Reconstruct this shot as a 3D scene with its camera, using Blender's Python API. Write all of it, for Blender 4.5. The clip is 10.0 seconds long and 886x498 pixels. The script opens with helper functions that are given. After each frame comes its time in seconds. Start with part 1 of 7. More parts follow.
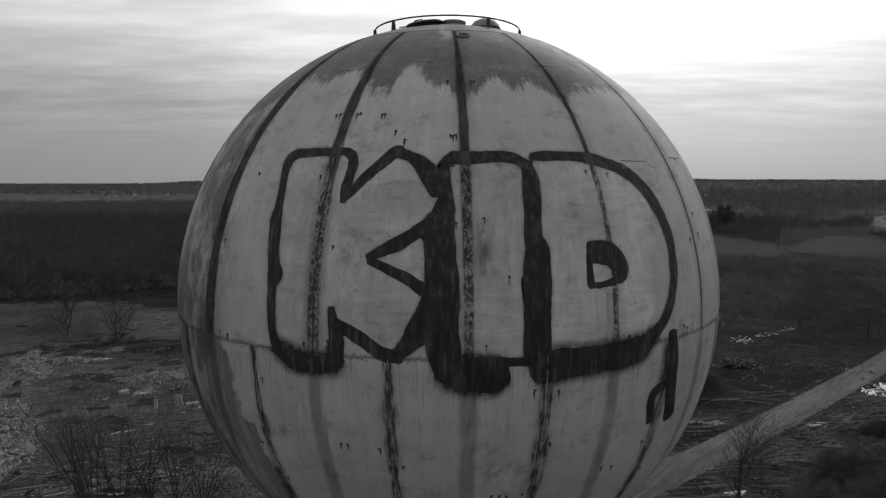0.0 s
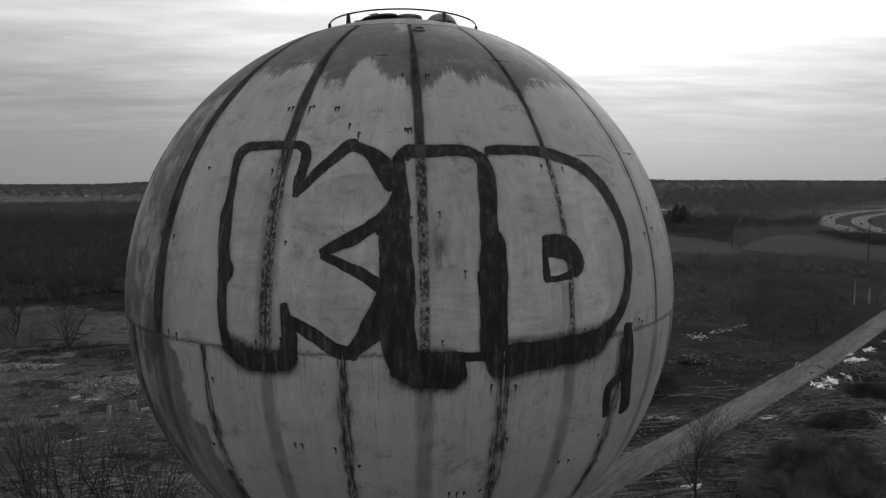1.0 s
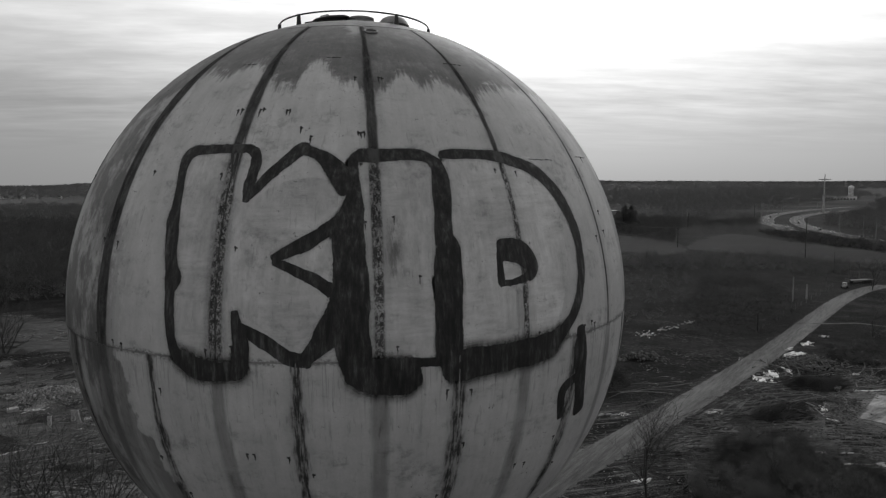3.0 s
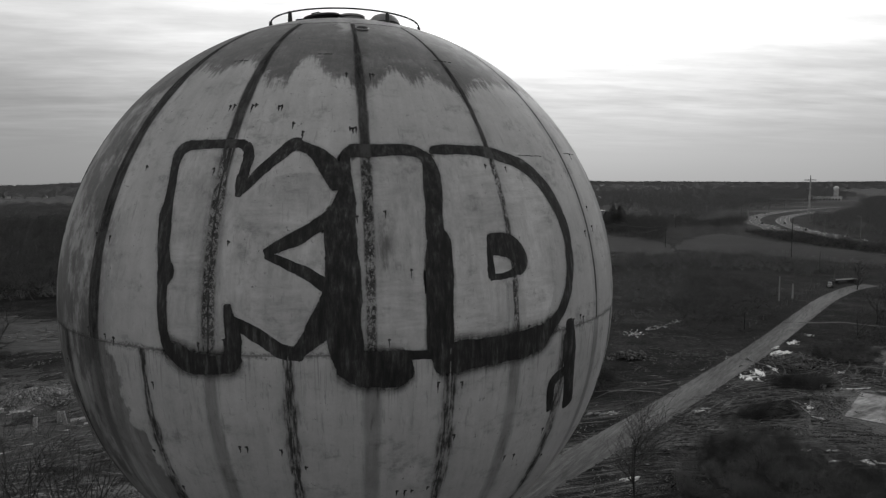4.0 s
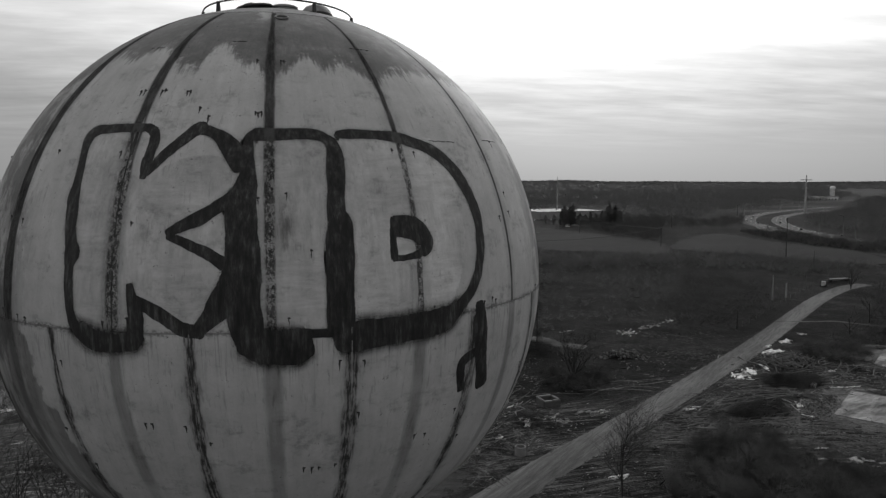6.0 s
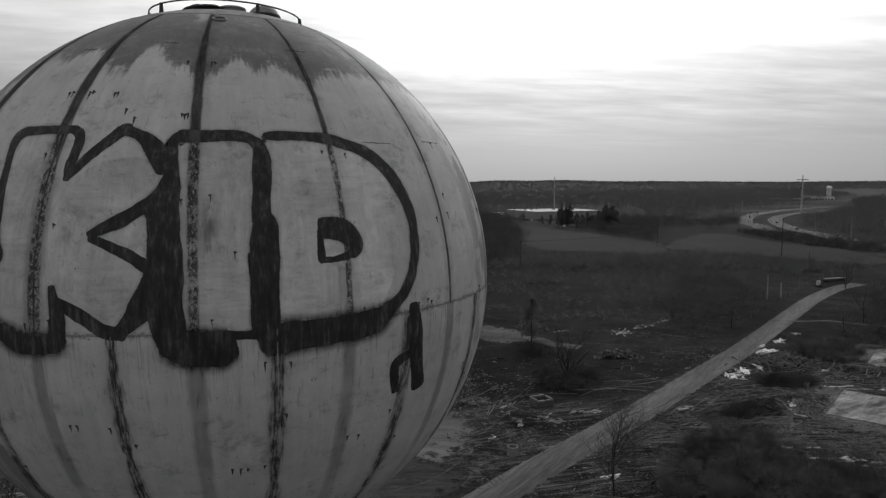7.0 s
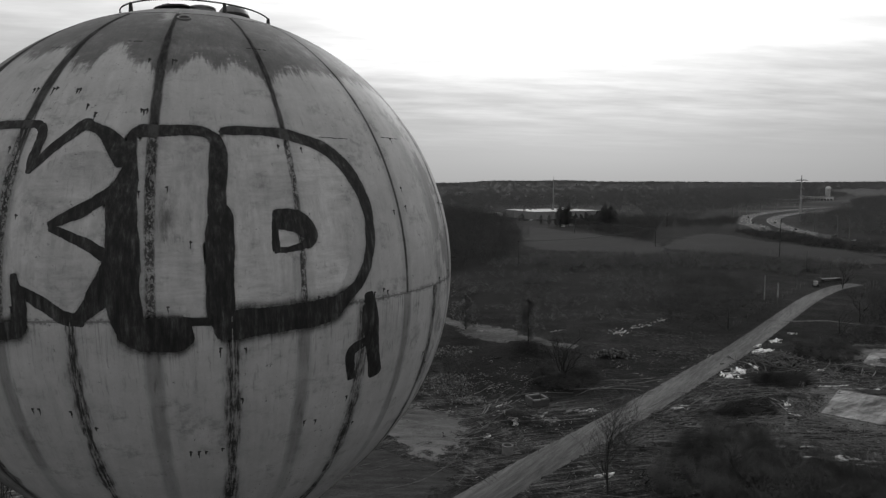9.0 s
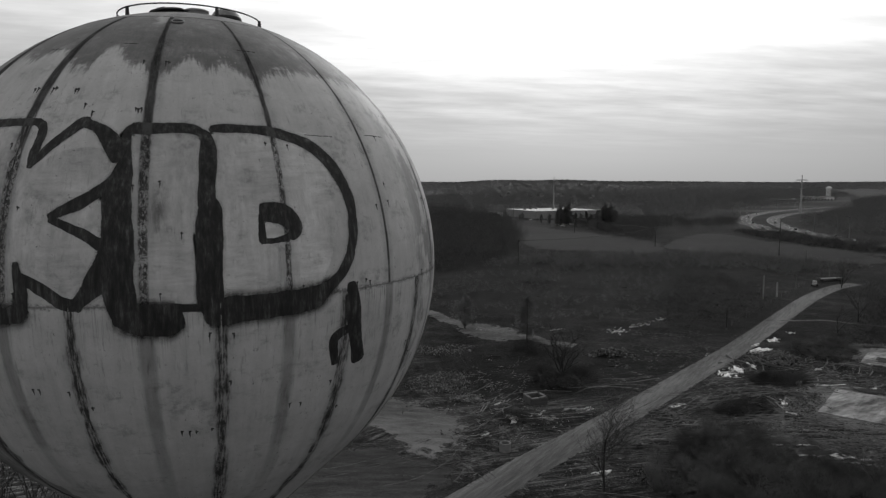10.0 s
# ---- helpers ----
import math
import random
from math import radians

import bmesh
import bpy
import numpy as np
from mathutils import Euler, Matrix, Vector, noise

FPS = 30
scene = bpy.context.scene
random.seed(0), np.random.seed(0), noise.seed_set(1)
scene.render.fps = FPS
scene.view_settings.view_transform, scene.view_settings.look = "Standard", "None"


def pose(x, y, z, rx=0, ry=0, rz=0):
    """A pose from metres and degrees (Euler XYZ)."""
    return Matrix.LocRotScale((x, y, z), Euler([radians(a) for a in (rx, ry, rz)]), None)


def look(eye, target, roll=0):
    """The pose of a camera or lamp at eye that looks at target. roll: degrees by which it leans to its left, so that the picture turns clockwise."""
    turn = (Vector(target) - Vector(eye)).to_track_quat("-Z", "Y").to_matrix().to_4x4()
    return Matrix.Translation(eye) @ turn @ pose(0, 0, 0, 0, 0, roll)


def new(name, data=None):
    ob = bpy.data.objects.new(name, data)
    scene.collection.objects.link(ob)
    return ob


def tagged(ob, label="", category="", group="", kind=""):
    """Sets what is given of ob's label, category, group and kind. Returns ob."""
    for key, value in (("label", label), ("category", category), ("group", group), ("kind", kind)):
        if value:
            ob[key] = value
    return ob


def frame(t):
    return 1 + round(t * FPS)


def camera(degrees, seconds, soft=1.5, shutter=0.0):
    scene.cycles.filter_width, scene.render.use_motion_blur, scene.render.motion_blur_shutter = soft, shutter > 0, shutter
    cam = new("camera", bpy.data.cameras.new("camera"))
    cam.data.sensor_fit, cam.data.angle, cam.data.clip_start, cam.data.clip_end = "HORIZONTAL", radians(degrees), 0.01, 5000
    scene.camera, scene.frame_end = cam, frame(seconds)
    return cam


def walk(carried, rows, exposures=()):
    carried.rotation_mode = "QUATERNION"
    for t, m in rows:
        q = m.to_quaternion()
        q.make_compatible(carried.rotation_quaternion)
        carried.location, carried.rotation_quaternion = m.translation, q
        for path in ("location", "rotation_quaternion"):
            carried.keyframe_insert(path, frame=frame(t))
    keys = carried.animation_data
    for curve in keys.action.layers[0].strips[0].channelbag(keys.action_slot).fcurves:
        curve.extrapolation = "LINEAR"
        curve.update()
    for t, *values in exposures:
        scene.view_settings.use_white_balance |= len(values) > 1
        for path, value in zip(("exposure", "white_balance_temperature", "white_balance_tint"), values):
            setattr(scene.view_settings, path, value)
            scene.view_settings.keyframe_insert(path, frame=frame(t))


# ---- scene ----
# ---------------------------------------------------------------- camera and walk
cam = camera(66.66, 10.0, soft=1.3)
# seconds, x, y, z, yaw, pitch, roll
PATH = [
    (0.0, 0.032, -0.008, 40.768, -0.011, -5.673, -0.148),
    (0.5, 0.057, 0.05, 40.709, -0.647, -5.668, -0.122),
    (1.0, 0.098, 0.071, 40.69, -3.324, -5.629, -0.155),
    (1.5, 0.12, 0.104, 40.686, -5.015, -5.558, -0.222),
    (2.0, 0.119, 0.137, 40.718, -5.581, -5.589, -0.199),
    (2.5, 0.113, 0.13, 40.734, -6.244, -5.566, -0.181),
    (3.0, 0.084, 0.118, 40.726, -7.34, -5.547, -0.219),
    (4.5, 0.046, -0.051, 40.615, -8.356, -5.542, -0.139),
    (5.0, 0.234, -0.126, 40.555, -8.432, -5.565, -0.134),
    (5.5, 0.598, -0.218, 40.512, -8.473, -5.595, -0.07),
    (6.0, 1.128, -0.352, 40.468, -8.478, -5.545, -0.132),
    (7.5, 2.177, -0.505, 40.498, -8.76, -5.549, -0.132),
    (8.0, 2.274, -0.554, 40.505, -8.76, -5.582, -0.053),
    (8.5, 2.39, -0.664, 40.468, -8.723, -5.572, -0.034),
    (9.0, 2.524, -0.895, 40.398, -8.717, -5.539, -0.097),
    (9.5, 2.656, -1.188, 40.358, -8.679, -5.565, -0.009),
    (10.0, 2.754, -1.458, 40.345, -8.677, -5.604, 0.019),
]
EXPOSURES = [(0.0, 0.0), (10.0, 0.0)]
walk(cam, [(t, pose(x, y, z, 90 + pitch, 0, yaw) @ pose(0, 0, 0, 0, 0, roll)) for t, x, y, z, yaw, pitch, roll in PATH], EXPOSURES)

# ---------------------------------------------------------------- overcast sky and veiled sun
SUN_AZIMUTH, SUN_HEIGHT = 20.0, 26.0   # degrees to the right of +y, degrees above the horizon
world = bpy.data.worlds.new("overcast")
scene.world = world
world.use_nodes = True
wt = world.node_tree
wt.nodes.clear()


def wmath(op, a, b=0.0, clamp=False):
    n = wt.nodes.new("ShaderNodeMath")
    n.operation, n.use_clamp = op, clamp
    for k, v in enumerate((a, b)):
        if isinstance(v, (int, float)):
            n.inputs[k].default_value = v
        else:
            wt.links.new(v, n.inputs[k])
    return n.outputs[0]


def wramp(value, stops):
    n = wt.nodes.new("ShaderNodeValToRGB")
    n.color_ramp.elements.remove(n.color_ramp.elements[0])
    n.color_ramp.elements[0].position, n.color_ramp.elements[0].color = stops[0][0], (*[stops[0][1]] * 3, 1)
    for p, v in stops[1:]:
        n.color_ramp.elements.new(p).color = (v, v, v, 1)
    wt.links.new(value, n.inputs[0])
    return n.outputs[0]


sky = wt.nodes.new("ShaderNodeTexSky")
sky.sky_type, sky.sun_disc = "NISHITA", False
sky.sun_elevation, sky.sun_rotation = radians(SUN_HEIGHT), radians(SUN_AZIMUTH)
sky.dust_density, sky.air_density = 4.0, 1.5
grey_sky = wt.nodes.new("ShaderNodeRGBToBW")
wt.links.new(sky.outputs[0], grey_sky.inputs[0])
coord = wt.nodes.new("ShaderNodeTexCoord")
sep = wt.nodes.new("ShaderNodeSeparateXYZ")
wt.links.new(coord.outputs["Generated"], sep.inputs[0])
up = wmath("MAXIMUM", sep.outputs[2], 0.0)
# the cloud deck seen in perspective: direction divided by height
flat = wt.nodes.new("ShaderNodeCombineXYZ")
lift = wmath("ADD", up, 0.07)
wt.links.new(wmath("DIVIDE", sep.outputs[0], lift), flat.inputs[0])
wt.links.new(wmath("DIVIDE", sep.outputs[1], lift), flat.inputs[1])


def wnoise(scale, sx, sy, detail, rough, turn=0.0):
    mp = wt.nodes.new("ShaderNodeMapping")
    mp.inputs["Scale"].default_value = (sx, sy, 1)
    mp.inputs["Rotation"].default_value = (0, 0, radians(turn))
    wt.links.new(flat.outputs[0], mp.inputs[0])
    nz = wt.nodes.new("ShaderNodeTexNoise")
    nz.inputs["Scale"].default_value, nz.inputs["Detail"].default_value, nz.inputs["Roughness"].default_value = scale, detail, rough
    wt.links.new(mp.outputs[0], nz.inputs["Vector"])
    return nz.outputs[0]


banks = wnoise(1.0, 0.28, 0.75, 4, 0.5, 6)      # long soft bars across the view
wisps = wnoise(1.0, 1.1, 2.3, 6, 0.55, -5)     # thinner streaks
threads = wnoise(1.0, 2.2, 6.0, 5, 0.6, -9)      # fine threads
clouds = wmath("ADD", wmath("ADD", wmath("MULTIPLY", banks, 0.42), wmath("MULTIPLY", wisps, 0.38)), wmath("MULTIPLY", threads, 0.20))
shade = wramp(clouds, ((0.38, 1.20), (0.46, 1.03), (0.54, 0.87), (0.62, 0.76)))
# bands fade into an even veil at the horizon
band = wramp(up, ((0.035, 0.0), (0.11, 1.0)))
mix = wmath("ADD", wmath("MULTIPLY", shade, band), wmath("SUBTRACT", 1.0, band))
# glow of the veiled sun
sun_dir = (math.sin(radians(SUN_AZIMUTH)) * math.cos(radians(SUN_HEIGHT)), math.cos(radians(SUN_AZIMUTH)) * math.cos(radians(SUN_HEIGHT)), math.sin(radians(SUN_HEIGHT)))
dot = wt.nodes.new("ShaderNodeVectorMath")
dot.operation = "DOT_PRODUCT"
wt.links.new(coord.outputs["Generated"], dot.inputs[0])
dot.inputs[1].default_value = sun_dir
glow = wramp(wmath("ADD", wmath("MULTIPLY", dot.outputs["Value"], 0.5), 0.5), ((0.0, 0.36), (0.5, 0.36), (0.75, 0.43), (0.85, 0.50), (0.90, 0.58), (0.95, 0.72), (0.98, 0.90), (1.0, 1.0)))
height = wramp(up, ((0.0, 0.60), (0.06, 0.66), (0.12, 0.80), (0.19, 1.28), (0.3, 1.45), (0.6, 1.1), (1.0, 1.0)))
# unseen veil behind the camera: brightness added down to the horizon lights the tank
front = wramp(wmath("ADD", wmath("MULTIPLY", sep.outputs[1], 0.5), 0.5), ((0.45, 0.0), (0.72, 1.0)))
veil = wramp(up, ((0.0, 2.15), (0.25, 1.45), (0.6, 0.92), (1.0, 0.85)))
height = wmath("ADD", wmath("MULTIPLY", height, front), wmath("MULTIPLY", veil, wmath("SUBTRACT", 1.0, front)))
deck = wmath("MULTIPLY", wmath("MULTIPLY", wmath("MULTIPLY", mix, height), glow), 1.0)
total = wmath("ADD", deck, wmath("MULTIPLY", grey_sky.outputs[0], 0.004))
bg = wt.nodes.new("ShaderNodeBackground")
wt.links.new(total, bg.inputs[0])
bg.inputs[1].default_value = 1.0
out = wt.nodes.new("ShaderNodeOutputWorld")
wt.links.new(bg.outputs[0], out.inputs[0])

sun = new("sun", bpy.data.lights.new("sun", "SUN"))
sun.data.energy, sun.data.angle, sun.data.color = 0.55, radians(25), (1, 1, 1)
sun.matrix_world = look(Vector(sun_dir) * 300, (0, 0, 0))

# ---------------------------------------------------------------- materials (the film is black and white: all neutral greys)
CX, CY, CZ, RAD = 0.116, 11.741, 38.884, 4.434      # centre and radius of the tank's ball
PITCH, SEAM_UP, SEAM_LOW = 23.5, 2.6, 14.35                # degrees between seams, first seam above and below the girdle


class Mat:
    """A node material under construction: m.x(...) adds nodes, m.done(...) closes it."""

    def __init__(self, name):
        self.mat = bpy.data.materials.new(name)
        self.mat.use_nodes = True
        self.t = self.mat.node_tree
        self.t.nodes.clear()
        self.pos = self.t.nodes.new("ShaderNodeNewGeometry").outputs["Position"]

    def link(self, value, socket):
        if isinstance(value, (int, float)):
            socket.default_value = value if socket.type in {"VALUE", "INT"} else (*[value] * 3, 1) if socket.type == "RGBA" else [value] * 3
        elif isinstance(value, tuple):
            socket.default_value = value
        else:
            self.t.links.new(value, socket)

    def math(self, op, a, b=0.0, c=0.0, clamp=False):
        n = self.t.nodes.new("ShaderNodeMath")
        n.operation, n.use_clamp = op, clamp
        for k, v in enumerate((a, b, c)):
            self.link(v, n.inputs[k])
        return n.outputs[0]

    def vec(self, x, y, z):
        n = self.t.nodes.new("ShaderNodeCombineXYZ")
        for k, v in enumerate((x, y, z)):
            self.link(v, n.inputs[k])
        return n.outputs[0]

    def split(self, v):
        n = self.t.nodes.new("ShaderNodeSeparateXYZ")
        self.link(v, n.inputs[0])
        return n.outputs

    def noise(self, where=None, scale=1.0, detail=3.0, rough=0.55, stretch=(1, 1, 1), turn=0.0, move=(0, 0, 0)):
        mp = self.t.nodes.new("ShaderNodeMapping")
        mp.inputs["Scale"].default_value = stretch
        mp.inputs["Location"].default_value = move
        where = self.pos if where is None else where
        if turn:
            tn = self.t.nodes.new("ShaderNodeMapping")
            tn.inputs["Rotation"].default_value = (0, 0, radians(turn))
            self.link(where, tn.inputs[0])
            where = tn.outputs[0]
        self.link(where, mp.inputs[0])
        n = self.t.nodes.new("ShaderNodeTexNoise")
        n.inputs["Scale"].default_value, n.inputs["Detail"].default_value, n.inputs["Roughness"].default_value = scale, detail, rough
        self.t.links.new(mp.outputs[0], n.inputs["Vector"])
        return n.outputs[0]

    def ramp(self, value, stops):
        n = self.t.nodes.new("ShaderNodeValToRGB")
        e = n.color_ramp.elements
        e.remove(e[0])
        e[0].position, e[0].color = stops[0][0], (*[stops[0][1]] * 3, 1)
        for p, v in stops[1:]:
            e.new(p).color = (v, v, v, 1)
        self.link(value, n.inputs[0])
        return n.outputs[0]

    def step(self, value, a, b):
        n = self.t.nodes.new("ShaderNodeMapRange")
        n.interpolation_type = "SMOOTHSTEP"
        self.link(value, n.inputs[0])
        self.link(a, n.inputs[1])
        self.link(b, n.inputs[2])
        return n.outputs[0]

    def mix(self, a, b, by):
        """a where by is 0, b where it is 1 (numbers)."""
        return self.math("ADD", self.math("MULTIPLY", a, self.math("SUBTRACT", 1.0, by)), self.math("MULTIPLY", b, by))

    def random(self):
        return self.t.nodes.new("ShaderNodeObjectInfo").outputs["Random"]

    def island(self):
        return self.t.nodes.new("ShaderNodeNewGeometry").outputs["Random Per Island"]

    def attr(self, name):
        n = self.t.nodes.new("ShaderNodeAttribute")
        n.attribute_name = name
        return n.outputs["Fac"]

    def done(self, base, rough=0.8, metal=0.0, bump=None, depth=0.01, alpha=None, spec=0.5, fuzz=False):
        s = self.t.nodes.new("ShaderNodeBsdfPrincipled")
        self.link(base, s.inputs["Base Color"])
        self.link(rough, s.inputs["Roughness"])
        self.link(metal, s.inputs["Metallic"])
        self.link(spec, s.inputs["Specular IOR Level"])
        if alpha is not None:
            self.link(alpha, s.inputs["Alpha"])
        if bump is not None:
            b = self.t.nodes.new("ShaderNodeBump")
            b.inputs["Distance"].default_value = depth
            self.link(bump, b.inputs["Height"])
            self.t.links.new(b.outputs[0], s.inputs["Normal"])
        if fuzz:
            # fine twigs: the shading leans towards the open sky
            lean = self.t.nodes.new("ShaderNodeVectorMath")
            lean.operation = "MULTIPLY_ADD"
            self.t.links.new(self.t.nodes.new("ShaderNodeNewGeometry").outputs["Normal"], lean.inputs[0])
            lean.inputs[1].default_value, lean.inputs[2].default_value = (0.14, 0.14, 0.14), (0, 0, 0.9)
            unit = self.t.nodes.new("ShaderNodeVectorMath")
            unit.operation = "NORMALIZE"
            self.t.links.new(lean.outputs[0], unit.inputs[0])
            self.t.links.new(unit.outputs[0], s.inputs["Normal"])
        o = self.t.nodes.new("ShaderNodeOutputMaterial")
        self.t.links.new(s.outputs[0], o.inputs[0])
        return self.mat


def plain(name, value, rough=0.8, metal=0.0, vary=0.25, scale=3.0, bump=0.0, spec=0.4):
    """A worn, even material: two scales of variation."""
    m = Mat(name)
    n = m.math("ADD", m.math("MULTIPLY", m.noise(scale=scale, detail=4), 0.6), m.math("MULTIPLY", m.noise(scale=scale * 9, detail=3), 0.4))
    n = m.math("ADD", n, m.math("MULTIPLY", m.math("SUBTRACT", m.random(), 0.5), 0.25))
    base = m.ramp(n, ((0.25, value * (1 - vary)), (0.5, value), (0.75, value * (1 + vary))))
    return m.done(base, rough, metal, n if bump else None, bump, spec=spec)


def ball_coords(m):
    """Longitude and latitude in degrees on the ball, and the distance in metres to the nearest upright seam above and below the girdle."""
    x, y, z = m.split(m.pos)
    px, py, pz = m.math("SUBTRACT", x, CX), m.math("SUBTRACT", y, CY), m.math("SUBTRACT", z, CZ)
    lon = m.math("MULTIPLY", m.math("ARCTAN2", px, m.math("MULTIPLY", py, -1.0)), 57.29578)
    flat2 = m.math("SQRT", m.math("ADD", m.math("MULTIPLY", px, px), m.math("MULTIPLY", py, py)))
    lat = m.math("MULTIPLY", m.math("ARCTAN2", pz, flat2), 57.29578)

    def seam(first):
        s = m.math("DIVIDE", m.math("SUBTRACT", lon, first), PITCH)
        whole = m.math("MINIMUM", m.math("MAXIMUM", m.math("ROUND", s), -7.0), 7.0)
        off = m.math("MULTIPLY", m.math("SUBTRACT", s, whole), m.math("MULTIPLY", flat2, radians(PITCH)))
        return off, whole
    return lon, lat, flat2, seam


# lower rim of the bare crown: longitude, latitude
CROWN_EDGE = [(-60, 40), (-52.5, 41.4), (-46.7, 44.1), (-40.6, 48.3), (-37.2, 47.7), (-32.2, 45.8), (-29.8, 48.0), (-26.3, 49.6), (-23.1, 48.8), (-20.0, 46.1), (-17.4, 42.5), (-13.0, 42.0),
              (-12.3, 46.3), (-11.2, 48.3), (-9.5, 50.0), (-7.6, 48.2), (-5.8, 47.1), (-4.7, 44.0), (-0.6, 44.0), (1.2, 41.5), (5.0, 42.3), (7.9, 43.5), (10.7, 46.8), (12.6, 44.5),
              (14.0, 43.0), (16.6, 43.4), (18.6, 45.8), (23.0, 43.5), (26.0, 40.6), (30.0, 43.0), (38.2, 44.9), (60, 44)]


def tank_paint(name, base, bare=True):
    m = Mat(name)
    lon, lat, flat2, seam = ball_coords(m)
    su, iu = seam(SEAM_UP)
    sl, il = seam(SEAM_LOW)
    upper = m.step(lat, -1.1, -0.9)
    # run-down coordinates: fine across, drawn out down the slope
    run = m.vec(m.math("MULTIPLY", lon, 0.08), m.math("MULTIPLY", lat, 0.08), 0.0)
    fine = m.noise(m.pos, 30.0, 6, 0.80)
    blot = m.noise(m.pos, 1.1, 5, 0.6)
    mid = m.noise(m.pos, 4.5, 4, 0.6)
    streak = m.noise(run, 7.0, 4, 0.6, (1.0, 0.10, 1.0))
    streak2 = m.noise(run, 18.0, 3, 0.6, (1.0, 0.16, 1.0), move=(3, 7, 0))
    v = m.math("ADD", m.math("ADD", m.math("MULTIPLY", blot, 0.40), m.math("MULTIPLY", mid, 0.22)), m.math("ADD", m.math("MULTIPLY", streak, 0.24), m.math("MULTIPLY", fine, 0.24)))
    paint = m.ramp(v, ((0.38, base * 0.68), (0.48, base * 0.92), (0.57, base * 1.05), (0.68, base * 1.24)))
    # each sheet has weathered a little differently
    sheet = m.noise(m.vec(m.math("FLOOR", m.math("DIVIDE", m.math("SUBTRACT", lon, m.mix(SEAM_LOW, SEAM_UP, upper)), PITCH)), m.math("MULTIPLY", upper, 5.0), 0.5), 1.7, 0)
    paint = m.math("MULTIPLY", paint, m.mix(0.90, 1.10, sheet))
    smudge = m.math("MULTIPLY", m.step(m.noise(m.pos, 1.7, 5, 0.7, (1.0, 1.0, 1.8), move=(3, 1, 7)), 0.50, 0.66), m.step(m.noise(m.pos, 8.0, 5, 0.7), 0.40, 0.62))
    paint = m.math("MULTIPLY", paint, m.math("SUBTRACT", 1.0, m.math("MULTIPLY", smudge, 0.34)))
    if bare:
        # top coat worn away on the crown, with ragged tongues running down
        place = m.math("DIVIDE", m.math("ADD", lon, 60.0), 120.0)
        edge = m.math("MULTIPLY", m.ramp(place, [((a + 60) / 120, b / 90) for a, b in CROWN_EDGE]), 90.0)
        edge = m.math("ADD", edge, m.math("MULTIPLY", m.math("SUBTRACT", m.noise(run, 15.0, 4, 0.65, (1.0, 0.16, 1.0), move=(1.7, 2, 0)), 0.5), 8.0))
        edge = m.math("ADD", edge, m.math("MULTIPLY", m.math("SUBTRACT", m.noise(m.pos, 3.4, 5, 0.70), 0.5), 5.0))
        crown = m.math("MULTIPLY", m.step(m.math("SUBTRACT", lat, edge), -1.6, 1.4), m.step(m.math("ADD", m.noise(m.pos, 7.0, 5, 0.7), m.math("MULTIPLY", m.math("SUBTRACT", lat, edge), 0.05)), 0.30, 0.52))
        dark = m.ramp(m.math("ADD", m.math("ADD", m.math("MULTIPLY", blot, 0.35), m.math("MULTIPLY", m.noise(m.pos, 3.4, 6, 0.72, move=(2, 8, 5)), 0.45)), m.math("MULTIPLY", streak2, 0.20)), ((0.36, 0.075), (0.46, 0.098), (0.54, 0.120), (0.64, 0.22)))
        paint = m.mix(paint, dark, m.math("MULTIPLY", crown, m.mix(0.86, 0.98, m.step(m.noise(m.pos, 5.0, 6, 0.75), 0.35, 0.55))))
        scour = m.math("MULTIPLY", m.step(lat, 58.0, 63.0), m.step(m.math("ADD", m.math("ABSOLUTE", m.math("ADD", su, 0.10)), m.math("MULTIPLY", m.math("SUBTRACT", mid, 0.5), 0.5)), 0.16, 0.02))
        paint = m.mix(paint, 0.36, m.math("MULTIPLY", scour, m.step(m.math("ABSOLUTE", m.math("SUBTRACT", lon, 2.0)), 9.0, 5.0)))
        plate = m.math("MULTIPLY", m.step(lat, 66.2, 66.8), m.step(m.noise(m.pos, 4.0, 6, 0.75, move=(4, 4, 1)), 0.34, 0.52))
        paint = m.mix(paint, 0.27, m.math("MULTIPLY", plate, 0.75))
    # old stains that run down from each upright seam of the upper sheets
    low = m.math("SUBTRACT", 1.0, upper)
    wob = m.math("MULTIPLY", m.math("SUBTRACT", streak, 0.5), 0.35)
    runoff = m.step(m.math("ABSOLUTE", m.math("ADD", su, m.math("MULTIPLY", wob, 0.4))), 0.13, 0.05)
    runoff = m.math("MULTIPLY", m.math("MULTIPLY", runoff, low), m.math("MULTIPLY", m.step(lat, -62.0, -14.0), m.step(m.noise(m.vec(iu, m.math("MULTIPLY", lat, 0.03), 0), 3.3, 2), 0.15, 0.5)))
    paint = m.math("MULTIPLY", paint, m.math("SUBTRACT", 1.0, m.math("MULTIPLY", runoff, m.mix(0.30, 0.62, streak2))))
    thin = m.math("MULTIPLY", m.step(streak2, 0.56, 0.70), m.math("MULTIPLY", low, m.step(lat, -40.0, -3.0)))
    paint = m.math("MULTIPLY", paint, m.math("SUBTRACT", 1.0, m.math("MULTIPLY", thin, 0.30)))
    thin_up = m.math("MULTIPLY", m.step(streak2, 0.60, 0.72), upper)
    paint = m.math("MULTIPLY", paint, m.math("SUBTRACT", 1.0, m.math("MULTIPLY", thin_up, 0.22)))
    # peeled, chalky patches round both flanks; left of one seam the sheets are darker
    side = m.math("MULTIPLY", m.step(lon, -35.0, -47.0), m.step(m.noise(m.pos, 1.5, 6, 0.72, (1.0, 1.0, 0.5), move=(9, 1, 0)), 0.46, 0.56))
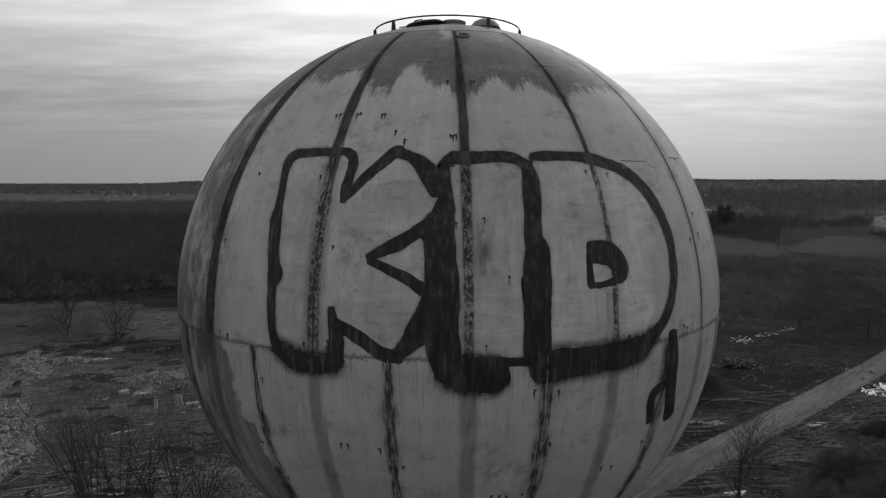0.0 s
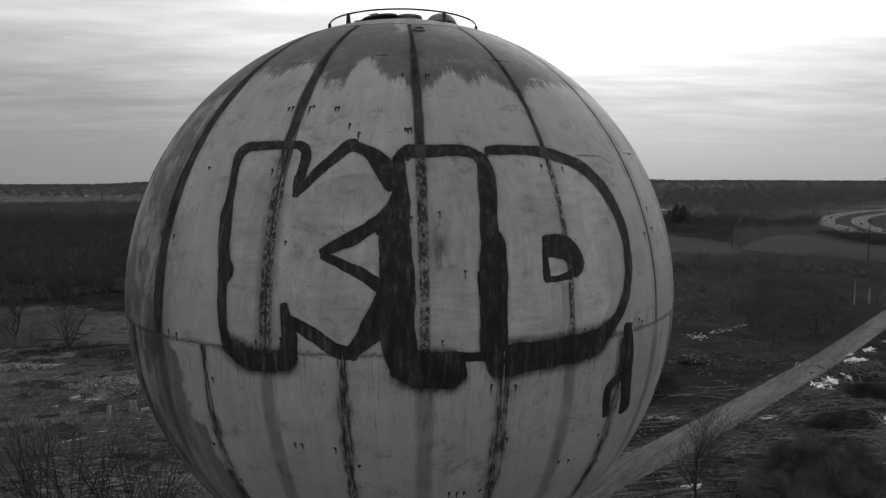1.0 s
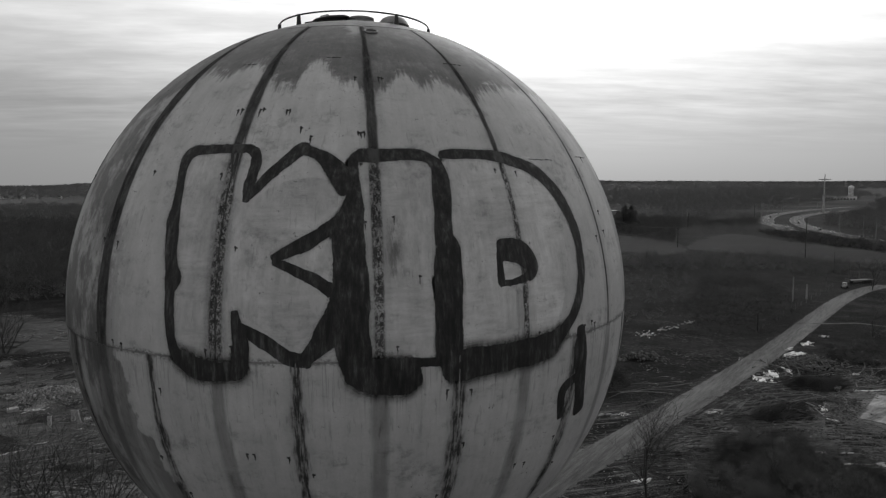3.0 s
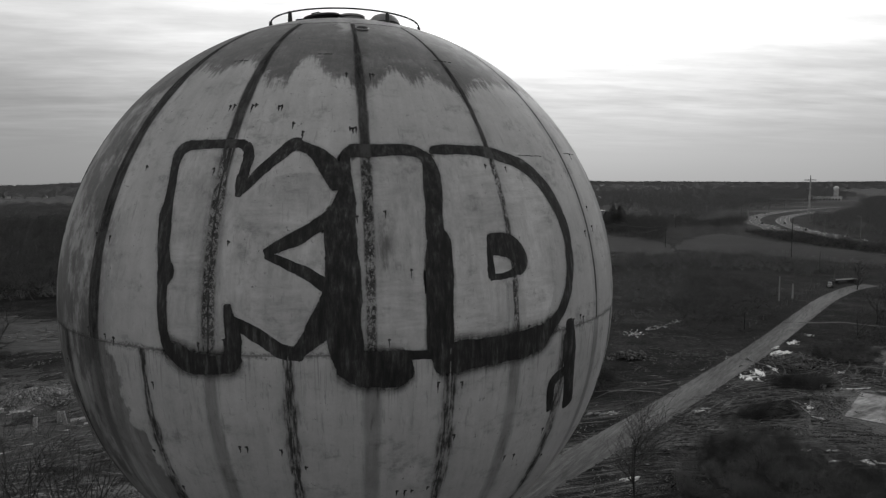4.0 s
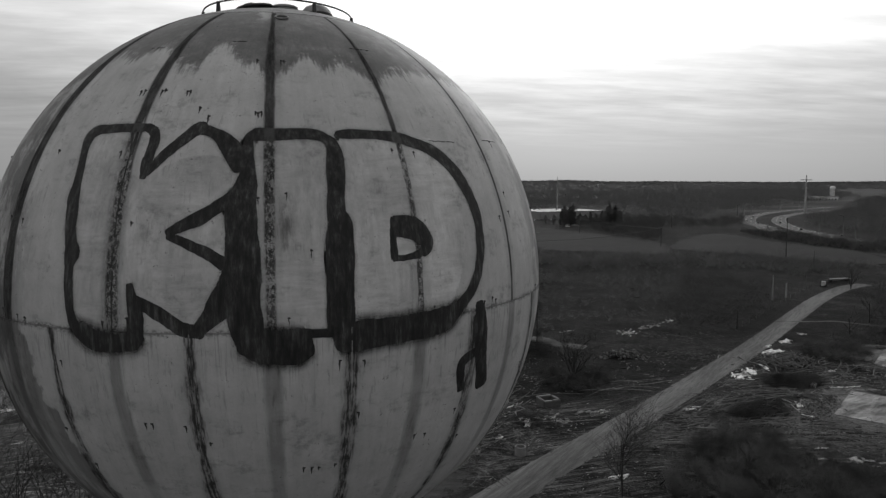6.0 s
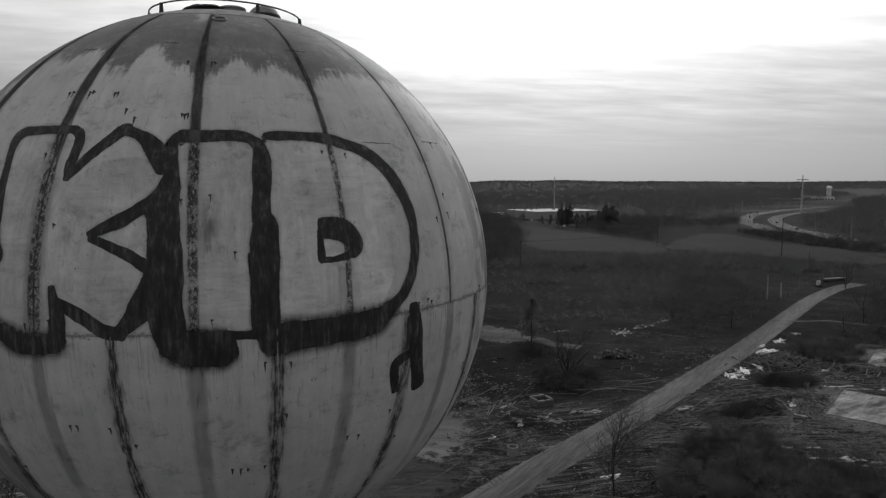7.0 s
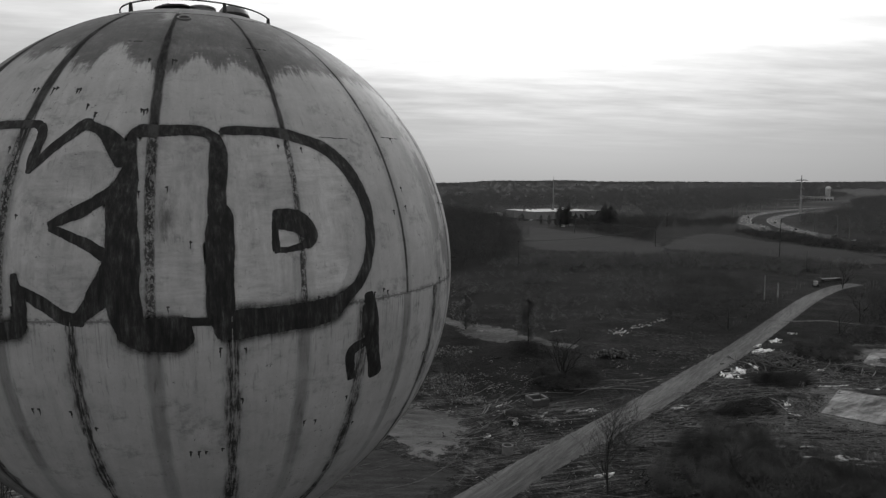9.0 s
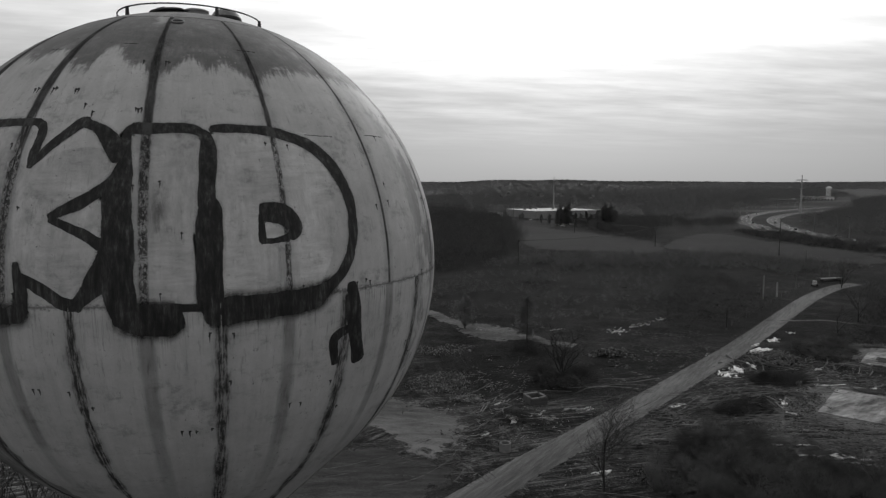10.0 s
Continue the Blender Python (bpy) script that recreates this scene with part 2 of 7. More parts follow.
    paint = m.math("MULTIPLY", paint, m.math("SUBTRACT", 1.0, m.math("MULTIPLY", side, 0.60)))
    left_sheets = m.math("MULTIPLY", m.math("MULTIPLY", m.step(lon, -45.0, -47.0), upper), m.mix(0.5, 1.0, m.step(m.noise(m.pos, 0.9, 6, 0.70, (1.0, 1.0, 0.55), move=(7, 3, 0)), 0.42, 0.54)))
    paint = m.math("MULTIPLY", paint, m.math("SUBTRACT", 1.0, m.math("MULTIPLY", left_sheets, 0.52)))
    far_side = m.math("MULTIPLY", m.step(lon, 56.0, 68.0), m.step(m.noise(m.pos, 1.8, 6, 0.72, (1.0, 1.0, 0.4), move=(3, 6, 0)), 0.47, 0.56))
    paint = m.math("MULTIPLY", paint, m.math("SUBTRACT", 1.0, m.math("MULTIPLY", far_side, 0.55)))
    verge = m.math("ADD", m.math("MULTIPLY", m.math("ADD", lat, 10.0), -0.30), m.math("MULTIPLY", m.math("SUBTRACT", m.noise(m.pos, 2.6, 4, 0.6), 0.5), 9.0))
    smear = m.math("MULTIPLY", m.math("MULTIPLY", m.step(m.math("SUBTRACT", lon, verge), -37.5, -38.3), low), m.mix(0.45, 1.0, m.step(m.noise(run, 3.0, 4, 0.6, (1.0, 0.2, 1.0), move=(4, 4, 0)), 0.36, 0.56)))
    paint = m.math("MULTIPLY", paint, m.math("SUBTRACT", 1.0, m.math("MULTIPLY", smear, 0.60)))
    # rust along the seams
    sd = m.mix(m.math("ABSOLUTE", sl), m.math("ABSOLUTE", su), upper)
    ident = m.mix(m.math("ADD", il, 20.3), iu, upper)
    along = m.noise(m.vec(m.math("MULTIPLY", ident, 3.7), m.math("MULTIPLY", lat, 0.045), 0.0), 2.0, 2, 0.6)
    width = m.math("MULTIPLY", m.step(along, 0.18, 0.62), 0.115)
    fleck = m.math("ADD", m.math("MULTIPLY", m.noise(m.vec(m.math("MULTIPLY", lon, 0.16), m.math("MULTIPLY", lat, 0.11), 0.0), 34.0, 5, 0.8), 0.7), m.math("MULTIPLY", m.noise(run, 5.0, 3, 0.6, move=(8, 8, 0)), 0.3))
    jag = m.math("MULTIPLY", m.math("SUBTRACT", m.noise(run, 16.0, 4, 0.7, (1.0, 0.25, 1.0), move=(2, 9, 0)), 0.5), 0.10)
    # below the girdle: streaky rust of uneven width
    grain = m.math("ADD", m.math("MULTIPLY", m.noise(run, 30.0, 5, 0.72, (1.0, 0.07, 1.0), move=(4, 1, 0)), 0.6), m.math("MULTIPLY", m.noise(m.pos, 9.0, 5, 0.7, (1.0, 1.0, 0.5)), 0.4))
    band = m.step(m.math("ADD", sd, jag), m.math("ADD", width, 0.012), m.math("MULTIPLY", width, 0.5))
    rust_low = m.math("MULTIPLY", m.math("MULTIPLY", band, m.mix(0.25, 1.0, m.step(grain, 0.42, 0.56))), low)
    # above it: the seams are sealed with a smooth dark band
    per_seam = m.ramp(m.math("DIVIDE", m.math("ADD", iu, 3.0), 6.0), ((0.1667, 0.105), (0.3333, 0.070), (0.5, 0.055), (0.6667, 0.034), (0.8333, 0.020)))
    seal_half = m.math("MULTIPLY", per_seam, m.mix(0.88, 1.15, m.step(m.noise(m.vec(m.math("MULTIPLY", iu, 5.3), m.math("MULTIPLY", lat, 0.05), 0.0), 1.5, 3), 0.3, 0.7)))
    seal_half = m.math("MULTIPLY", seal_half, m.mix(1.0, 0.45, m.step(lat, 42.0, 58.0)))
    seal = m.math("MULTIPLY", m.step(m.math("ADD", sd, m.math("MULTIPLY", jag, 0.40)), m.math("ADD", seal_half, 0.024), m.math("SUBTRACT", seal_half, 0.014)), upper)
    seal = m.math("MULTIPLY", seal, m.step(m.noise(run, 9.0, 4, 0.7, (1.0, 0.12, 1.0), move=(11, 4, 0)), 0.24, 0.42))
    seal = m.math("MULTIPLY", seal, m.step(lat, 66.4, 65.8))
    splash = m.math("MULTIPLY", m.math("MULTIPLY", m.step(sd, 0.24, 0.03), upper), m.step(m.math("ADD", fleck, m.math("MULTIPLY", m.math("SUBTRACT", along, 0.5), 0.3)), 0.55, 0.62))
    rust = rust_low
    halo = m.math("MULTIPLY", m.step(m.math("ADD", sd, jag), m.math("ADD", width, 0.10), m.math("MULTIPLY", width, 0.6)), m.mix(0.10, 0.28, along))
    # girdle seam
    gd = m.math("ABSOLUTE", m.math("MULTIPLY", m.math("ADD", lat, 1.0), radians(RAD)))
    grust = m.math("MULTIPLY", m.step(m.math("ADD", gd, m.math("MULTIPLY", m.math("SUBTRACT", mid, 0.5), 0.10)), 0.06, 0.0), m.step(m.noise(run, 24.0, 4, 0.7), 0.40, 0.58))
    grust = m.math("MAXIMUM", grust, m.math("MULTIPLY", m.step(gd, 0.016, 0.006), 0.8))
    pits = m.step(m.math("ADD", m.noise(m.pos, 13.0, 5, 0.8), m.math("MULTIPLY", m.math("SUBTRACT", blot, 0.5), 0.25)), 0.635, 0.70)
    drip = m.math("MULTIPLY", m.step(m.noise(run, 34.0, 2, 0.5, (1.0, 0.03, 1.0), move=(6, 3, 0)), 0.57, 0.66), m.math("MULTIPLY", low, m.step(m.math("ADD", lat, m.math("MULTIPLY", streak, 14.0)), -4.0, 5.5)))
    paint = m.math("MULTIPLY", paint, m.math("SUBTRACT", 1.0, m.math("MULTIPLY", drip, 0.32)))
    rust = m.math("MAXIMUM", m.math("MAXIMUM", rust, m.math("MULTIPLY", grust, 0.75)), m.math("MULTIPLY", pits, 0.7))
    paint = m.math("MULTIPLY", paint, m.math("SUBTRACT", 1.0, halo))
    if bare:
        paint = m.mix(paint, m.mix(0.020, 0.085, m.step(m.math("ADD", m.math("MULTIPLY", fleck, 0.5), m.math("MULTIPLY", m.noise(run, 12.0, 4, 0.7, (1.0, 0.3, 1.0), move=(3, 3, 0)), 0.5)), 0.42, 0.62)), m.math("MULTIPLY", seal, 0.92))
        paint = m.math("MULTIPLY", paint, m.math("SUBTRACT", 1.0, m.math("MULTIPLY", splash, 0.7)))
    colour = m.mix(paint, m.mix(0.028, 0.075, fine), rust)
    dull = m.math("MAXIMUM", rust, seal) if bare else rust
    rough = m.mix(m.mix(0.48, 0.62, mid), 0.95, dull)
    gloss = m.mix(0.42, 0.06, dull)
    relief = m.math("ADD", m.math("MULTIPLY", blot, 0.6), m.math("ADD", m.math("MULTIPLY", fine, 0.10), m.math("MULTIPLY", rust, -0.25)))
    if bare:
        return m.done(colour, rough, 0.0, relief, 0.012, spec=gloss)
    # brushed-on filling: thin, streaky, open where the seams have rusted through
    across = m.noise(m.pos, 4.0, 5, 0.68, (0.6, 0.6, 3.4))
    down = m.noise(m.pos, 4.0, 5, 0.68, (3.2, 3.2, 0.5))
    brush = m.step(m.mix(across, down, m.step(m.noise(m.pos, 1.3, 2), 0.44, 0.56)), 0.30, 0.70)
    worn_half = m.ramp(m.math("DIVIDE", m.math("ADD", iu, 3.0), 6.0), ((0.3333, 0.150), (0.5, 0.085), (0.6667, 0.055)))
    strip_half = m.step(m.math("ADD", sd, m.math("MULTIPLY", jag, 0.5)), worn_half, m.math("MULTIPLY", worn_half, 0.55))
    chips = m.math("MULTIPLY", strip_half, m.step(m.math("ADD", m.math("MULTIPLY", fleck, 0.6), m.math("MULTIPLY", m.noise(m.pos, 26.0, 4, 0.75, (1.0, 1.0, 0.6), move=(2, 2, 0)), 0.4)), 0.465, 0.515))
    cover = m.math("MULTIPLY", m.step(m.math("ADD", m.attr("edge"), m.math("MULTIPLY", m.math("SUBTRACT", mid, 0.5), 0.10)), 0.01, 0.10), m.math("SUBTRACT", 1.0, chips))
    colour = m.math("MULTIPLY", colour, m.math("SUBTRACT", 1.0, m.math("MULTIPLY", strip_half, 0.22)))
    colour = m.math("MULTIPLY", colour, m.mix(0.86, 1.12, brush))
    colour = m.math("MULTIPLY", colour, m.mix(0.80, 1.12, m.step(m.noise(m.pos, 0.8, 4, 0.6, (1.0, 1.0, 0.6), move=(1, 5, 2)), 0.34, 0.66)))
    return m.done(colour, rough, 0.0, relief, 0.012, alpha=m.math("GREATER_THAN", cover, m.mix(0.15, 0.85, m.noise(m.pos, 110.0, 1, 0.5))), spec=0.42)


def spray_black(name, haze=False, thick=0.85):
    m = Mat(name)
    lon, lat, flat2, seam = ball_coords(m)
    su, iu = seam(SEAM_UP)
    worn = m.noise(m.pos, 14.0, 4, 0.7)
    soft = m.noise(m.pos, 5.0, 3, 0.6)
    fine = m.noise(m.pos, 60.0, 2, 0.6)
    e = m.math("ADD", m.attr("edge"), m.math("ADD", m.math("MULTIPLY", m.math("SUBTRACT", soft, 0.5), 0.05), m.math("MULTIPLY", m.math("SUBTRACT", fine, 0.5), 0.02)))
    alpha = m.math("MULTIPLY", m.step(e, -0.024, 0.034), m.math("SUBTRACT", 1.0, m.math("MULTIPLY", m.step(m.math("ADD", m.math("MULTIPLY", worn, 0.5), m.math("MULTIPLY", m.noise(m.pos, 3.0, 5, 0.7, (3.5, 3.5, 0.35)), 0.5)), 0.54, 0.70), 0.34)))
    if haze:
        alpha = m.math("MULTIPLY", m.math("MULTIPLY", m.step(e, 0.0, 0.17), m.mix(0.6 if thick > 0.5 else 0.0, 1.0, m.step(m.math("ADD", m.math("MULTIPLY", soft, 0.35), m.math("MULTIPLY", m.noise(m.pos, 4.0, 5, 0.7, (4.0, 4.0, 0.3)), 0.65)), 0.38, 0.58))), thick)
    else:
        alpha = m.math("GREATER_THAN", alpha, m.mix(0.10, 0.90, m.noise(m.pos, 120.0, 1, 0.5)))
    base = m.ramp(m.math("ADD", m.math("MULTIPLY", soft, 0.25), m.math("MULTIPLY", m.noise(m.pos, 5.0, 6, 0.75, (3.0, 3.0, 0.45)), 0.75)), ((0.40, 0.014), (0.50, 0.026), (0.57, 0.050), (0.66, 0.11)))
    # the spray has flaked off along the sealed seams
    bald = m.math("MULTIPLY", m.step(m.math("ABSOLUTE", su), 0.085, 0.045), m.step(m.noise(m.pos, 6.0, 5, 0.7, (1.0, 1.0, 0.35)), 0.36, 0.56))
    base = m.mix(base, 0.075, m.math("MULTIPLY", m.math("MULTIPLY", bald, m.step(lat, 24.0, 28.0)), 0.8))
    return m.done(base, 0.62, 0.0, fine, 0.002, alpha=alpha, spec=0.25)


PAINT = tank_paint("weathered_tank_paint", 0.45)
FILL = tank_paint("brushed_letter_filling", 0.48, bare=False)
BLACK = spray_black("black_spray_paint")
HAZE = spray_black("black_overspray", True)
SMUDGE = spray_black("dark_smudges", True, 0.45)
RUST = plain("rusty_weld", 0.045, 0.95, 0.0, 0.5, 12.0, 0.006)
IRON = plain("dark_weathered_iron", 0.05, 0.7, 0.3, 0.4, 8.0, 0.003)
GALVANISED = plain("dull_galvanised_steel", 0.24, 0.5, 0.5, 0.3, 6.0, 0.002)

# ---------------------------------------------------------------- building helpers
def mesh_of(name, bm, material, smooth=False):
    me = bpy.data.meshes.new(name)
    bm.to_mesh(me)
    bm.free()
    if material:
        me.materials.append(material)
    if smooth:
        me.polygons.foreach_set("use_smooth", [True] * len(me.polygons))
    return me


def part(name, bm, material, parent=None, label="", smooth=False, at=None):
    """One mesh object from a bmesh, under a thing or a part."""
    ob = new(name, bm if isinstance(bm, bpy.types.Mesh) else mesh_of(name, bm, material, smooth))
    if at is not None:
        ob.matrix_basis = at
    if parent:
        ob.parent = parent
    return tagged(ob, label)


def thing(name, at, label, category, group="", kind=""):
    ob = new(name)
    ob.empty_display_size = 0.2
    ob.matrix_basis = at if isinstance(at, Matrix) else Matrix.Translation(at)
    return tagged(ob, label, category, group, kind)


def box(bm, x, y, z, w, d, h, m=None, bevel=0.0):
    """A block of width, depth and height with the middle of its foot at x, y, z."""
    made = bmesh.ops.create_cube(bm, size=1)["verts"]
    bmesh.ops.transform(bm, matrix=Matrix.Translation((x, y, z + h / 2)) @ Matrix.Diagonal((w, d, h, 1)), verts=made)
    if bevel:
        bmesh.ops.bevel(bm, geom=list({e for v in made for e in v.link_edges}), offset=bevel, segments=1, affect="EDGES", profile=0.5)
        made = [v for v in bm.verts if not v.tag]
    if m is not None:
        bmesh.ops.transform(bm, matrix=m, verts=made)
    return made


def rod(bm, a, b, r0, r1=None, n=8, caps=True):
    """A tapered round bar from a to b."""
    a, b = Vector(a), Vector(b)
    r1 = r0 if r1 is None else r1
    turn = (b - a).to_track_quat("Z", "Y").to_matrix()
    rings = []
    for p, r in ((a, r0), (b, r1)):
        rings.append([bm.verts.new(p + turn @ Vector((r * math.cos(k * math.tau / n), r * math.sin(k * math.tau / n), 0))) for k in range(n)])
    for k in range(n):
        bm.faces.new((rings[0][k], rings[0][(k + 1) % n], rings[1][(k + 1) % n], rings[1][k]))
    if caps:
        bm.faces.new(rings[0][::-1])
        bm.faces.new(rings[1])


def lathe(bm, profile, n=32, centre=(0, 0, 0), cap=False):
    """A body turned round the upright axis from (radius, height) pairs."""
    c = Vector(centre)
    rings = [[bm.verts.new(c + Vector((r * math.cos(k * math.tau / n), r * math.sin(k * math.tau / n), z))) for k in range(n)] for r, z in profile]
    for a, b in zip(rings, rings[1:]):
        for k in range(n):
            bm.faces.new((a[k], a[(k + 1) % n], b[(k + 1) % n], b[k]))
    if cap:
        bm.faces.new(rings[0][::-1])
        bm.faces.new(rings[-1])


def from_arrays(name, verts, faces, material, smooth=False):
    me = bpy.data.meshes.new(name)
    me.from_pydata(verts, [], faces)
    me.materials.append(material)
    if smooth:
        me.polygons.foreach_set("use_smooth", [True] * len(me.polygons))
    return me


def on_ball(lon, lat, r=RAD):
    a, b = radians(lon), radians(lat)
    return Vector((r * math.sin(a) * math.cos(b), -r * math.cos(a) * math.cos(b), r * math.sin(b)))


def smooth_line(points, steps):
    """A Catmull-Rom curve through the points (tuples of numbers)."""
    p = [np.array(q, float) for q in points]
    p = [2 * p[0] - p[1]] + p + [2 * p[-1] - p[-2]]
    line = []
    for k in range(1, len(p) - 2):
        for s in range(steps):
            t = s / steps
            line.append(0.5 * (2 * p[k] + (p[k + 1] - p[k - 1]) * t + (2 * p[k - 1] - 5 * p[k] + 4 * p[k + 1] - p[k + 2]) * t * t + (3 * p[k] - p[k - 1] - 3 * p[k + 1] + p[k + 2]) * t ** 3))
    return line + [p[-2]]


# ---------------------------------------------------------------- the ball-shaped water tank
VENT = plain("dull_weathered_steel", 0.26, 0.45, 0.4, 0.45, 9.0, 0.004)
tank = thing("water_tank", (CX, CY, 0), "weathered pale steel ball-shaped water tank covered in graffiti", "water tower")
BALL = Matrix.Translation((0, 0, CZ))
GIRDLE, CROWN, SKIRT = -1.0, 66.5, -47.0
CAP = BALL @ Matrix.Scale(RAD / 4.57, 4)


def sheet_mesh(name, lat0, lat1, half, nx, ny):
    """One curved sheet of the ball, a few millimetres short of its neighbours, with turned-in edges."""
    grid = [[on_ball(half * (2 * i / nx - 1) * 0.9965, lat0 + (lat1 - lat0) * j / ny) for i in range(nx + 1)] for j in range(ny + 1)]
    verts, faces = [v for row in grid for v in row], []
    w = nx + 1
    for j in range(ny):
        for i in range(nx):
            a = j * w + i
            faces.append((a, a + 1, a + w + 1, a + w))
    rim = [i for i in range(w)] + [j * w + nx for j in range(1, ny + 1)] + [ny * w + i for i in range(nx - 1, -1, -1)] + [j * w for j in range(ny - 1, 0, -1)]
    first = len(verts)
    n = len(rim)
    verts += [verts[k].copy() for k in rim] + [verts[k] * (1 - 0.03 / RAD) for k in rim]
    faces += [(first + k, first + n + k, first + n + (k + 1) % n, first + (k + 1) % n) for k in range(n)]
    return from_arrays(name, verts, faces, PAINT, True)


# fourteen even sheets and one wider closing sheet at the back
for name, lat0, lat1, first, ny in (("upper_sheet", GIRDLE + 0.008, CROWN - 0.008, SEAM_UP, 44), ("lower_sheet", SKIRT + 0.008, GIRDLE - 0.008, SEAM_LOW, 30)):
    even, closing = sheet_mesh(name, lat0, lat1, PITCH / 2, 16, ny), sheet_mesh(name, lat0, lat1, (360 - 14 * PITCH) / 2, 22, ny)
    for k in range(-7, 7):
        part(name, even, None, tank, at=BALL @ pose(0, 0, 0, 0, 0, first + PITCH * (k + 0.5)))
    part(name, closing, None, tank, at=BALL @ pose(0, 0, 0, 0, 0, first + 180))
bm = bmesh.new()
lathe(bm, [(RAD * math.cos(radians(a)), RAD * math.sin(radians(a))) for a in (66.49, 70, 74, 78, 82, 86, 89.7)], 64)
part("crown_plate", bm, PAINT, tank, "dark weathered crown plate", True, BALL)
# below the skirt weld the ball runs out into a straight cone, which flares into the stem
r0, z0 = RAD * math.cos(radians(SKIRT)), RAD * math.sin(radians(SKIRT))
r1 = 1.5
z1 = z0 - (r0 - r1) / math.tan(radians(-SKIRT))
bm = bmesh.new()
lathe(bm, [(r0 + (r1 - r0) * k / 8, z0 + (z1 - z0) * k / 8 - (0.006 if k == 0 else 0)) for k in range(9)], 64)
part("lower_cone", bm, PAINT, tank, "plain steel cone between ball and stem", True, BALL)
bm = bmesh.new()
zb = CZ + z1
lathe(bm, [(2.6, 0.0), (2.6, 0.25), (2.3, 0.6), (1.75, 2.2), (1.35, 4.5), (1.2, 7.0), (1.2, zb - 2), (1.22, zb - 1.2), (1.28, zb - 0.6), (1.38, zb - 0.2), (1.52, zb + 0.02)], 48)
part("stem", bm, PAINT, tank, "tall tapering steel stem under the ball", True)


def weld_mesh(name, points, width, proud, seed, material=RUST):
    """An uneven raised weld along points on the ball."""
    rng = random.Random(seed)
    verts, faces = [], []
    for k, p in enumerate(points):
        ahead = (points[min(k + 1, len(points) - 1)] - points[max(k - 1, 0)]).normalized()
        n = p.normalized()
        side = ahead.cross(n)
        w = width * rng.uniform(0.6, 1.25)
        h = proud * rng.uniform(0.6, 1.2)
        s = rng.uniform(-0.15, 0.15) * width
        for a, b in ((-1, -0.004), (-0.6, h * 0.8), (0, h), (0.6, h * 0.8), (1, -0.004)):
            verts.append(p + side * (a * w / 2 + s) + n * b)
        if k:
            f = 5 * (k - 1)
            faces += [(f + i, f + i + 1, f + i + 6, f + i + 5) for i in range(4)]
    return from_arrays(name, verts, faces, material, True)


weld_up = [weld_mesh("upright_weld", [on_ball(0, GIRDLE + (CROWN - GIRDLE) * k / 150) for k in range(151)], 0.036, 0.0022, s, PAINT) for s in range(4)]
weld_low = [weld_mesh("upright_weld", [on_ball(0, SKIRT + (GIRDLE - SKIRT) * k / 110) for k in range(111)], 0.022, 0.005, s, PAINT) for s in range(4, 8)]
for k in range(-7, 8):
    part("upright_weld", weld_up[k % 4], None, tank, "weld sealed with a dark band" if k == 0 else "", at=BALL @ pose(0, 0, 0, 0, 0, SEAM_UP + PITCH * k))
    part("upright_weld", weld_low[k * 3 % 4], None, tank, at=BALL @ pose(0, 0, 0, 0, 0, SEAM_LOW + PITCH * k))
for lat, w in ((GIRDLE, 0.02), (CROWN, 0.045), (SKIRT, 0.030)):
    part("girdle_weld", weld_mesh("girdle_weld", [on_ball(k * 0.6, lat) for k in range(601)], w, 0.0015, int(lat) + 100, PAINT if w < 0.04 else RUST), None, tank, at=BALL)


# left-over scaffold lugs beside the seams, each with its own rusty run
def lug_mesh(seed):
    rng = random.Random(seed)
    bm = bmesh.new()
    box(bm, 0, 0, -0.02, 0.035, 0.05, rng.uniform(0.03, 0.05), bevel=0.006)
    box(bm, rng.uniform(-0.02, 0.02), 0.01, -0.03, 0.07, 0.03, 0.04, bevel=0.006)
    # the run of rust: a thin tongue that tapers downwards
    run = rng.uniform(0.08, 0.30)
    rows = []
    for k in range(7):
        w = 0.022 * (1 - (k / 6) ** 1.5) * rng.uniform(0.7, 1.2) + 0.002
        s = rng.uniform(-0.006, 0.006)
        rows.append([bm.verts.new((s - w, 0.0, -0.02 - run * k / 6)), bm.verts.new((s, -0.006, -0.02 - run * k / 6)), bm.verts.new((s + w, 0.0, -0.02 - run * k / 6))])
    for a, b in zip(rows, rows[1:]):
        bm.faces.new((a[0], a[1], b[1], b[0]))
        bm.faces.new((a[1], a[2], b[2], b[1]))
    return mesh_of("lug", bm, RUST)


lugs = [lug_mesh(s) for s in range(5)]


def set_lug(lon, lat, pick):
    part("lug", lugs[pick % 5], None, tank, at=BALL @ pose(0, 0, 0, 0, 0, lon) @ Matrix.Translation((0, 0, 0)) @ Matrix.Rotation(radians(-lat), 4, "X") @ Matrix.Translation((0, -RAD - 0.001, 0)) @ Matrix.Diagonal((0.55, 0.5, 0.50, 1)))


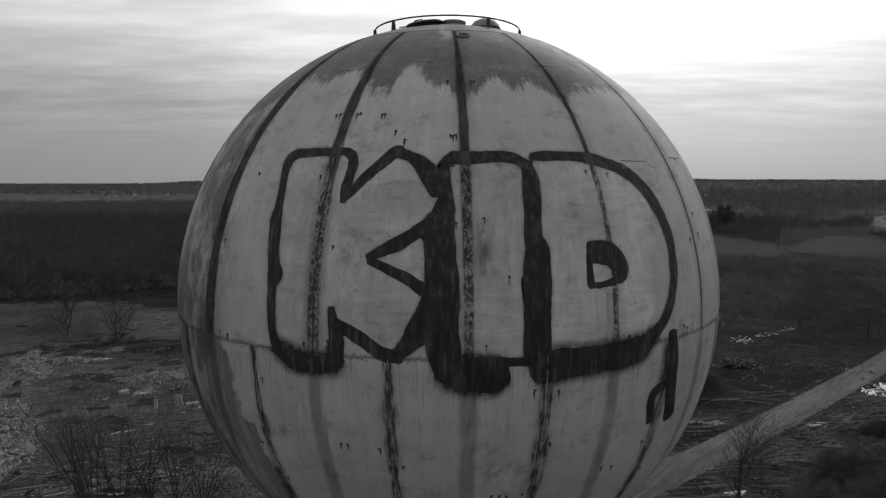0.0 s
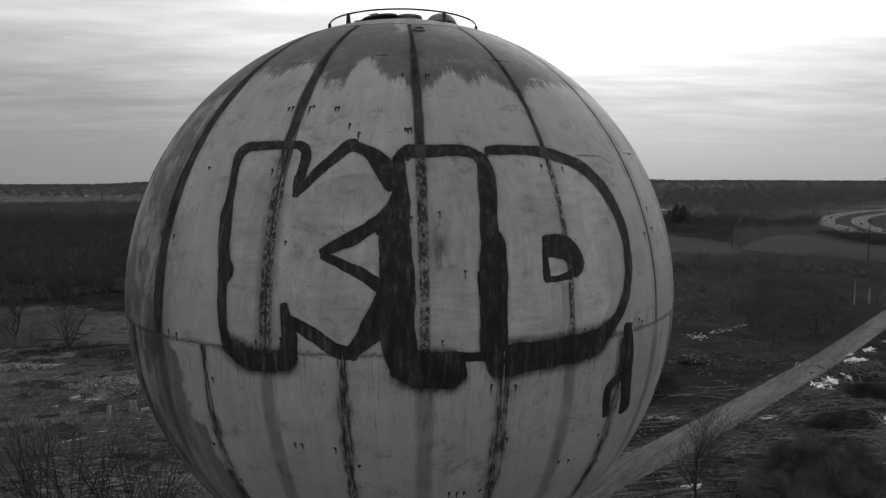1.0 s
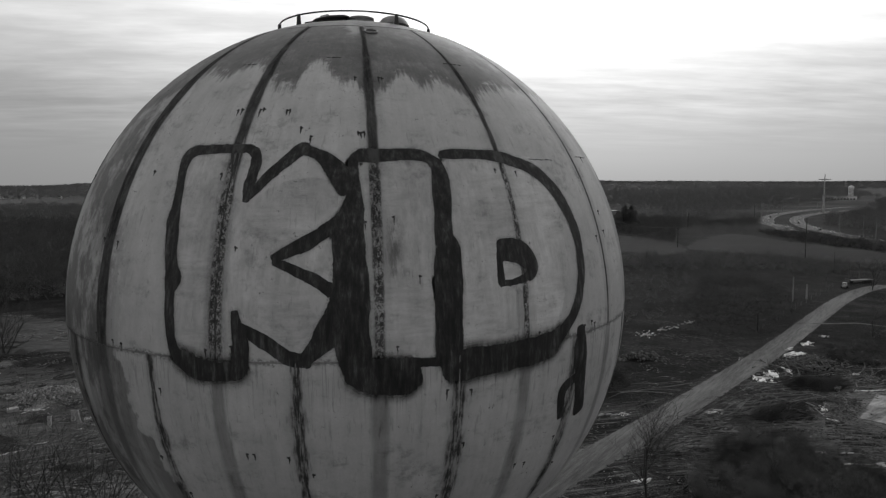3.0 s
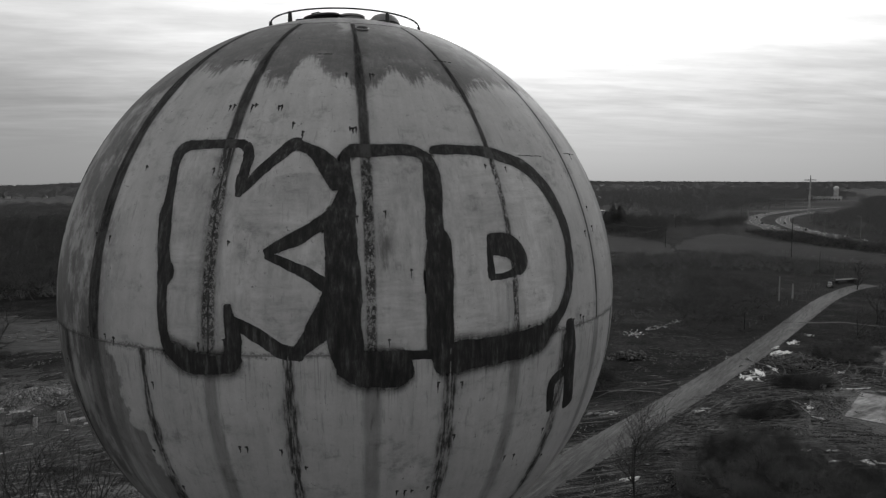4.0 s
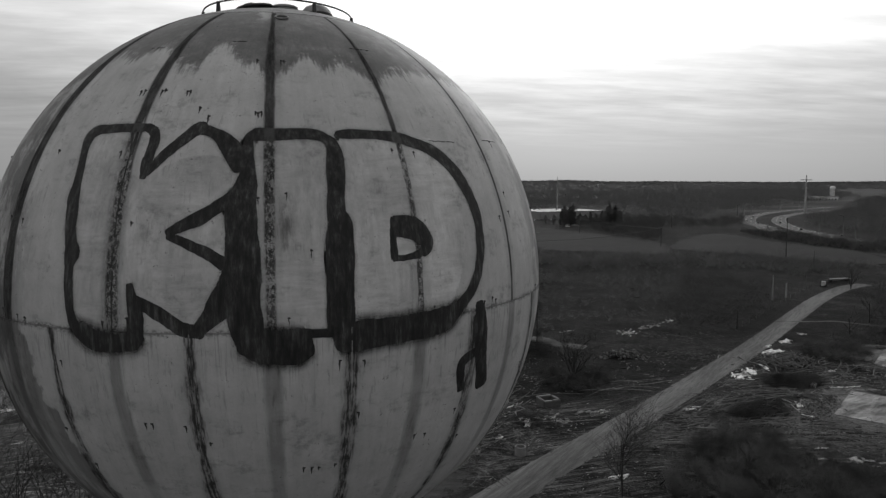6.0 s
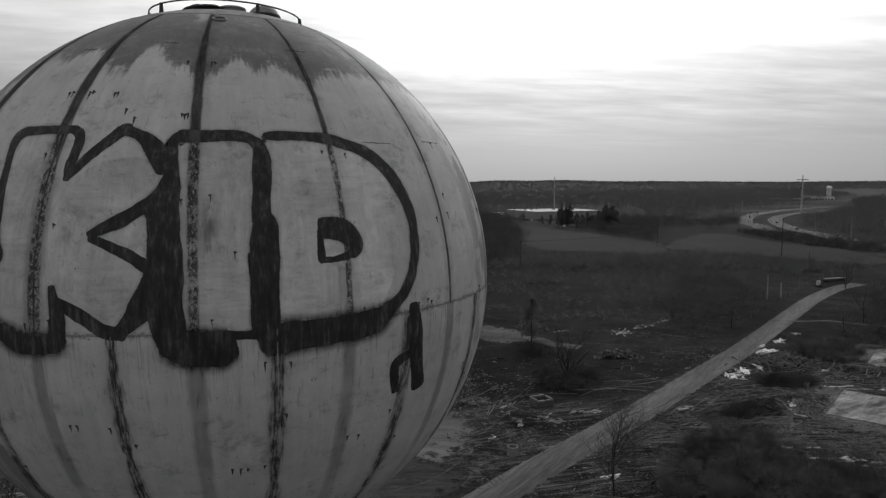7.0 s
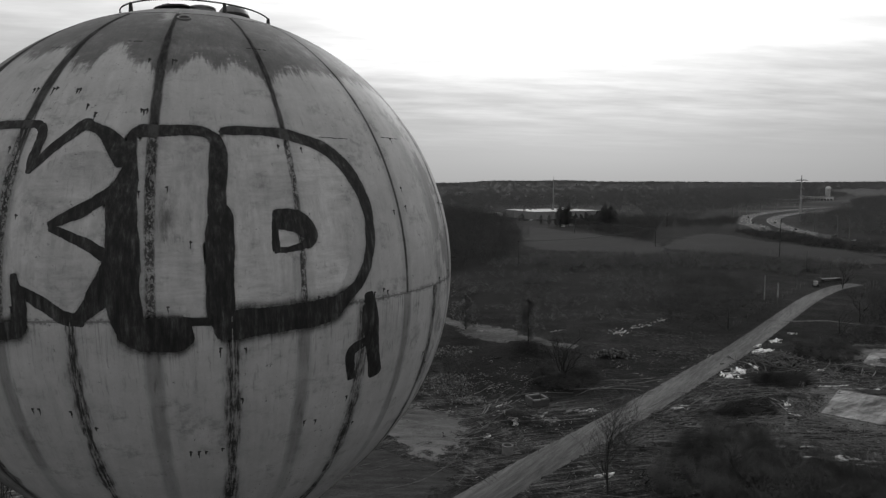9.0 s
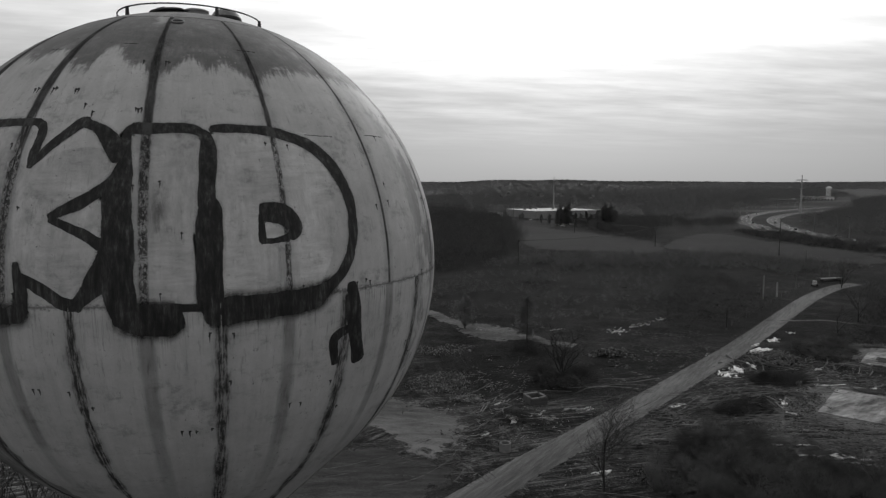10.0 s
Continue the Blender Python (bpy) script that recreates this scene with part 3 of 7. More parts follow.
pick = 0
for k in range(-3, 4):
    for lat in (26.5 if k % 2 else 19.2, 15.2, 0.9):
        for off in (-1.6, 2.5):
            pick += 1
            if pick % 5 > 1:
                set_lug(SEAM_UP + PITCH * k + off / max(0.55, math.cos(radians(lat))), lat + (pick * 37 % 10) / 10 - 0.5, pick)
    for lat in (-6.2, -15.3, -18.3, -25.0):
        for off in (-1.9, 1.5):
            pick += 1
            if pick % 3 == 1:
                set_lug(SEAM_LOW + PITCH * k + off, lat + (pick * 53 % 10) / 10 - 0.5, pick + 2)
for lon, lat in ((-23.6, 37.9), (-22.8, 38.0), (-18.9, 37.9), (-18.2, 38.0), (-13.4, 37.6), (-12.8, 37.7), (-10.1, 34.2), (-8.2, 32.6), (0.1, 33.3), (0.6, 33.2), (1.2, 33.4), (-0.4, 45.2), (4.9, 45.2), (5.6, 45.1), (-17.6, -15.4), (-16.4, -15.4), (7.0, -24.9), (8.4, -25.0), (9.6, -25.2), (27.4, -22), (29.8, -22.3), (8.6, 10.8), (40.3, 0.3), (42.6, 0.6), (43.7, 0.2), (-41.1, 0.2), (-39, -0.1), (-6.4, 1.7), (-37.5, 26.8), (56, 29.8), (16.4, -6.4), (64, 0.0)):
    pick += 1
    set_lug(lon, lat, pick)


def dash_line(lon0, lon1, lat, n):
    """A broken line of scars where a staging rail was cut away."""
    for k in range(n):
        rng = random.Random(int(lon0 * 10) + k)
        a = lon0 + (lon1 - lon0) * k / n
        part("scar", weld_mesh("scar", [on_ball(a + (lon1 - lon0) / n * rng.uniform(0.5, 1.0) * s / 3, lat + rng.uniform(-0.05, 0.05)) for s in range(4)], 0.014, 0.006, k), None, tank, at=BALL)


dash_line(33.5, 41.5, 28.9, 5)
dash_line(52.0, 60.0, 29.9, 4)
dash_line(-7.5, -3.6, 50.8, 3)
dash_line(24.0, 30.5, 50.6, 4)
dash_line(-30.0, -26.0, 49.5, 3)

# ring rail, hatch and vent on the crown
bm = bmesh.new()
ring = [Vector((1.26 * math.cos(a), 1.26 * math.sin(a), 4.54)) for a in [k * math.tau / 64 for k in range(64)]]
for a, b in zip(ring, ring[1:] + ring[:1]):
    rod(bm, a, b, 0.013, n=6, caps=False)
part("ring_rail", bm, IRON, tank, "low dark ring rail round the crown", True, CAP)
bm = bmesh.new()
rod(bm, (0, 0, 4.36), (0, 0, 4.55), 0.040, 0.026, 8)
box(bm, 0, 0, 4.36, 0.09, 0.06, 0.02)
post = mesh_of("rail_post", bm, IRON)
for a in (-134, -59, -5, 40, 90, 140, 188):
    part("rail_post", post, None, tank, at=CAP @ Matrix.Translation((1.26 * math.cos(radians(a)), 1.26 * math.sin(radians(a)), 0)))
bm = bmesh.new()
lathe(bm, [(0.41, 4.46), (0.41, 4.555), (0.36, 4.590), (0.22, 4.600)], 40)
hatch = part("hatch", bm, IRON, tank, "dark low hatch base on the crown", False, CAP @ Matrix.Translation((-0.02, 0, 0)))
bm = bmesh.new()
lathe(bm, [(0.205, 4.58), (0.205, 4.69), (0.228, 4.69), (0.228, 4.718), (0.20, 4.730), (0.0, 4.735)], 36)
part("hatch_neck", bm, GALVANISED, hatch, "round pale steel hatch neck", False, Matrix.Translation((0.12, 0, 0)))
bm = bmesh.new()
lathe(bm, [(0.0, 0.020), (0.30, 0.016), (0.32, 0.0), (0.32, -0.016), (0.305, -0.016), (0.30, 0.0), (0.0, 0.004)], 36)
rod(bm, (-0.44, 0, 0.0), (-0.30, 0, 0.0), 0.012, n=6)
part("hatch_lid", bm, IRON, hatch, "dark hatch lid thrown open", False, pose(-0.38, -0.12, 4.665, 3, -8, 0))
bm = bmesh.new()
for a, b in (((-0.16, 0, 0.02), (-0.16, 0, 0.075)), ((-0.16, 0, 0.075), (-0.03, 0, 0.085)), ((-0.03, 0, 0.085), (-0.03, 0, 0.02))):
    rod(bm, a, b, 0.010, n=6)
part("lid_handle", bm, IRON, hatch, at=pose(-0.38, -0.12, 4.665, 3, -8, 0))
bm = bmesh.new()
lathe(bm, [(0.20, 4.42), (0.20, 4.54), (0.275, 4.54), (0.280, 4.575), (0.268, 4.605)], 36)
vent = part("vent_rim", bm, IRON, tank, "dark rim of the domed roof vent", True, CAP @ Matrix.Translation((0.655, -0.12, -0.02)))
bm = bmesh.new()
lathe(bm, [(0.266, 4.603), (0.245, 4.66), (0.19, 4.72), (0.10, 4.758), (0.0, 4.77)], 36)
part("vent_dome", bm, VENT, vent, "dull steel vent dome", True)
bm = bmesh.new()
for k in range(28):
    a, b = k * math.tau / 28, (k + 1) * math.tau / 28
    rod(bm, (0.085 * math.cos(a), 0, 0.085 * math.sin(a)), (0.085 * math.cos(b), 0, 0.085 * math.sin(b)), 0.016, n=6, caps=False)
part("eye_ring", bm, GALVANISED, tank, "small pale ring on the crown", True, BALL @ pose(0, 0, 0, 0, 0, 5.8) @ Matrix.Rotation(radians(-62.3), 4, "X") @ Matrix.Translation((0, -RAD - 0.01, 0)))

# ---------------------------------------------------------------- graffiti: brushed filling and sprayed outlines
GRAFFITI = {}
GRAFFITI["k"] = [
    ("stroke", [(-20.8, 30.5, 0.11), (-27.0, 30.4, 0.12), (-29.5, 30.1, 0.16), (-30.7, 28.9, 0.16), (-30.7, 26.9, 0.12), (-30.2, 24.0, 0.11), (-30.0, 21.2, 0.13), (-29.9, 18.8, 0.18), (-29.5, 16.2, 0.18), (-29.2, 13.5, 0.16)]),
    ("stroke", [(-29.4, 14.4, 0.15), (-28.8, 11.8, 0.18), (-28.4, 10.3, 0.23), (-28.7, 8.5, 0.14), (-28.7, 4.8, 0.12), (-28.4, 2.2, 0.12), (-27.9, 0.3, 0.13), (-26.9, -1.1, 0.16)]),
    ("stroke", [(-27.9, -0.2, 0.12), (-26.0, -1.5, 0.23), (-23.4, -2.5, 0.25), (-20.4, -2.6, 0.21), (-17.8, -2.3, 0.2), (-16.6, -1.5, 0.12)]),
    ("stroke", [(-20.6, 30.5, 0.12), (-18.7, 30.4, 0.11), (-17.4, 29.5, 0.12), (-17.0, 28.1, 0.13), (-17.2, 25.9, 0.12), (-17.4, 23.8, 0.12), (-17.6, 21.9, 0.07)]),
    ("stroke", [(-17.5, 22.4, 0.08), (-16.1, 23.8, 0.1), (-14.0, 26.3, 0.13), (-11.4, 28.6, 0.14), (-9.6, 30.2, 0.16), (-8.4, 30.5, 0.13)]),
    ("stroke", [(-9.6, 30.4, 0.13), (-6.5, 29.3, 0.14), (-4.4, 27.7, 0.22), (-2.9, 25.8, 0.24), (-1.7, 23.6, 0.23)]),
    ("stroke", [(-12.5, 13.6, 0.09), (-10.0, 14.7, 0.14), (-7.4, 16.0, 0.16), (-4.9, 17.5, 0.16), (-2.5, 19.0, 0.18)]),
    ("stroke", [(-12.3, 13.2, 0.08), (-9.0, 11.8, 0.11), (-6.4, 10.6, 0.13), (-4.0, 9.0, 0.15)]),
    ("stroke", [(-2.9, 7.9, 0.2), (-3.6, 5.3, 0.24), (-4.8, 2.8, 0.28), (-6.3, 1.0, 0.2), (-8.0, -0.6, 0.13)]),
    ("stroke", [(-17.9, 6.0, 0.08), (-17.7, 4.8, 0.1), (-17.3, 3.2, 0.16), (-17.0, 1.1, 0.18), (-17.2, -1.7, 0.2)]),
    ("stroke", [(-16.8, 3.9, 0.09), (-14.8, 2.7, 0.15), (-12.6, 1.4, 0.15), (-10.1, -0.2, 0.16), (-7.3, -0.8, 0.14)]),
    ("fill", [(-26.8, 30.1, 0.71), (-24.0, 17.9, 0.85), (-23.2, 6.8, 0.79), (-23.2, -2.2, 0.75)]),
    ("fill", [(-17.6, 15.4, 0.69), (-10.7, 20.7, 0.75), (-4.5, 23.3, 0.48)]),
    ("fill", [(-21.3, 13.6, 0.7), (-13.4, 8.9, 0.81), (-8.2, 3.3, 0.53)]),
    ("fill", [(-23.4, 14.4, 1.2), (-13.7, 14.2, 1.18), (-5.4, 12.7, 0.73)]),
]
GRAFFITI["i"] = [
    ("stroke", [(-0.7, 28.4, 0.1), (-0.9, 25.6, 0.13), (-0.8, 22.8, 0.18), (-1.0, 20.5, 0.26), (-1.7, 17.3, 0.34), (-1.5, 14.2, 0.36), (-1.3, 10.1, 0.38), (-1.2, 6.9, 0.39), (-1.3, 3.7, 0.38), (-1.0, 0.4, 0.38), (-0.5, -2.1, 0.34)]),
    ("stroke", [(-1.3, -2.3, 0.29), (1.2, -3.2, 0.38), (3.9, -3.4, 0.41), (6.1, -3.4, 0.41), (7.6, -3.1, 0.32)]),
    ("stroke", [(0.2, -1.2, 0.09), (5.9, -1.4, 0.1), (11.4, -1.7, 0.1)]),
    ("stroke", [(-1.1, 27.2, 0.07), (-0.8, 28.6, 0.11), (0.6, 29.1, 0.17), (4.3, 29.2, 0.17), (8.2, 29.4, 0.15), (11.2, 29.1, 0.14), (12.9, 28.3, 0.13)]),
    ("stroke", [(13.2, 28.4, 0.13), (13.5, 25.8, 0.2), (13.3, 23.0, 0.22), (13.0, 19.5, 0.21), (12.8, 16.5, 0.22), (13.2, 14.7, 0.29), (13.0, 11.5, 0.32), (12.9, 8.2, 0.32)]),
    ("stroke", [(13.0, 9.9, 0.32), (12.8, 4.2, 0.32), (12.8, -0.4, 0.32), (13.2, -2.7, 0.24)]),
    ("fill", [(7.6, 9.6, 0.52), (7.6, 4.0, 0.56), (7.4, -0.8, 0.54)]),
    ("fill", [(5.9, 28.4, 0.9), (5.7, 18.1, 0.84), (5.7, 8.2, 0.79), (6.1, -1.4, 0.77)]),
]
GRAFFITI["d"] = [
    ("stroke", [(14.1, 29.1, 0.07), (15.5, 29.5, 0.13), (21.0, 29.6, 0.13), (24.6, 29.4, 0.15), (27.5, 28.9, 0.16), (30.5, 28.1, 0.17), (33.5, 26.9, 0.19), (36.2, 24.9, 0.2), (38.1, 22.4, 0.21), (39.5, 19.5, 0.19), (40.4, 16.6, 0.19), (40.6, 13.6, 0.16), (40.2, 9.9, 0.16), (39.5, 7.2, 0.15), (38.4, 4.6, 0.16), (36.8, 2.5, 0.16), (34.8, 0.8, 0.16), (33.2, -0.2, 0.14)]),
    ("stroke", [(12.8, -2.4, 0.36), (14.9, -2.5, 0.36), (17.1, -2.3, 0.36), (21.9, -2.2, 0.32), (27.2, -2.0, 0.33), (30.5, -1.5, 0.33), (33.0, -0.5, 0.23), (34.8, 0.6, 0.12)]),
    ("stroke", [(22.3, 14.0, 0.27), (24.3, 13.9, 0.28), (26.2, 13.2, 0.28), (27.5, 11.8, 0.24), (27.7, 10.5, 0.18), (26.9, 9.5, 0.11)]),
    ("stroke", [(22.2, 15.3, 0.09), (21.8, 12.0, 0.08), (21.8, 9.0, 0.09)]),
    ("stroke", [(21.6, 9.0, 0.07), (23.7, 9.0, 0.07), (25.9, 9.4, 0.09), (27.4, 10.0, 0.09)]),
    ("fill", [(21.1, 29.0, 0.88), (19.0, 17.9, 0.87), (19.3, 7.7, 0.87), (19.7, -0.7, 0.84)]),
    ("fill", [(30.2, 28.1, 0.76), (30.7, 17.5, 1.04), (30.1, 8.7, 0.96), (28.0, 0.2, 0.66)]),
]
GRAFFITI["mark"] = [
    ("stroke", [(39.0, 0.1, 0.15), (39.3, -3.0, 0.27), (39.8, -6.9, 0.27), (40.8, -11.2, 0.23), (42.0, -15.3, 0.25)]),
    ("stroke", [(38.8, -8.3, 0.14), (35.8, -9.6, 0.15), (35.3, -11.2, 0.15), (36.2, -15.0, 0.13)]),
]
GRAFFITI["i"] += [("grime", [(5.4, 19.4, 0.20), (5.1, 17.0, 0.30), (4.9, 11.0, 0.26)]), ("grime", [(2.9, 28.0, 0.20), (2.8, 24.0, 0.26), (2.6, 19.0, 0.22)])]
layer = 0


def stroke_mesh(points, material, r):
    """A band of paint lying on the ball: longitude, latitude, width; "edge" holds the distance to its rim in metres."""
    line = smooth_line(points, 10)
    mid = [on_ball(p[0], p[1], r) for p in line]
    verts, faces, edge, across = [], [], [], 8
    first, last = mid[0] - mid[1], mid[-1] - mid[-2]
    # round ends
    rows = []
    for k, (p, q) in enumerate(zip(mid, line)):
        ahead = (mid[min(k + 1, len(mid) - 1)] - mid[max(k - 1, 0)]).normalized()
        rows.append((p, ahead, q[2] / 2))
    ends = []
    for s, (p, ahead, w) in ((-1, rows[0]), (1, rows[-1])):
        cap = [(p + ahead * s * w * 0.55 * math.sin(a), ahead, max(w * math.cos(a), 0.004)) for a in (radians(30), radians(60), radians(88))]
        ends.append(cap[::-1] if s < 0 else cap)
    rows = ends[0] + rows + ends[1]
    for k, (p, ahead, w) in enumerate(rows):
        side = ahead.cross(p.normalized())
        w += 0.034
        for i in range(across + 1):
            a = 2 * i / across - 1
            verts.append((p + side * a * w).normalized() * r)
            edge.append((1 - abs(a)) * w - 0.026 if 2 < k < len(rows) - 3 else min((1 - abs(a)) * w, 0.03 * (min(k, len(rows) - 1 - k))) - 0.026)
        if k:
            f = (across + 1) * (k - 1)
            faces += [(f + i, f + i + 1, f + i + across + 2, f + i + across + 1) for i in range(across)]
    me = from_arrays("paint_band", verts, faces, material, True)
    me.attributes.new("edge", "FLOAT", "POINT").data.foreach_set("value", edge)
    return me


LETTERS = {"k": "sprayed black outline letter K with pale brushed filling", "i": "sprayed black block letter I with heavy drop shadow",
           "d": "sprayed black outline letter D with pale brushed filling", "mark": "plain sprayed black mark below the letters"}
for key, label in LETTERS.items():
    letter = tagged(new("graffiti_letter" if key != "mark" else "graffiti_mark"), label, "graffiti")
    letter.matrix_basis = Matrix.Translation((CX, CY, CZ))
    for kind, points in GRAFFITI[key]:
        layer += 1
        wide = max(q[2] for q in points)
        if kind == "stroke" and wide > 0.16 and key != "mark":
            part("overspray", stroke_mesh([(q[0], q[1], q[2] + (0.24 if wide > 0.2 and max(p[1] for p in points) < 2 else 0.10)) for q in points], HAZE, RAD + 0.0026 + 0.00006 * (layer % 12)), None, letter)
        if kind == "grime":
            part("dark_smudge", stroke_mesh(points, SMUDGE, RAD + 0.0030), None, letter)
            continue
        ink = FILL if kind == "fill" else BLACK
        part("filling" if kind == "fill" else "outline_stroke", stroke_mesh(points, ink, RAD + (0.0016 if kind == "fill" else 0.0034) + 0.0001 * (layer % 12)), None, letter)

# ---------------------------------------------------------------- ground
ROAD = [(-95, -29.8), (-50, 14.2), (-18.1, 45.7), (21.6, 82.2), (39.3, 97.1), (54.2, 109.4), (74.0, 126.5), (102.7, 151.8), (152.0, 198.2), (166.8, 211.5), (178, 220.7), (189, 229), (198, 234.5), (207, 238.5)]
ROAD_HALF = 3.7
road_line = np.array(smooth_line(ROAD, 10))


def road_gap(x, y):
    """Distance of points from the middle of the dirt road."""
    best = np.full(np.shape(x), 1e9)
    for a, b in zip(road_line[:-1], road_line[1:]):
        d = b - a
        t = np.clip(((x - a[0]) * d[0] + (y - a[1]) * d[1]) / (d @ d), 0, 1)
        best = np.minimum(best, np.hypot(x - a[0] - t * d[0], y - a[1] - t * d[1]))
    return best


def waves(x, y, seed, size, count=9):
    """A smooth random field between about -1 and 1."""
    rng = np.random.RandomState(seed)
    v = 0
    for k in range(count):
        a, s, ph = rng.uniform(0, math.tau), rng.uniform(0.6, 1.7) * math.tau / size, rng.uniform(0, math.tau)
        v = v + np.sin((x * math.cos(a) + y * math.sin(a)) * s + ph)
    return v / count * 1.8


def ease(v, a, b):
    t = np.clip((v - a) / (b - a), 0, 1)
    return t * t * (3 - 2 * t)


SLABS = [((96.9, 103.2), 17.4, 14.5, 42), ((129, 132.3), 18.3, 13, 42)]     # centre, length, width, turn


def land_shape(x, y):
    """Height of the ground, worked out."""
    x, y = np.asarray(x, float), np.asarray(y, float)
    r = np.hypot(x, y)
    near = 1 - ease(r, 180, 300)
    z = near * (0.32 * waves(x, y, 1, 34) + 0.14 * waves(x, y, 2, 9) + 0.07 * waves(x, y, 3, 3.6))
    gap = road_gap(x, y)
    z = z * ease(gap, 3.0, 8.0)
    for (sx, sy), l, w, _ in SLABS:
        z = z * ease(np.hypot(x - sx, y - sy), 10, 17)
    z = z * ease(np.hypot(x - CX, y - CY), 3, 9)
    rise = ease(r, 1500, 4500) * (43 - 14 * ease(-x / np.maximum(r, 1.0), 0.05, 0.30) + 6 * waves(x, y, 4, 2600) + 3 * waves(x, y, 5, 700))
    # low hills on the skyline
    bearing = np.degrees(np.arctan2(x, y))
    hill = 15 * np.exp(-((bearing - 13.5) / 2.4) ** 2) + 12 * np.exp(-((bearing - 18.5) / 3.0) ** 2) + 16 * np.exp(-((bearing + 20.0) / 1.6) ** 2)
    return z + rise + hill * ease(r, 2600, 4300)


def graded(fine0, fine1, step, far):
    """Grid lines: even between fine0 and fine1, then ever wider."""
    lines = list(np.arange(fine0, fine1 + step / 2, step))
    s = step
    while lines[-1] < far:
        s = min(s * 1.13, 160)
        lines.append(lines[-1] + s)
    s = step
    while lines[0] > -far:
        s = min(s * 1.13, 160)
        lines.insert(0, lines[0] - s)
    return np.array(lines)


def soil():
    m = Mat("winter_soil_and_grass")
    x, y, z = m.split(m.pos)
    big = m.noise(scale=0.02, detail=5, rough=0.6)
    patch = m.noise(scale=0.11, detail=5, rough=0.65)
    tuft = m.noise(scale=0.9, detail=5, rough=0.7)
    fine = m.noise(scale=3.6, detail=6, rough=0.75)
    drag = m.noise(scale=0.6, detail=5, rough=0.7, stretch=(0.13, 2.0, 1), turn=-8)       # wheel-dragged mud
    drag2 = m.noise(scale=0.7, detail=5, rough=0.7, stretch=(0.16, 1.8, 1), turn=-38, move=(5, 3, 0))
    churn = m.noise(scale=0.7, detail=6, rough=0.75, move=(9, 2, 0))
    where = m.noise(scale=0.035, detail=2, move=(4, 4, 0))
    drag = m.mix(m.mix(drag2, churn, m.step(where, 0.40, 0.50)), drag, m.step(where, 0.50, 0.58))
    v = m.math("ADD", m.math("ADD", m.math("MULTIPLY", big, 0.22), m.math("MULTIPLY", patch, 0.30)), m.math("ADD", m.math("MULTIPLY", tuft, 0.28), m.math("MULTIPLY", fine, 0.20)))
    grass = m.ramp(v, ((0.42, 0.004), (0.465, 0.009), (0.515, 0.016), (0.57, 0.040)))
    w = m.math("ADD", m.math("ADD", m.math("MULTIPLY", drag, 0.46), m.math("MULTIPLY", patch, 0.22)), m.math("MULTIPLY", fine, 0.32))
    mud = m.ramp(w, ((0.42, 0.007), (0.475, 0.020), (0.525, 0.056), (0.575, 0.16)))
    # the torn-up site round the tower, grass beyond
    r = m.math("SQRT", m.math("ADD", m.math("MULTIPLY", x, x), m.math("MULTIPLY", y, y)))
    site = m.step(m.math("ADD", r, m.math("MULTIPLY", m.math("SUBTRACT", big, 0.5), 160.0)), 200.0, 125.0)
    across = m.math("ADD", m.math("MULTIPLY", m.math("SUBTRACT", x, 54.4), -0.66), m.math("MULTIPLY", m.math("SUBTRACT", y, 109.2), 0.75))
    meadow = m.math("MULTIPLY", m.math("MULTIPLY", m.step(across, 2.0, 6.0), m.step(x, 16.0, 34.0)), m.step(m.math("ADD", y, m.math("MULTIPLY", m.math("SUBTRACT", patch, 0.5), 30.0)), 112.0, 122.0))
    site = m.math("MULTIPLY", site, m.math("SUBTRACT", 1.0, meadow))
    colour = m.mix(grass, mud, m.math("MULTIPLY", site, m.step(patch, 0.30, 0.56)))
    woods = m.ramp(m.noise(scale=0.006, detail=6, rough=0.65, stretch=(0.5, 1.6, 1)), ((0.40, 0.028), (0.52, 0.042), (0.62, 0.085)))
    # distant ground lifted to one pale grey, haze put into its colour
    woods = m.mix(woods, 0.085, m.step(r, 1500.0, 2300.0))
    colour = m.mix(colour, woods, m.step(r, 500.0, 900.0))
    return m.done(colour, 0.95, 0.0, m.math("ADD", m.math("MULTIPLY", fine, 0.4), m.math("MULTIPLY", m.mix(tuft, drag, site), 1.0)), 0.30, spec=0.06)


def gravel(name, low, mid, high, scale=2.0, turn=0.0, stretch=(1, 1, 1), depth=0.05, frayed=0.0):
    m = Mat(name)
    a = m.noise(scale=scale * 0.1, detail=4, rough=0.6, stretch=stretch, turn=turn)
    b = m.noise(scale=scale, detail=5, rough=0.7, stretch=stretch, turn=turn)
    c = m.noise(scale=scale * 7, detail=3, rough=0.7)
    v = m.math("ADD", m.math("ADD", m.math("MULTIPLY", a, 0.40), m.math("MULTIPLY", b, 0.38)), m.math("MULTIPLY", c, 0.22))
    base = m.ramp(v, ((0.40, low), (0.5, mid), (0.60, high)))
    if not frayed:
        return m.done(base, 0.95, 0.0, m.math("ADD", b, c), depth, spec=0.1)
    # the cover thins out towards its rim
    fray = m.math("ADD", m.attr("edge"), m.math("MULTIPLY", m.math("SUBTRACT", m.noise(scale=0.9 / frayed, detail=5, rough=0.7), 0.5), 4.0 * frayed))
    return m.done(base, 0.95, 0.0, m.math("ADD", b, c), depth, alpha=m.step(fray, 0.1 * frayed, 0.9 * frayed), spec=0.1)


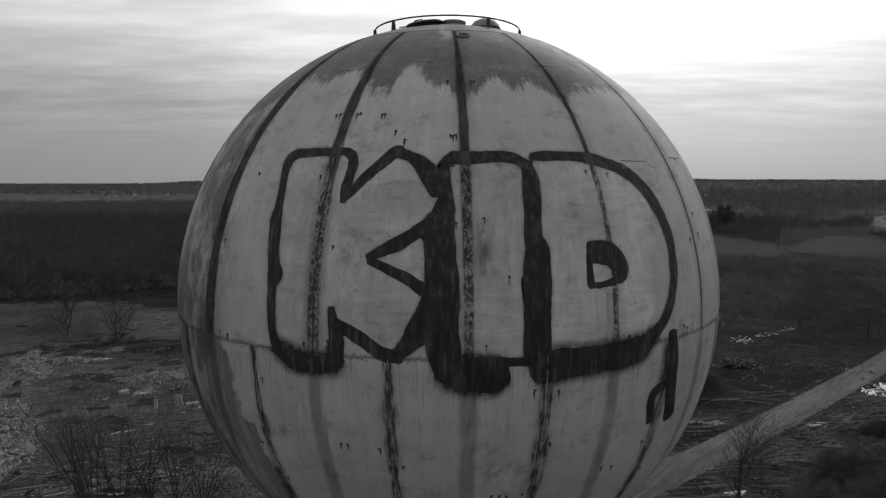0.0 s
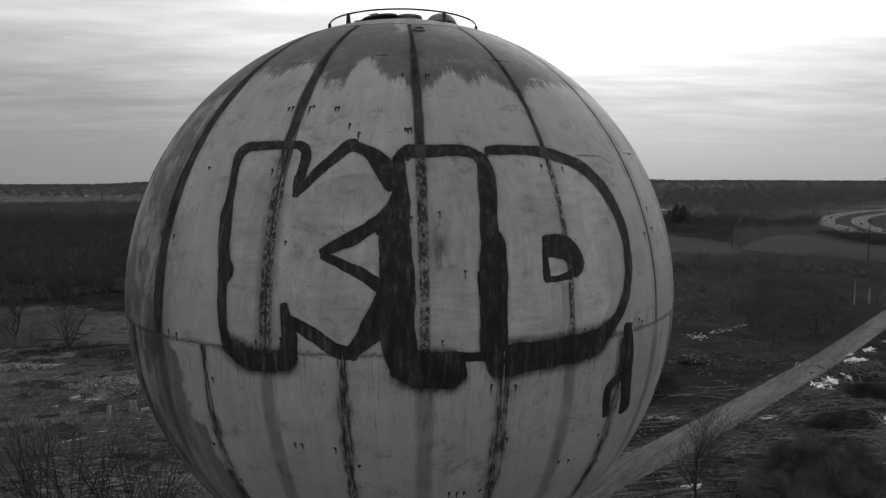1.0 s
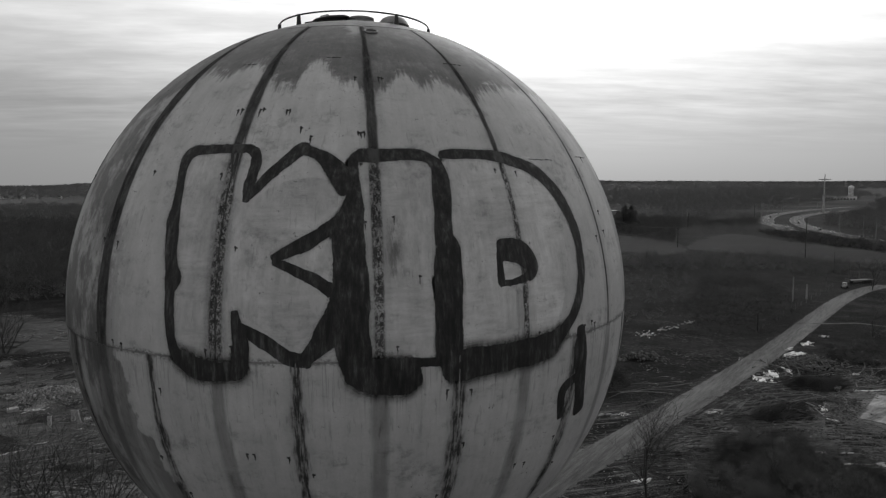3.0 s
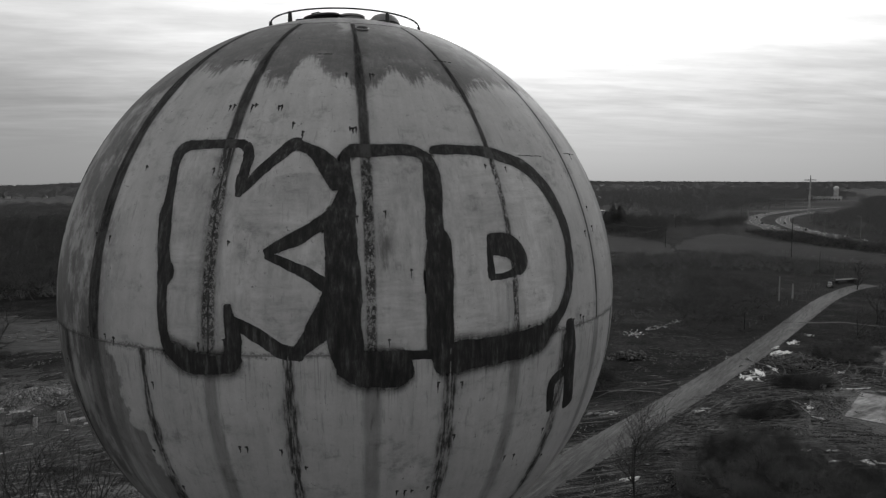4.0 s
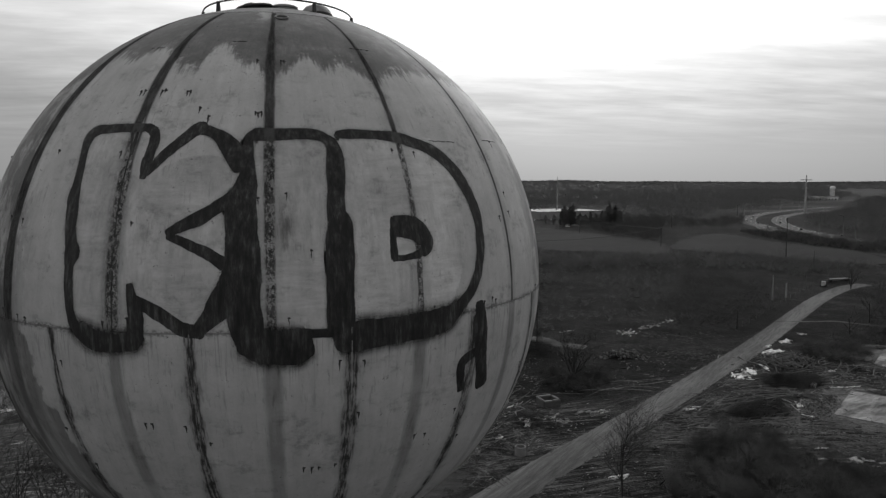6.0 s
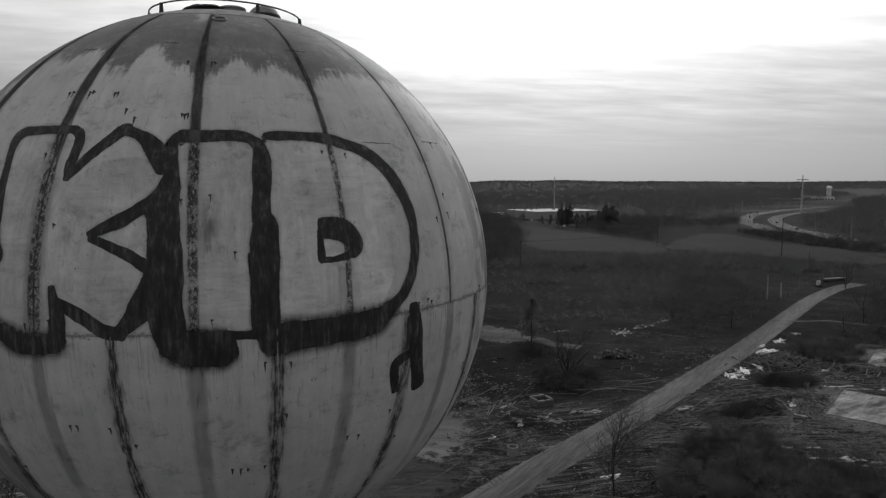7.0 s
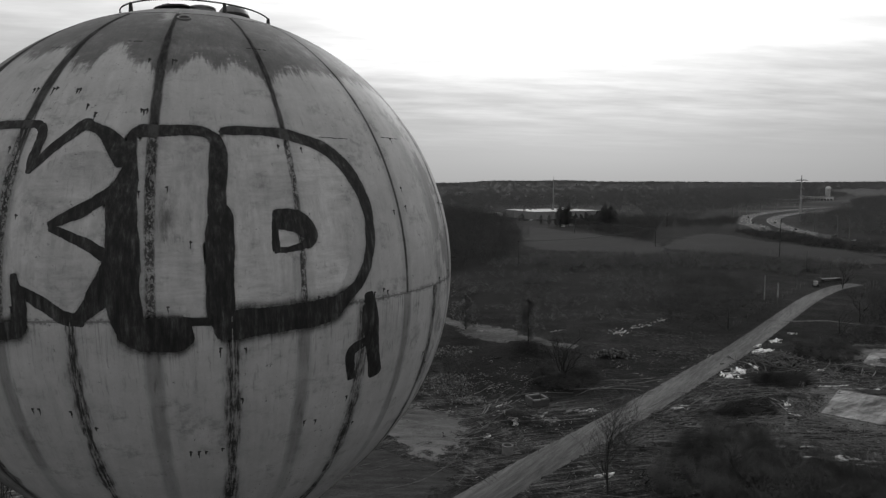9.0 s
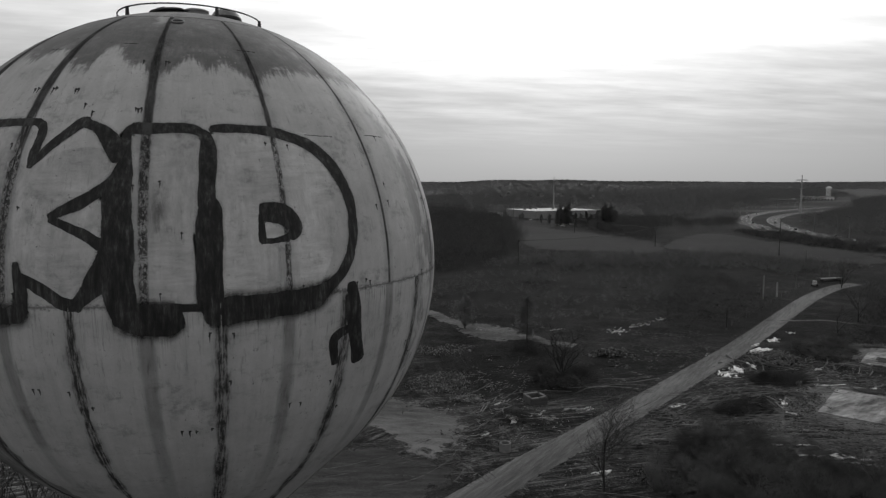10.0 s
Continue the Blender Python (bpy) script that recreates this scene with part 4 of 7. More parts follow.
def stone_bits(name, low, high, rough=0.9, soft=False):
    """For heaps of many pieces: each piece its own grey; soft for fine twigs, which scatter light like a fuzzy mass."""
    m = Mat(name)
    v = m.math("ADD", m.math("MULTIPLY", m.island(), 0.7), m.math("MULTIPLY", m.noise(scale=3.0, detail=4), 0.3))
    if soft:
        v = m.math("ADD", m.math("MULTIPLY", m.island(), 0.18), m.math("MULTIPLY", m.step(m.noise(scale=0.16, detail=4, rough=0.6), 0.36, 0.64), 0.78))
    return m.done(m.ramp(v, ((0.1, low), (0.9, high))), rough, 0.0, None if soft else m.noise(scale=9.0), 0.02, spec=0.0 if soft else 0.08, fuzz=soft)


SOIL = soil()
ROADBED = gravel("packed_dirt_road", 0.07, 0.125, 0.20, 1.3, -46, (0.16, 1.5, 1), frayed=0.9)
PALE_SOIL = gravel("pale_scraped_soil", 0.06, 0.115, 0.185, 0.5, 20, (0.4, 1.4, 1), frayed=2.2)
MEADOW = gravel("dry_mown_grass", 0.015, 0.027, 0.042, 0.16, 10, (0.45, 1.0, 1), frayed=7.0)


def slab_concrete():
    """Worn floor concrete: broad damp stains, scuffed streaks and a tone for each panel."""
    m = Mat("broken_concrete_slab")
    damp = m.noise(scale=0.22, detail=5, rough=0.6, stretch=(0.6, 1.4, 1), turn=-25)
    scuff = m.noise(scale=0.9, detail=5, rough=0.7, stretch=(0.3, 1.6, 1), turn=-25)
    grit = m.noise(scale=9.0, detail=3, rough=0.7)
    v = m.math("ADD", m.math("ADD", m.math("MULTIPLY", damp, 0.55), m.math("MULTIPLY", scuff, 0.25)), m.math("ADD", m.math("MULTIPLY", grit, 0.14), m.math("MULTIPLY", m.random(), 0.06)))
    return m.done(m.ramp(v, ((0.38, 0.05), (0.46, 0.15), (0.505, 0.24), (0.55, 0.30), (0.60, 0.44))), 0.9, 0.0, m.math("ADD", scuff, grit), 0.03, spec=0.12)


SLAB = slab_concrete()
PALE_CONCRETE = plain("pale_weathered_concrete", 0.30, 0.9, 0, 0.35, 2.0, 0.02)
CONCRETE = plain("weathered_concrete", 0.15, 0.9, 0, 0.4, 2.0, 0.02)
RUBBLE = stone_bits("crushed_rubble", 0.03, 0.24)
CHIPS = stone_bits("pale_gravel_heap", 0.07, 0.40)
BRUSH = stone_bits("pale_bare_brush", 0.16, 0.27, 0.95, True)
SNOW = plain("old_snow_and_ice", 0.55, 0.45, 0, 0.45, 1.6, 0.03, spec=0.5)
TIMBER = stone_bits("weathered_timber", 0.07, 0.34)
BARK = plain("grey_bark", 0.045, 0.95, 0, 0.4, 2.0, 0.01, spec=0.1)
TWIG = stone_bits("bare_twigs", 0.06, 0.11, 0.95)
THICKET = stone_bits("dark_brushwood", 0.068, 0.18, 0.95, True)
DARK_BRUSH = stone_bits("near_black_brush", 0.05, 0.11, 0.95, True)
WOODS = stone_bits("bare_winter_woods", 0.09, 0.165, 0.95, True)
# two paler copies of the near woods, distance haze put into their colour
HAZY_WOODS = stone_bits("hazy_winter_woods", 0.175, 0.23, 0.95, True)
HAZY_HORIZON_WOODS = stone_bits("hazy_horizon_woods", 0.20, 0.24, 0.95, True)
STRAW = stone_bits("dead_straw", 0.05, 0.13, 0.95)
NEEDLES = stone_bits("dark_needles", 0.17, 0.25, 0.95, True)
ASPHALT = gravel("worn_asphalt", 0.07, 0.11, 0.145, 0.4, 30, (0.3, 1, 1), 0.01)
WHITE_PAINT = plain("white_paint", 0.62, 0.6, 0, 0.12, 0.5)
METAL_SHEET = plain("pale_sheet_metal", 0.42, 0.5, 0.2, 0.15, 0.2)
ROOF_WHITE = plain("white_roof_membrane", 0.28, 0.6, 0, 0.10, 0.08)
POLE_WOOD = plain("dark_creosoted_wood", 0.035, 0.9, 0, 0.4, 1.5, 0.01)
POST_GREY = plain("grey_weathered_post", 0.13, 0.8, 0, 0.3, 1.5, 0.01)
GLASS = plain("dark_window_glass", 0.02, 0.08, 0, 0.1, 1.0, spec=0.6)
DARK = plain("dark_rubber_and_pit_floor", 0.02, 0.8, 0, 0.3, 3.0)

xs, ys = graded(-150, 190, 1.25, 4900), graded(40, 235, 1.25, 4900)
gx, gy = np.meshgrid(xs, ys)
gz = land_shape(gx, gy)


def land(x, y):
    """Height of the ground sheet at points."""
    i = np.clip(np.searchsorted(xs, x) - 1, 0, len(xs) - 2)
    j = np.clip(np.searchsorted(ys, y) - 1, 0, len(ys) - 2)
    u, v = (x - xs[i]) / (xs[i + 1] - xs[i]), (y - ys[j]) / (ys[j + 1] - ys[j])
    return (gz[j, i] * (1 - u) + gz[j, i + 1] * u) * (1 - v) + (gz[j + 1, i] * (1 - u) + gz[j + 1, i + 1] * u) * v


me = bpy.data.meshes.new("ground")
nx, ny = len(xs), len(ys)
me.vertices.add(nx * ny)
me.vertices.foreach_set("co", np.stack([gx, gy, gz], -1).ravel())
idx = (np.arange(ny - 1)[:, None] * nx + np.arange(nx - 1)[None]).ravel()
quads = np.stack([idx, idx + 1, idx + nx + 1, idx + nx], -1).astype(np.int32)
me.loops.add(quads.size)
me.loops.foreach_set("vertex_index", quads.ravel())
me.polygons.add(len(quads))
me.polygons.foreach_set("loop_start", np.arange(0, quads.size, 4, dtype=np.int32))
me.update()
me.validate()
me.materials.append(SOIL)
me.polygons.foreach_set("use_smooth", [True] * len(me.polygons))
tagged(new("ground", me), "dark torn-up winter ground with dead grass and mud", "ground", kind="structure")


def strip(name, line, half, lift, material, label, category, kind="structure", crown=0.05, ragged=0.06, seed=1, cross=6):
    """A band of ground cover along a line, with ragged edges, that follows the land."""
    rng = random.Random(seed)
    verts, faces, rim = [], [], []
    for k, p in enumerate(line):
        d = line[min(k + 1, len(line) - 1)] - line[max(k - 1, 0)]
        d = d / np.linalg.norm(d)
        l, r = half * (1 + rng.uniform(-ragged, ragged) * 0.3), half * (1 + rng.uniform(-ragged, ragged) * 0.3)
        for i in range(cross + 1):
            s = -l + (l + r) * i / cross
            x, y = p[0] - d[1] * s, p[1] + d[0] * s
            edge = abs(2 * i / cross - 1)
            rut = -0.035 if i in (1, 2, cross - 2, cross - 1) else 0
            verts.append((x, y, float(land(x, y)) + (lift + crown * (1 - edge * edge) + rut if edge < 0.99 else -0.06)))
            rim.append((1 - edge) * half)
        if k:
            f = (cross + 1) * (k - 1)
            faces += [(f + i, f + i + 1, f + i + cross + 2, f + i + cross + 1)[::-1] for i in range(cross)]
    me = from_arrays(name, verts, faces, material, True)
    me.attributes.new("edge", "FLOAT", "POINT").data.foreach_set("value", rim)
    return tagged(new(name, me), label, category, kind=kind)


strip("road", smooth_line(ROAD, 22), ROAD_HALF, 0.06, ROADBED, "straight pale packed dirt road across the site", "road")


def sheet(name, outline, lift, material, label, category, ragged=0.0, seed=0, kind="structure"):
    """A flat area inside a smooth closed outline, laid over the land in rings."""
    pts = np.array(smooth_line(outline + outline[:1], 7))[:-1]
    c = pts.mean(0)
    rng = np.random.RandomState(seed)
    verts, faces, n = [], [], len(pts)
    rings = (1.0, 0.93, 0.8, 0.62, 0.42, 0.2)
    for j, s in enumerate(rings):
        for p in pts:
            q = c + (p - c) * s * (1 + (rng.uniform(-ragged, ragged) if j < 3 else 0))
            verts.append((q[0], q[1], float(land(q[0], q[1])) + (lift if j else -0.08)))
    verts.append((c[0], c[1], float(land(c[0], c[1])) + lift))
    for j in range(len(rings) - 1):
        for k in range(n):
            a, b = j * n + k, j * n + (k + 1) % n
            faces.append((a, b, b + n, a + n))
    last = (len(rings) - 1) * n
    faces += [(last + k, last + (k + 1) % n, len(verts) - 1) for k in range(n)]
    size = np.abs(pts - c).mean()
    me = from_arrays(name, verts, faces, material, True)
    me.attributes.new("edge", "FLOAT", "POINT").data.foreach_set("value", [(1 - s) * size for s in rings for _ in range(n)] + [size])
    return tagged(new(name, me), label, category, kind=kind)


sheet("field", [(118, 440), (140, 520), (176, 640), (192, 560), (208, 508), (222, 440), (204, 384), (182, 350), (150, 370), (120, 384)], 0.25, MEADOW, "pale mown field below the warehouse", "field", 0.01)
sheet("field", [(192, 396), (226, 440), (259, 482), (304, 512), (300, 437), (302, 396), (306, 330), (290, 298), (262, 288), (242, 310), (228, 344), (206, 362)], 0.22, MEADOW, "pale mown field beside the highway", "field", 0.01)
sheet("field", [(292, 345), (340, 334), (440, 312), (450, 262), (360, 266), (280, 284)], 0.24, MEADOW, "pale mown field running along the highway", "field", 0.01)
sheet("field", [(-1500, 1500), (-900, 1290), (-500, 1260), (-160, 1320), (-200, 1750), (-700, 1850), (-1500, 1900)], 3.0, gravel("far_stubble", 0.05, 0.085, 0.12, 0.02, 10, (0.3, 1.0, 1), frayed=40.0), "far pale field beyond the woods", "field", 0.02)
sheet("pale_soil", [(10, 126), (15.5, 120), (21.5, 115), (24, 107), (22.5, 99), (18.5, 93), (13.0, 93.5), (11.0, 100), (7.5, 106), (4.5, 111), (6.5, 119)], 0.10, PALE_SOIL, "scraped pale soil beside the dirt road", "soil", 0.04, 3)
SMOOTH_MUD = gravel("tyre_smoothed_mud", 0.016, 0.040, 0.075, 0.5, 8, (0.35, 1.5, 1), 0.05, frayed=3.0)
sheet("mud_patch", [(-14, 90), (-2, 97), (6, 102.5), (12, 101), (14.5, 96), (19.5, 92), (20.5, 87), (16, 81.5), (8, 76), (-10, 66), (-24, 66), (-24, 80)], 0.07, SMOOTH_MUD, "dark mud smoothed by turning tyres below the tower", "mud", 0.03, 9)
sheet("pale_soil", [(-125, 236), (-86, 220), (-62, 200), (-56, 176), (-84, 168), (-100, 166), (-104, 150), (-122, 150), (-160, 190), (-160, 232)], 0.09, gravel("trampled_pale_grass", 0.024, 0.056, 0.105, 0.5, -6, (0.5, 1.3, 1), frayed=7.0), "trampled pale grass at the edge of the woods", "soil", 0.03, 4)
sheet("pale_soil", [(-112, 166), (-104, 140), (-88, 112), (-66, 84), (-40, 78), (-28, 100), (-36, 128), (-50, 150), (-78, 168)], 0.05, gravel("trampled_stony_mud", 0.032, 0.072, 0.15, 0.8, -14, (0.3, 1.3, 1), frayed=7.0), "trampled stony mud on the clearing", "soil", 0.04, 6)
sheet("pale_soil", [(-14, 80), (-20, 92), (-34, 95), (-40, 84), (-28, 72), (-16, 70)], 0.08, PALE_SOIL, "pale stony soil near the tower", "soil", 0.05, 5)
RIM = gravel("stony_mud_round_slab", 0.045, 0.11, 0.22, 1.6, 20, (0.6, 1.3, 1), frayed=2.4)
sheet("pale_soil", [(78, 103), (84, 112), (93, 118), (105, 117.5), (114, 108), (109, 93), (97, 87), (84, 94)], 0.06, RIM, "pale stony mud round the broken slab", "soil", 0.05, 7)
sheet("pale_soil", [(116, 137), (122, 146), (134, 149), (144, 139), (138, 125), (123, 126)], 0.06, RIM, "pale stony mud round the farther slab", "soil", 0.05, 8)
strip("path", smooth_line([(22, 214), (30, 203), (35, 190), (41.3, 181), (48.6, 171), (53.5, 162.5), (57, 158.5), (60, 156)], 8), 3.2, 0.08, gravel("pale_path_gravel", 0.05, 0.10, 0.18, 1.0, frayed=1.4), "pale curved gravel path through dead grass", "path")
sheet("pale_soil", [(35, 192), (46, 187), (53, 172), (51, 164), (43, 161), (37, 166), (33, 176)], 0.07, gravel("pale_path_soil", 0.045, 0.085, 0.15, 0.9, frayed=2.2), "pale trampled soil where the path widens", "soil", 0.05, 11)
strip("path", smooth_line([(-160, 190), (-125, 176), (-98, 168), (-85, 172), (-60, 182), (-45, 190)], 8), 2.2, 0.05, gravel("faint_track_soil", 0.035, 0.06, 0.1, 1.0, frayed=0.9), "faint pale track across the dead grass", "path")

strip("path", smooth_line([(126, 178), (134.3, 176), (143.9, 175.4), (148, 170.7), (154.9, 164.9), (170, 153)], 8), 1.1, 0.07, gravel("pale_track_gravel", 0.05, 0.09, 0.15, 1.0, frayed=0.5), "thin pale track through the scrub", "path")

# sweeping wheel tracks where loaders turned
TRACK = gravel("smeared_pale_mud", 0.035, 0.075, 0.15, 1.6, -10, (0.2, 1.5, 1), frayed=0.22)
for k, (line, half) in enumerate((
        ([(50, 111), (58.1, 106.8), (69.1, 103.0), (77.3, 96.8), (83.4, 86.3)], 0.32),
        ([(48, 104), (55.2, 100.8), (65.9, 96.0), (73.7, 91.9), (78.2, 80.5)], 0.36),
        ([(76, 98), (77.3, 100.8), (82.0, 106.8), (88.5, 113.1), (95.0, 117.1), (102.1, 118.3), (109.7, 115.5)], 0.42),
        ([(12, 98), (18.4, 103.7), (24.3, 109.9), (29.6, 117.7)], 0.26),
        ([(11, 94), (17.7, 99.0), (24.6, 103.9), (31.1, 112.9)], 0.26),
        ([(10, 97), (16.9, 93.7), (20.6, 88.6), (22.4, 82.7)], 0.2),
        ([(-1.2, 96.6), (5.4, 97.3), (11.9, 93.8), (17.9, 88.9), (20.1, 85.7)], 0.2),
        ([(1.3, 89.0), (9.8, 88.3), (15.8, 86.3), (20.1, 83.9)], 0.2),
        ([(10.8, 100.6), (14.8, 104.1), (19.8, 106.7), (25.5, 110.6), (30.7, 115.9)], 0.22),
        ([(14.5, 98.2), (19.3, 103.4), (24.9, 107.9), (30.0, 112.9)], 0.22),
        ([(58, 118), (63.4, 117.1), (74.6, 113.6), (82.9, 107.3)], 0.28))):
    for j, off in enumerate((0.0, 1.0, 2.1, -1.1)):
        bend = smooth_line([(x + 0.55 * off, y + 0.8 * off + 0.3 * math.sin(i * 2.1 + j)) for i, (x, y) in enumerate(line)], 9)
        strip("wheel_track", bend, half * (1.0, 0.7, 0.9, 0.6)[j], 0.05, TRACK, "pale smeared wheel track curving through dark mud", "wheel track", "structure", 0.06, 0.5, 10 * k + j, 4)

# wheel ruts pressed into the mud
def ruts(seed, count, centre, spread, heading, length, bend):
    rng = random.Random(seed)
    verts, faces = [], []
    for _ in range(count):
        x, y = centre[0] + rng.gauss(0, spread[0]), centre[1] + rng.gauss(0, spread[1])
        a, b = radians(heading + rng.gauss(0, 4)), rng.gauss(0, bend)
        n, step = int(length * rng.uniform(0.4, 1.2)), 1.0
        w, h = rng.uniform(0.12, 0.34), rng.uniform(0.05, 0.14)
        for k in range(n):
            a += b * step
            x, y = x + math.cos(a) * step, y + math.sin(a) * step
            if np.hypot(road_line[:, 0] - x, road_line[:, 1] - y).min() < 4.4:
                w2 = 0.0
            else:
                w2 = w * rng.uniform(0.7, 1.3) * math.sin(math.pi * (k + 0.5) / n) ** 0.5
            z = float(land(x, y))
            first = len(verts)
            for s, u in ((-1, -0.05), (0, h * rng.uniform(0.6, 1.1)), (1, -0.05)):
                verts.append((x - math.sin(a) * s * w2, y + math.cos(a) * s * w2, z + (u if w2 else -0.1)))
            if k:
                faces += [(first - 3, first - 2, first + 1, first), (first - 2, first - 1, first + 2, first + 1)]
    return verts, faces


v1, f1 = [], []
for job in ((11, 130, (66, 94), (22, 8), -10, 40, 0.010), (12, 80, (62, 110), (12, 8), 4, 22, 0.02), (13, 26, (8, 90), (10, 6), 8, 26, 0.05), (14, 80, (-48, 108), (14, 14), 12, 14, 0.02), (15, 60, (92, 122), (16, 8), 15, 18, 0.06), (16, 12, (28, 114), (7, 7), 40, 18, 0.03)):
    v, f = ruts(*job)
    f1 += [tuple(i + len(v1) for i in q) for q in f]
    v1 += v
tagged(new("mud_ruts", from_arrays("mud_ruts", v1, f1, gravel("drying_mud_ridge", 0.04, 0.09, 0.18, 1.0), True)), "drying ridges of wheel ruts in the mud", "mud", kind="stuff")

# ---------------------------------------------------------------- woods and shrubs
def spray(points, heights, spread, count, width, seed, low=0.15, stub=1.0):
    """Many thin upward twigs round each foot point: triangles from near the stem to the outline of a ragged crown."""
    rng = np.random.RandomState(seed)
    n = len(points)
    p = np.repeat(points, count, 0)
    h = np.repeat(heights, count)
    w = np.repeat(spread, count)
    # twig middles fill a lumpy rounded crown; some run up from the foot as stems
    q = rng.normal(size=(n * count, 3))
    q /= np.linalg.norm(q, axis=1)[:, None]
    q *= rng.uniform(0.25, 1.0, n * count)[:, None] ** 0.5
    base = 0.5 * (1 + low) * h
    mid = p + np.stack([q[:, 0] * w, q[:, 1] * w, base + q[:, 2] * 0.5 * (1 - low) * h], -1)
    lobe = np.repeat(rng.normal(size=(n, 3)) * 0.14, count, 0) * h[:, None]
    mid += lobe * (q[:, 2:3] > 0)
    way = q * (0.7, 0.7, 0.5) + (0, 0, 0.55) + rng.normal(size=(n * count, 3)) * 0.35
    way /= np.linalg.norm(way, axis=1)[:, None]
    half = (0.13 * stub * h * rng.uniform(0.5, 1.2, n * count))[:, None]
    tip, foot = mid + way * half, mid - way * half
    stem = rng.uniform(0, 1, n * count) < (0.10 if stub == 1.0 else 0.02)
    foot[stem] = p[stem] + rng.normal(size=(stem.sum(), 3)) * (0.3, 0.3, 0.0)
    foot[:, 2] = np.maximum(foot[:, 2], p[:, 2] - 0.2)
    d = rng.normal(size=(n * count, 3))
    d /= np.linalg.norm(d, axis=1)[:, None]
    d *= (width * rng.uniform(0.5, 1.3, n * count) * np.repeat(heights / heights.mean(), count))[:, None]
    v = np.stack([foot - d, foot + d, tip], 1).reshape(-1, 3)
    k = np.arange(n * count) * 3
    f = np.stack([k, k + 1, k + 2], -1)
    return v, f


def quad_mesh(name, v, f, material):
    me = bpy.data.meshes.new(name)
    me.vertices.add(len(v))
    me.vertices.foreach_set("co", np.ascontiguousarray(v, dtype=np.float32).ravel())
    me.loops.add(f.size)
    me.loops.foreach_set("vertex_index", f.astype(np.int32).ravel())
    me.polygons.add(len(f))
    me.polygons.foreach_set("loop_start", np.arange(0, f.size, f.shape[1], dtype=np.int32))
    me.update()
    me.materials.append(material)
    return me


def inside(poly, x, y):
    hit = np.zeros(len(x), bool)
    for (x0, y0), (x1, y1) in zip(poly, poly[1:] + poly[:1]):
        hit ^= ((y0 > y) != (y1 > y)) & (x < (x1 - x0) * (y - y0) / (y1 - y0 + 1e-12) + x0)
    return hit


def scatter(poly, spacing, seed):
    """Jittered points in a polygon."""
    rng = np.random.RandomState(seed)
    px, py = np.array(poly).T
    x, y = np.meshgrid(np.arange(px.min(), px.max(), spacing), np.arange(py.min(), py.max(), spacing))
    x, y = x.ravel() + rng.uniform(-0.5, 0.5, x.size) * spacing, y.ravel() + rng.uniform(-0.5, 0.5, y.size) * spacing
    ok = inside(poly, x, y)
    return np.stack([x[ok], y[ok], land(x[ok], y[ok])], -1)


def woods(name, poly, spacing, height, count, width, seed, material, label, category="woods", thin=0.0, slim=0.42, low=0.25, uneven=1.0, stub=1.0):
    rng = np.random.RandomState(seed)
    p = scatter(poly, spacing, seed)
    keep = waves(p[:, 0], p[:, 1], seed + 50, spacing * 9) > -1.4 + thin
    p = p[keep]
    h = height * (1 + uneven * rng.uniform(-0.45, 0.2, len(p))) * (1 + 0.18 * waves(p[:, 0], p[:, 1], seed + 9, spacing * 12))
    v, f = spray(p, h, h * slim * rng.uniform(0.7, 1.3, len(p)), count, width, seed, low, stub)
    return tagged(new(name, quad_mesh(name, v, f, material)), label, category, kind="stuff")


woods("woods", [(-95, 264), (-122, 247), (-138, 236), (-160, 233), (-235, 240), (-330, 440), (-440, 640), (-200, 640), (-130, 430), (-85, 300)], 5.6, 14, 152, 0.073, 21, WOODS, "dense bare winter woods behind the clearing", stub=0.8)
woods("woods", [(-440, 640), (-640, 900), (-880, 1180), (-360, 1230), (-200, 640)], 12.0, 13, 50, 0.62, 22, HAZY_WOODS, "bare winter woods stretching to the far field", slim=0.55, low=0.1, uneven=0.6, stub=0.6)
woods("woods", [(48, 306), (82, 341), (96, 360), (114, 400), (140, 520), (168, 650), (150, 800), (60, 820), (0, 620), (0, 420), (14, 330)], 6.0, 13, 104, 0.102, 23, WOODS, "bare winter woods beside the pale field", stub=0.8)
woods("woods", [(0, 900), (150, 830), (190, 800), (200, 1000), (420, 1050), (420, 820), (330, 770), (300, 690), (360, 640), (470, 800), (620, 950), (1000, 1300), (1350, 1600), (1700, 2200), (500, 2200), (0, 1500)], 16.0, 12, 43, 0.565, 24, HAZY_WOODS, "bare winter woods behind the warehouse", slim=0.6, low=0.1, uneven=0.5, stub=0.6)
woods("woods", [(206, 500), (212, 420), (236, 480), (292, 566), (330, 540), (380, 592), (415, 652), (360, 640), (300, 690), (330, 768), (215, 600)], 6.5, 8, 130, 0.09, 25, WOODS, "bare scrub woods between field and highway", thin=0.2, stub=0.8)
woods("woods", [(404, 470), (420, 540), (458, 608), (534, 690), (640, 786), (700, 820), (1080, 1290), (1400, 1500), (1380, 1180), (960, 800), (640, 520), (470, 440)], 11.0, 11, 72, 0.294, 26, HAZY_WOODS, "bare winter woods beyond the highway", stub=0.8, uneven=0.6, slim=0.5, low=0.1)
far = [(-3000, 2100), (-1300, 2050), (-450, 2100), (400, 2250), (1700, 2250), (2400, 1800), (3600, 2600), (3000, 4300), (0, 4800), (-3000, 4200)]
woods("woods", far, 38.0, 8, 20, 2.8, 27, HAZY_HORIZON_WOODS, "far woods up to the horizon", slim=1.6, low=0.05, uneven=0.4)
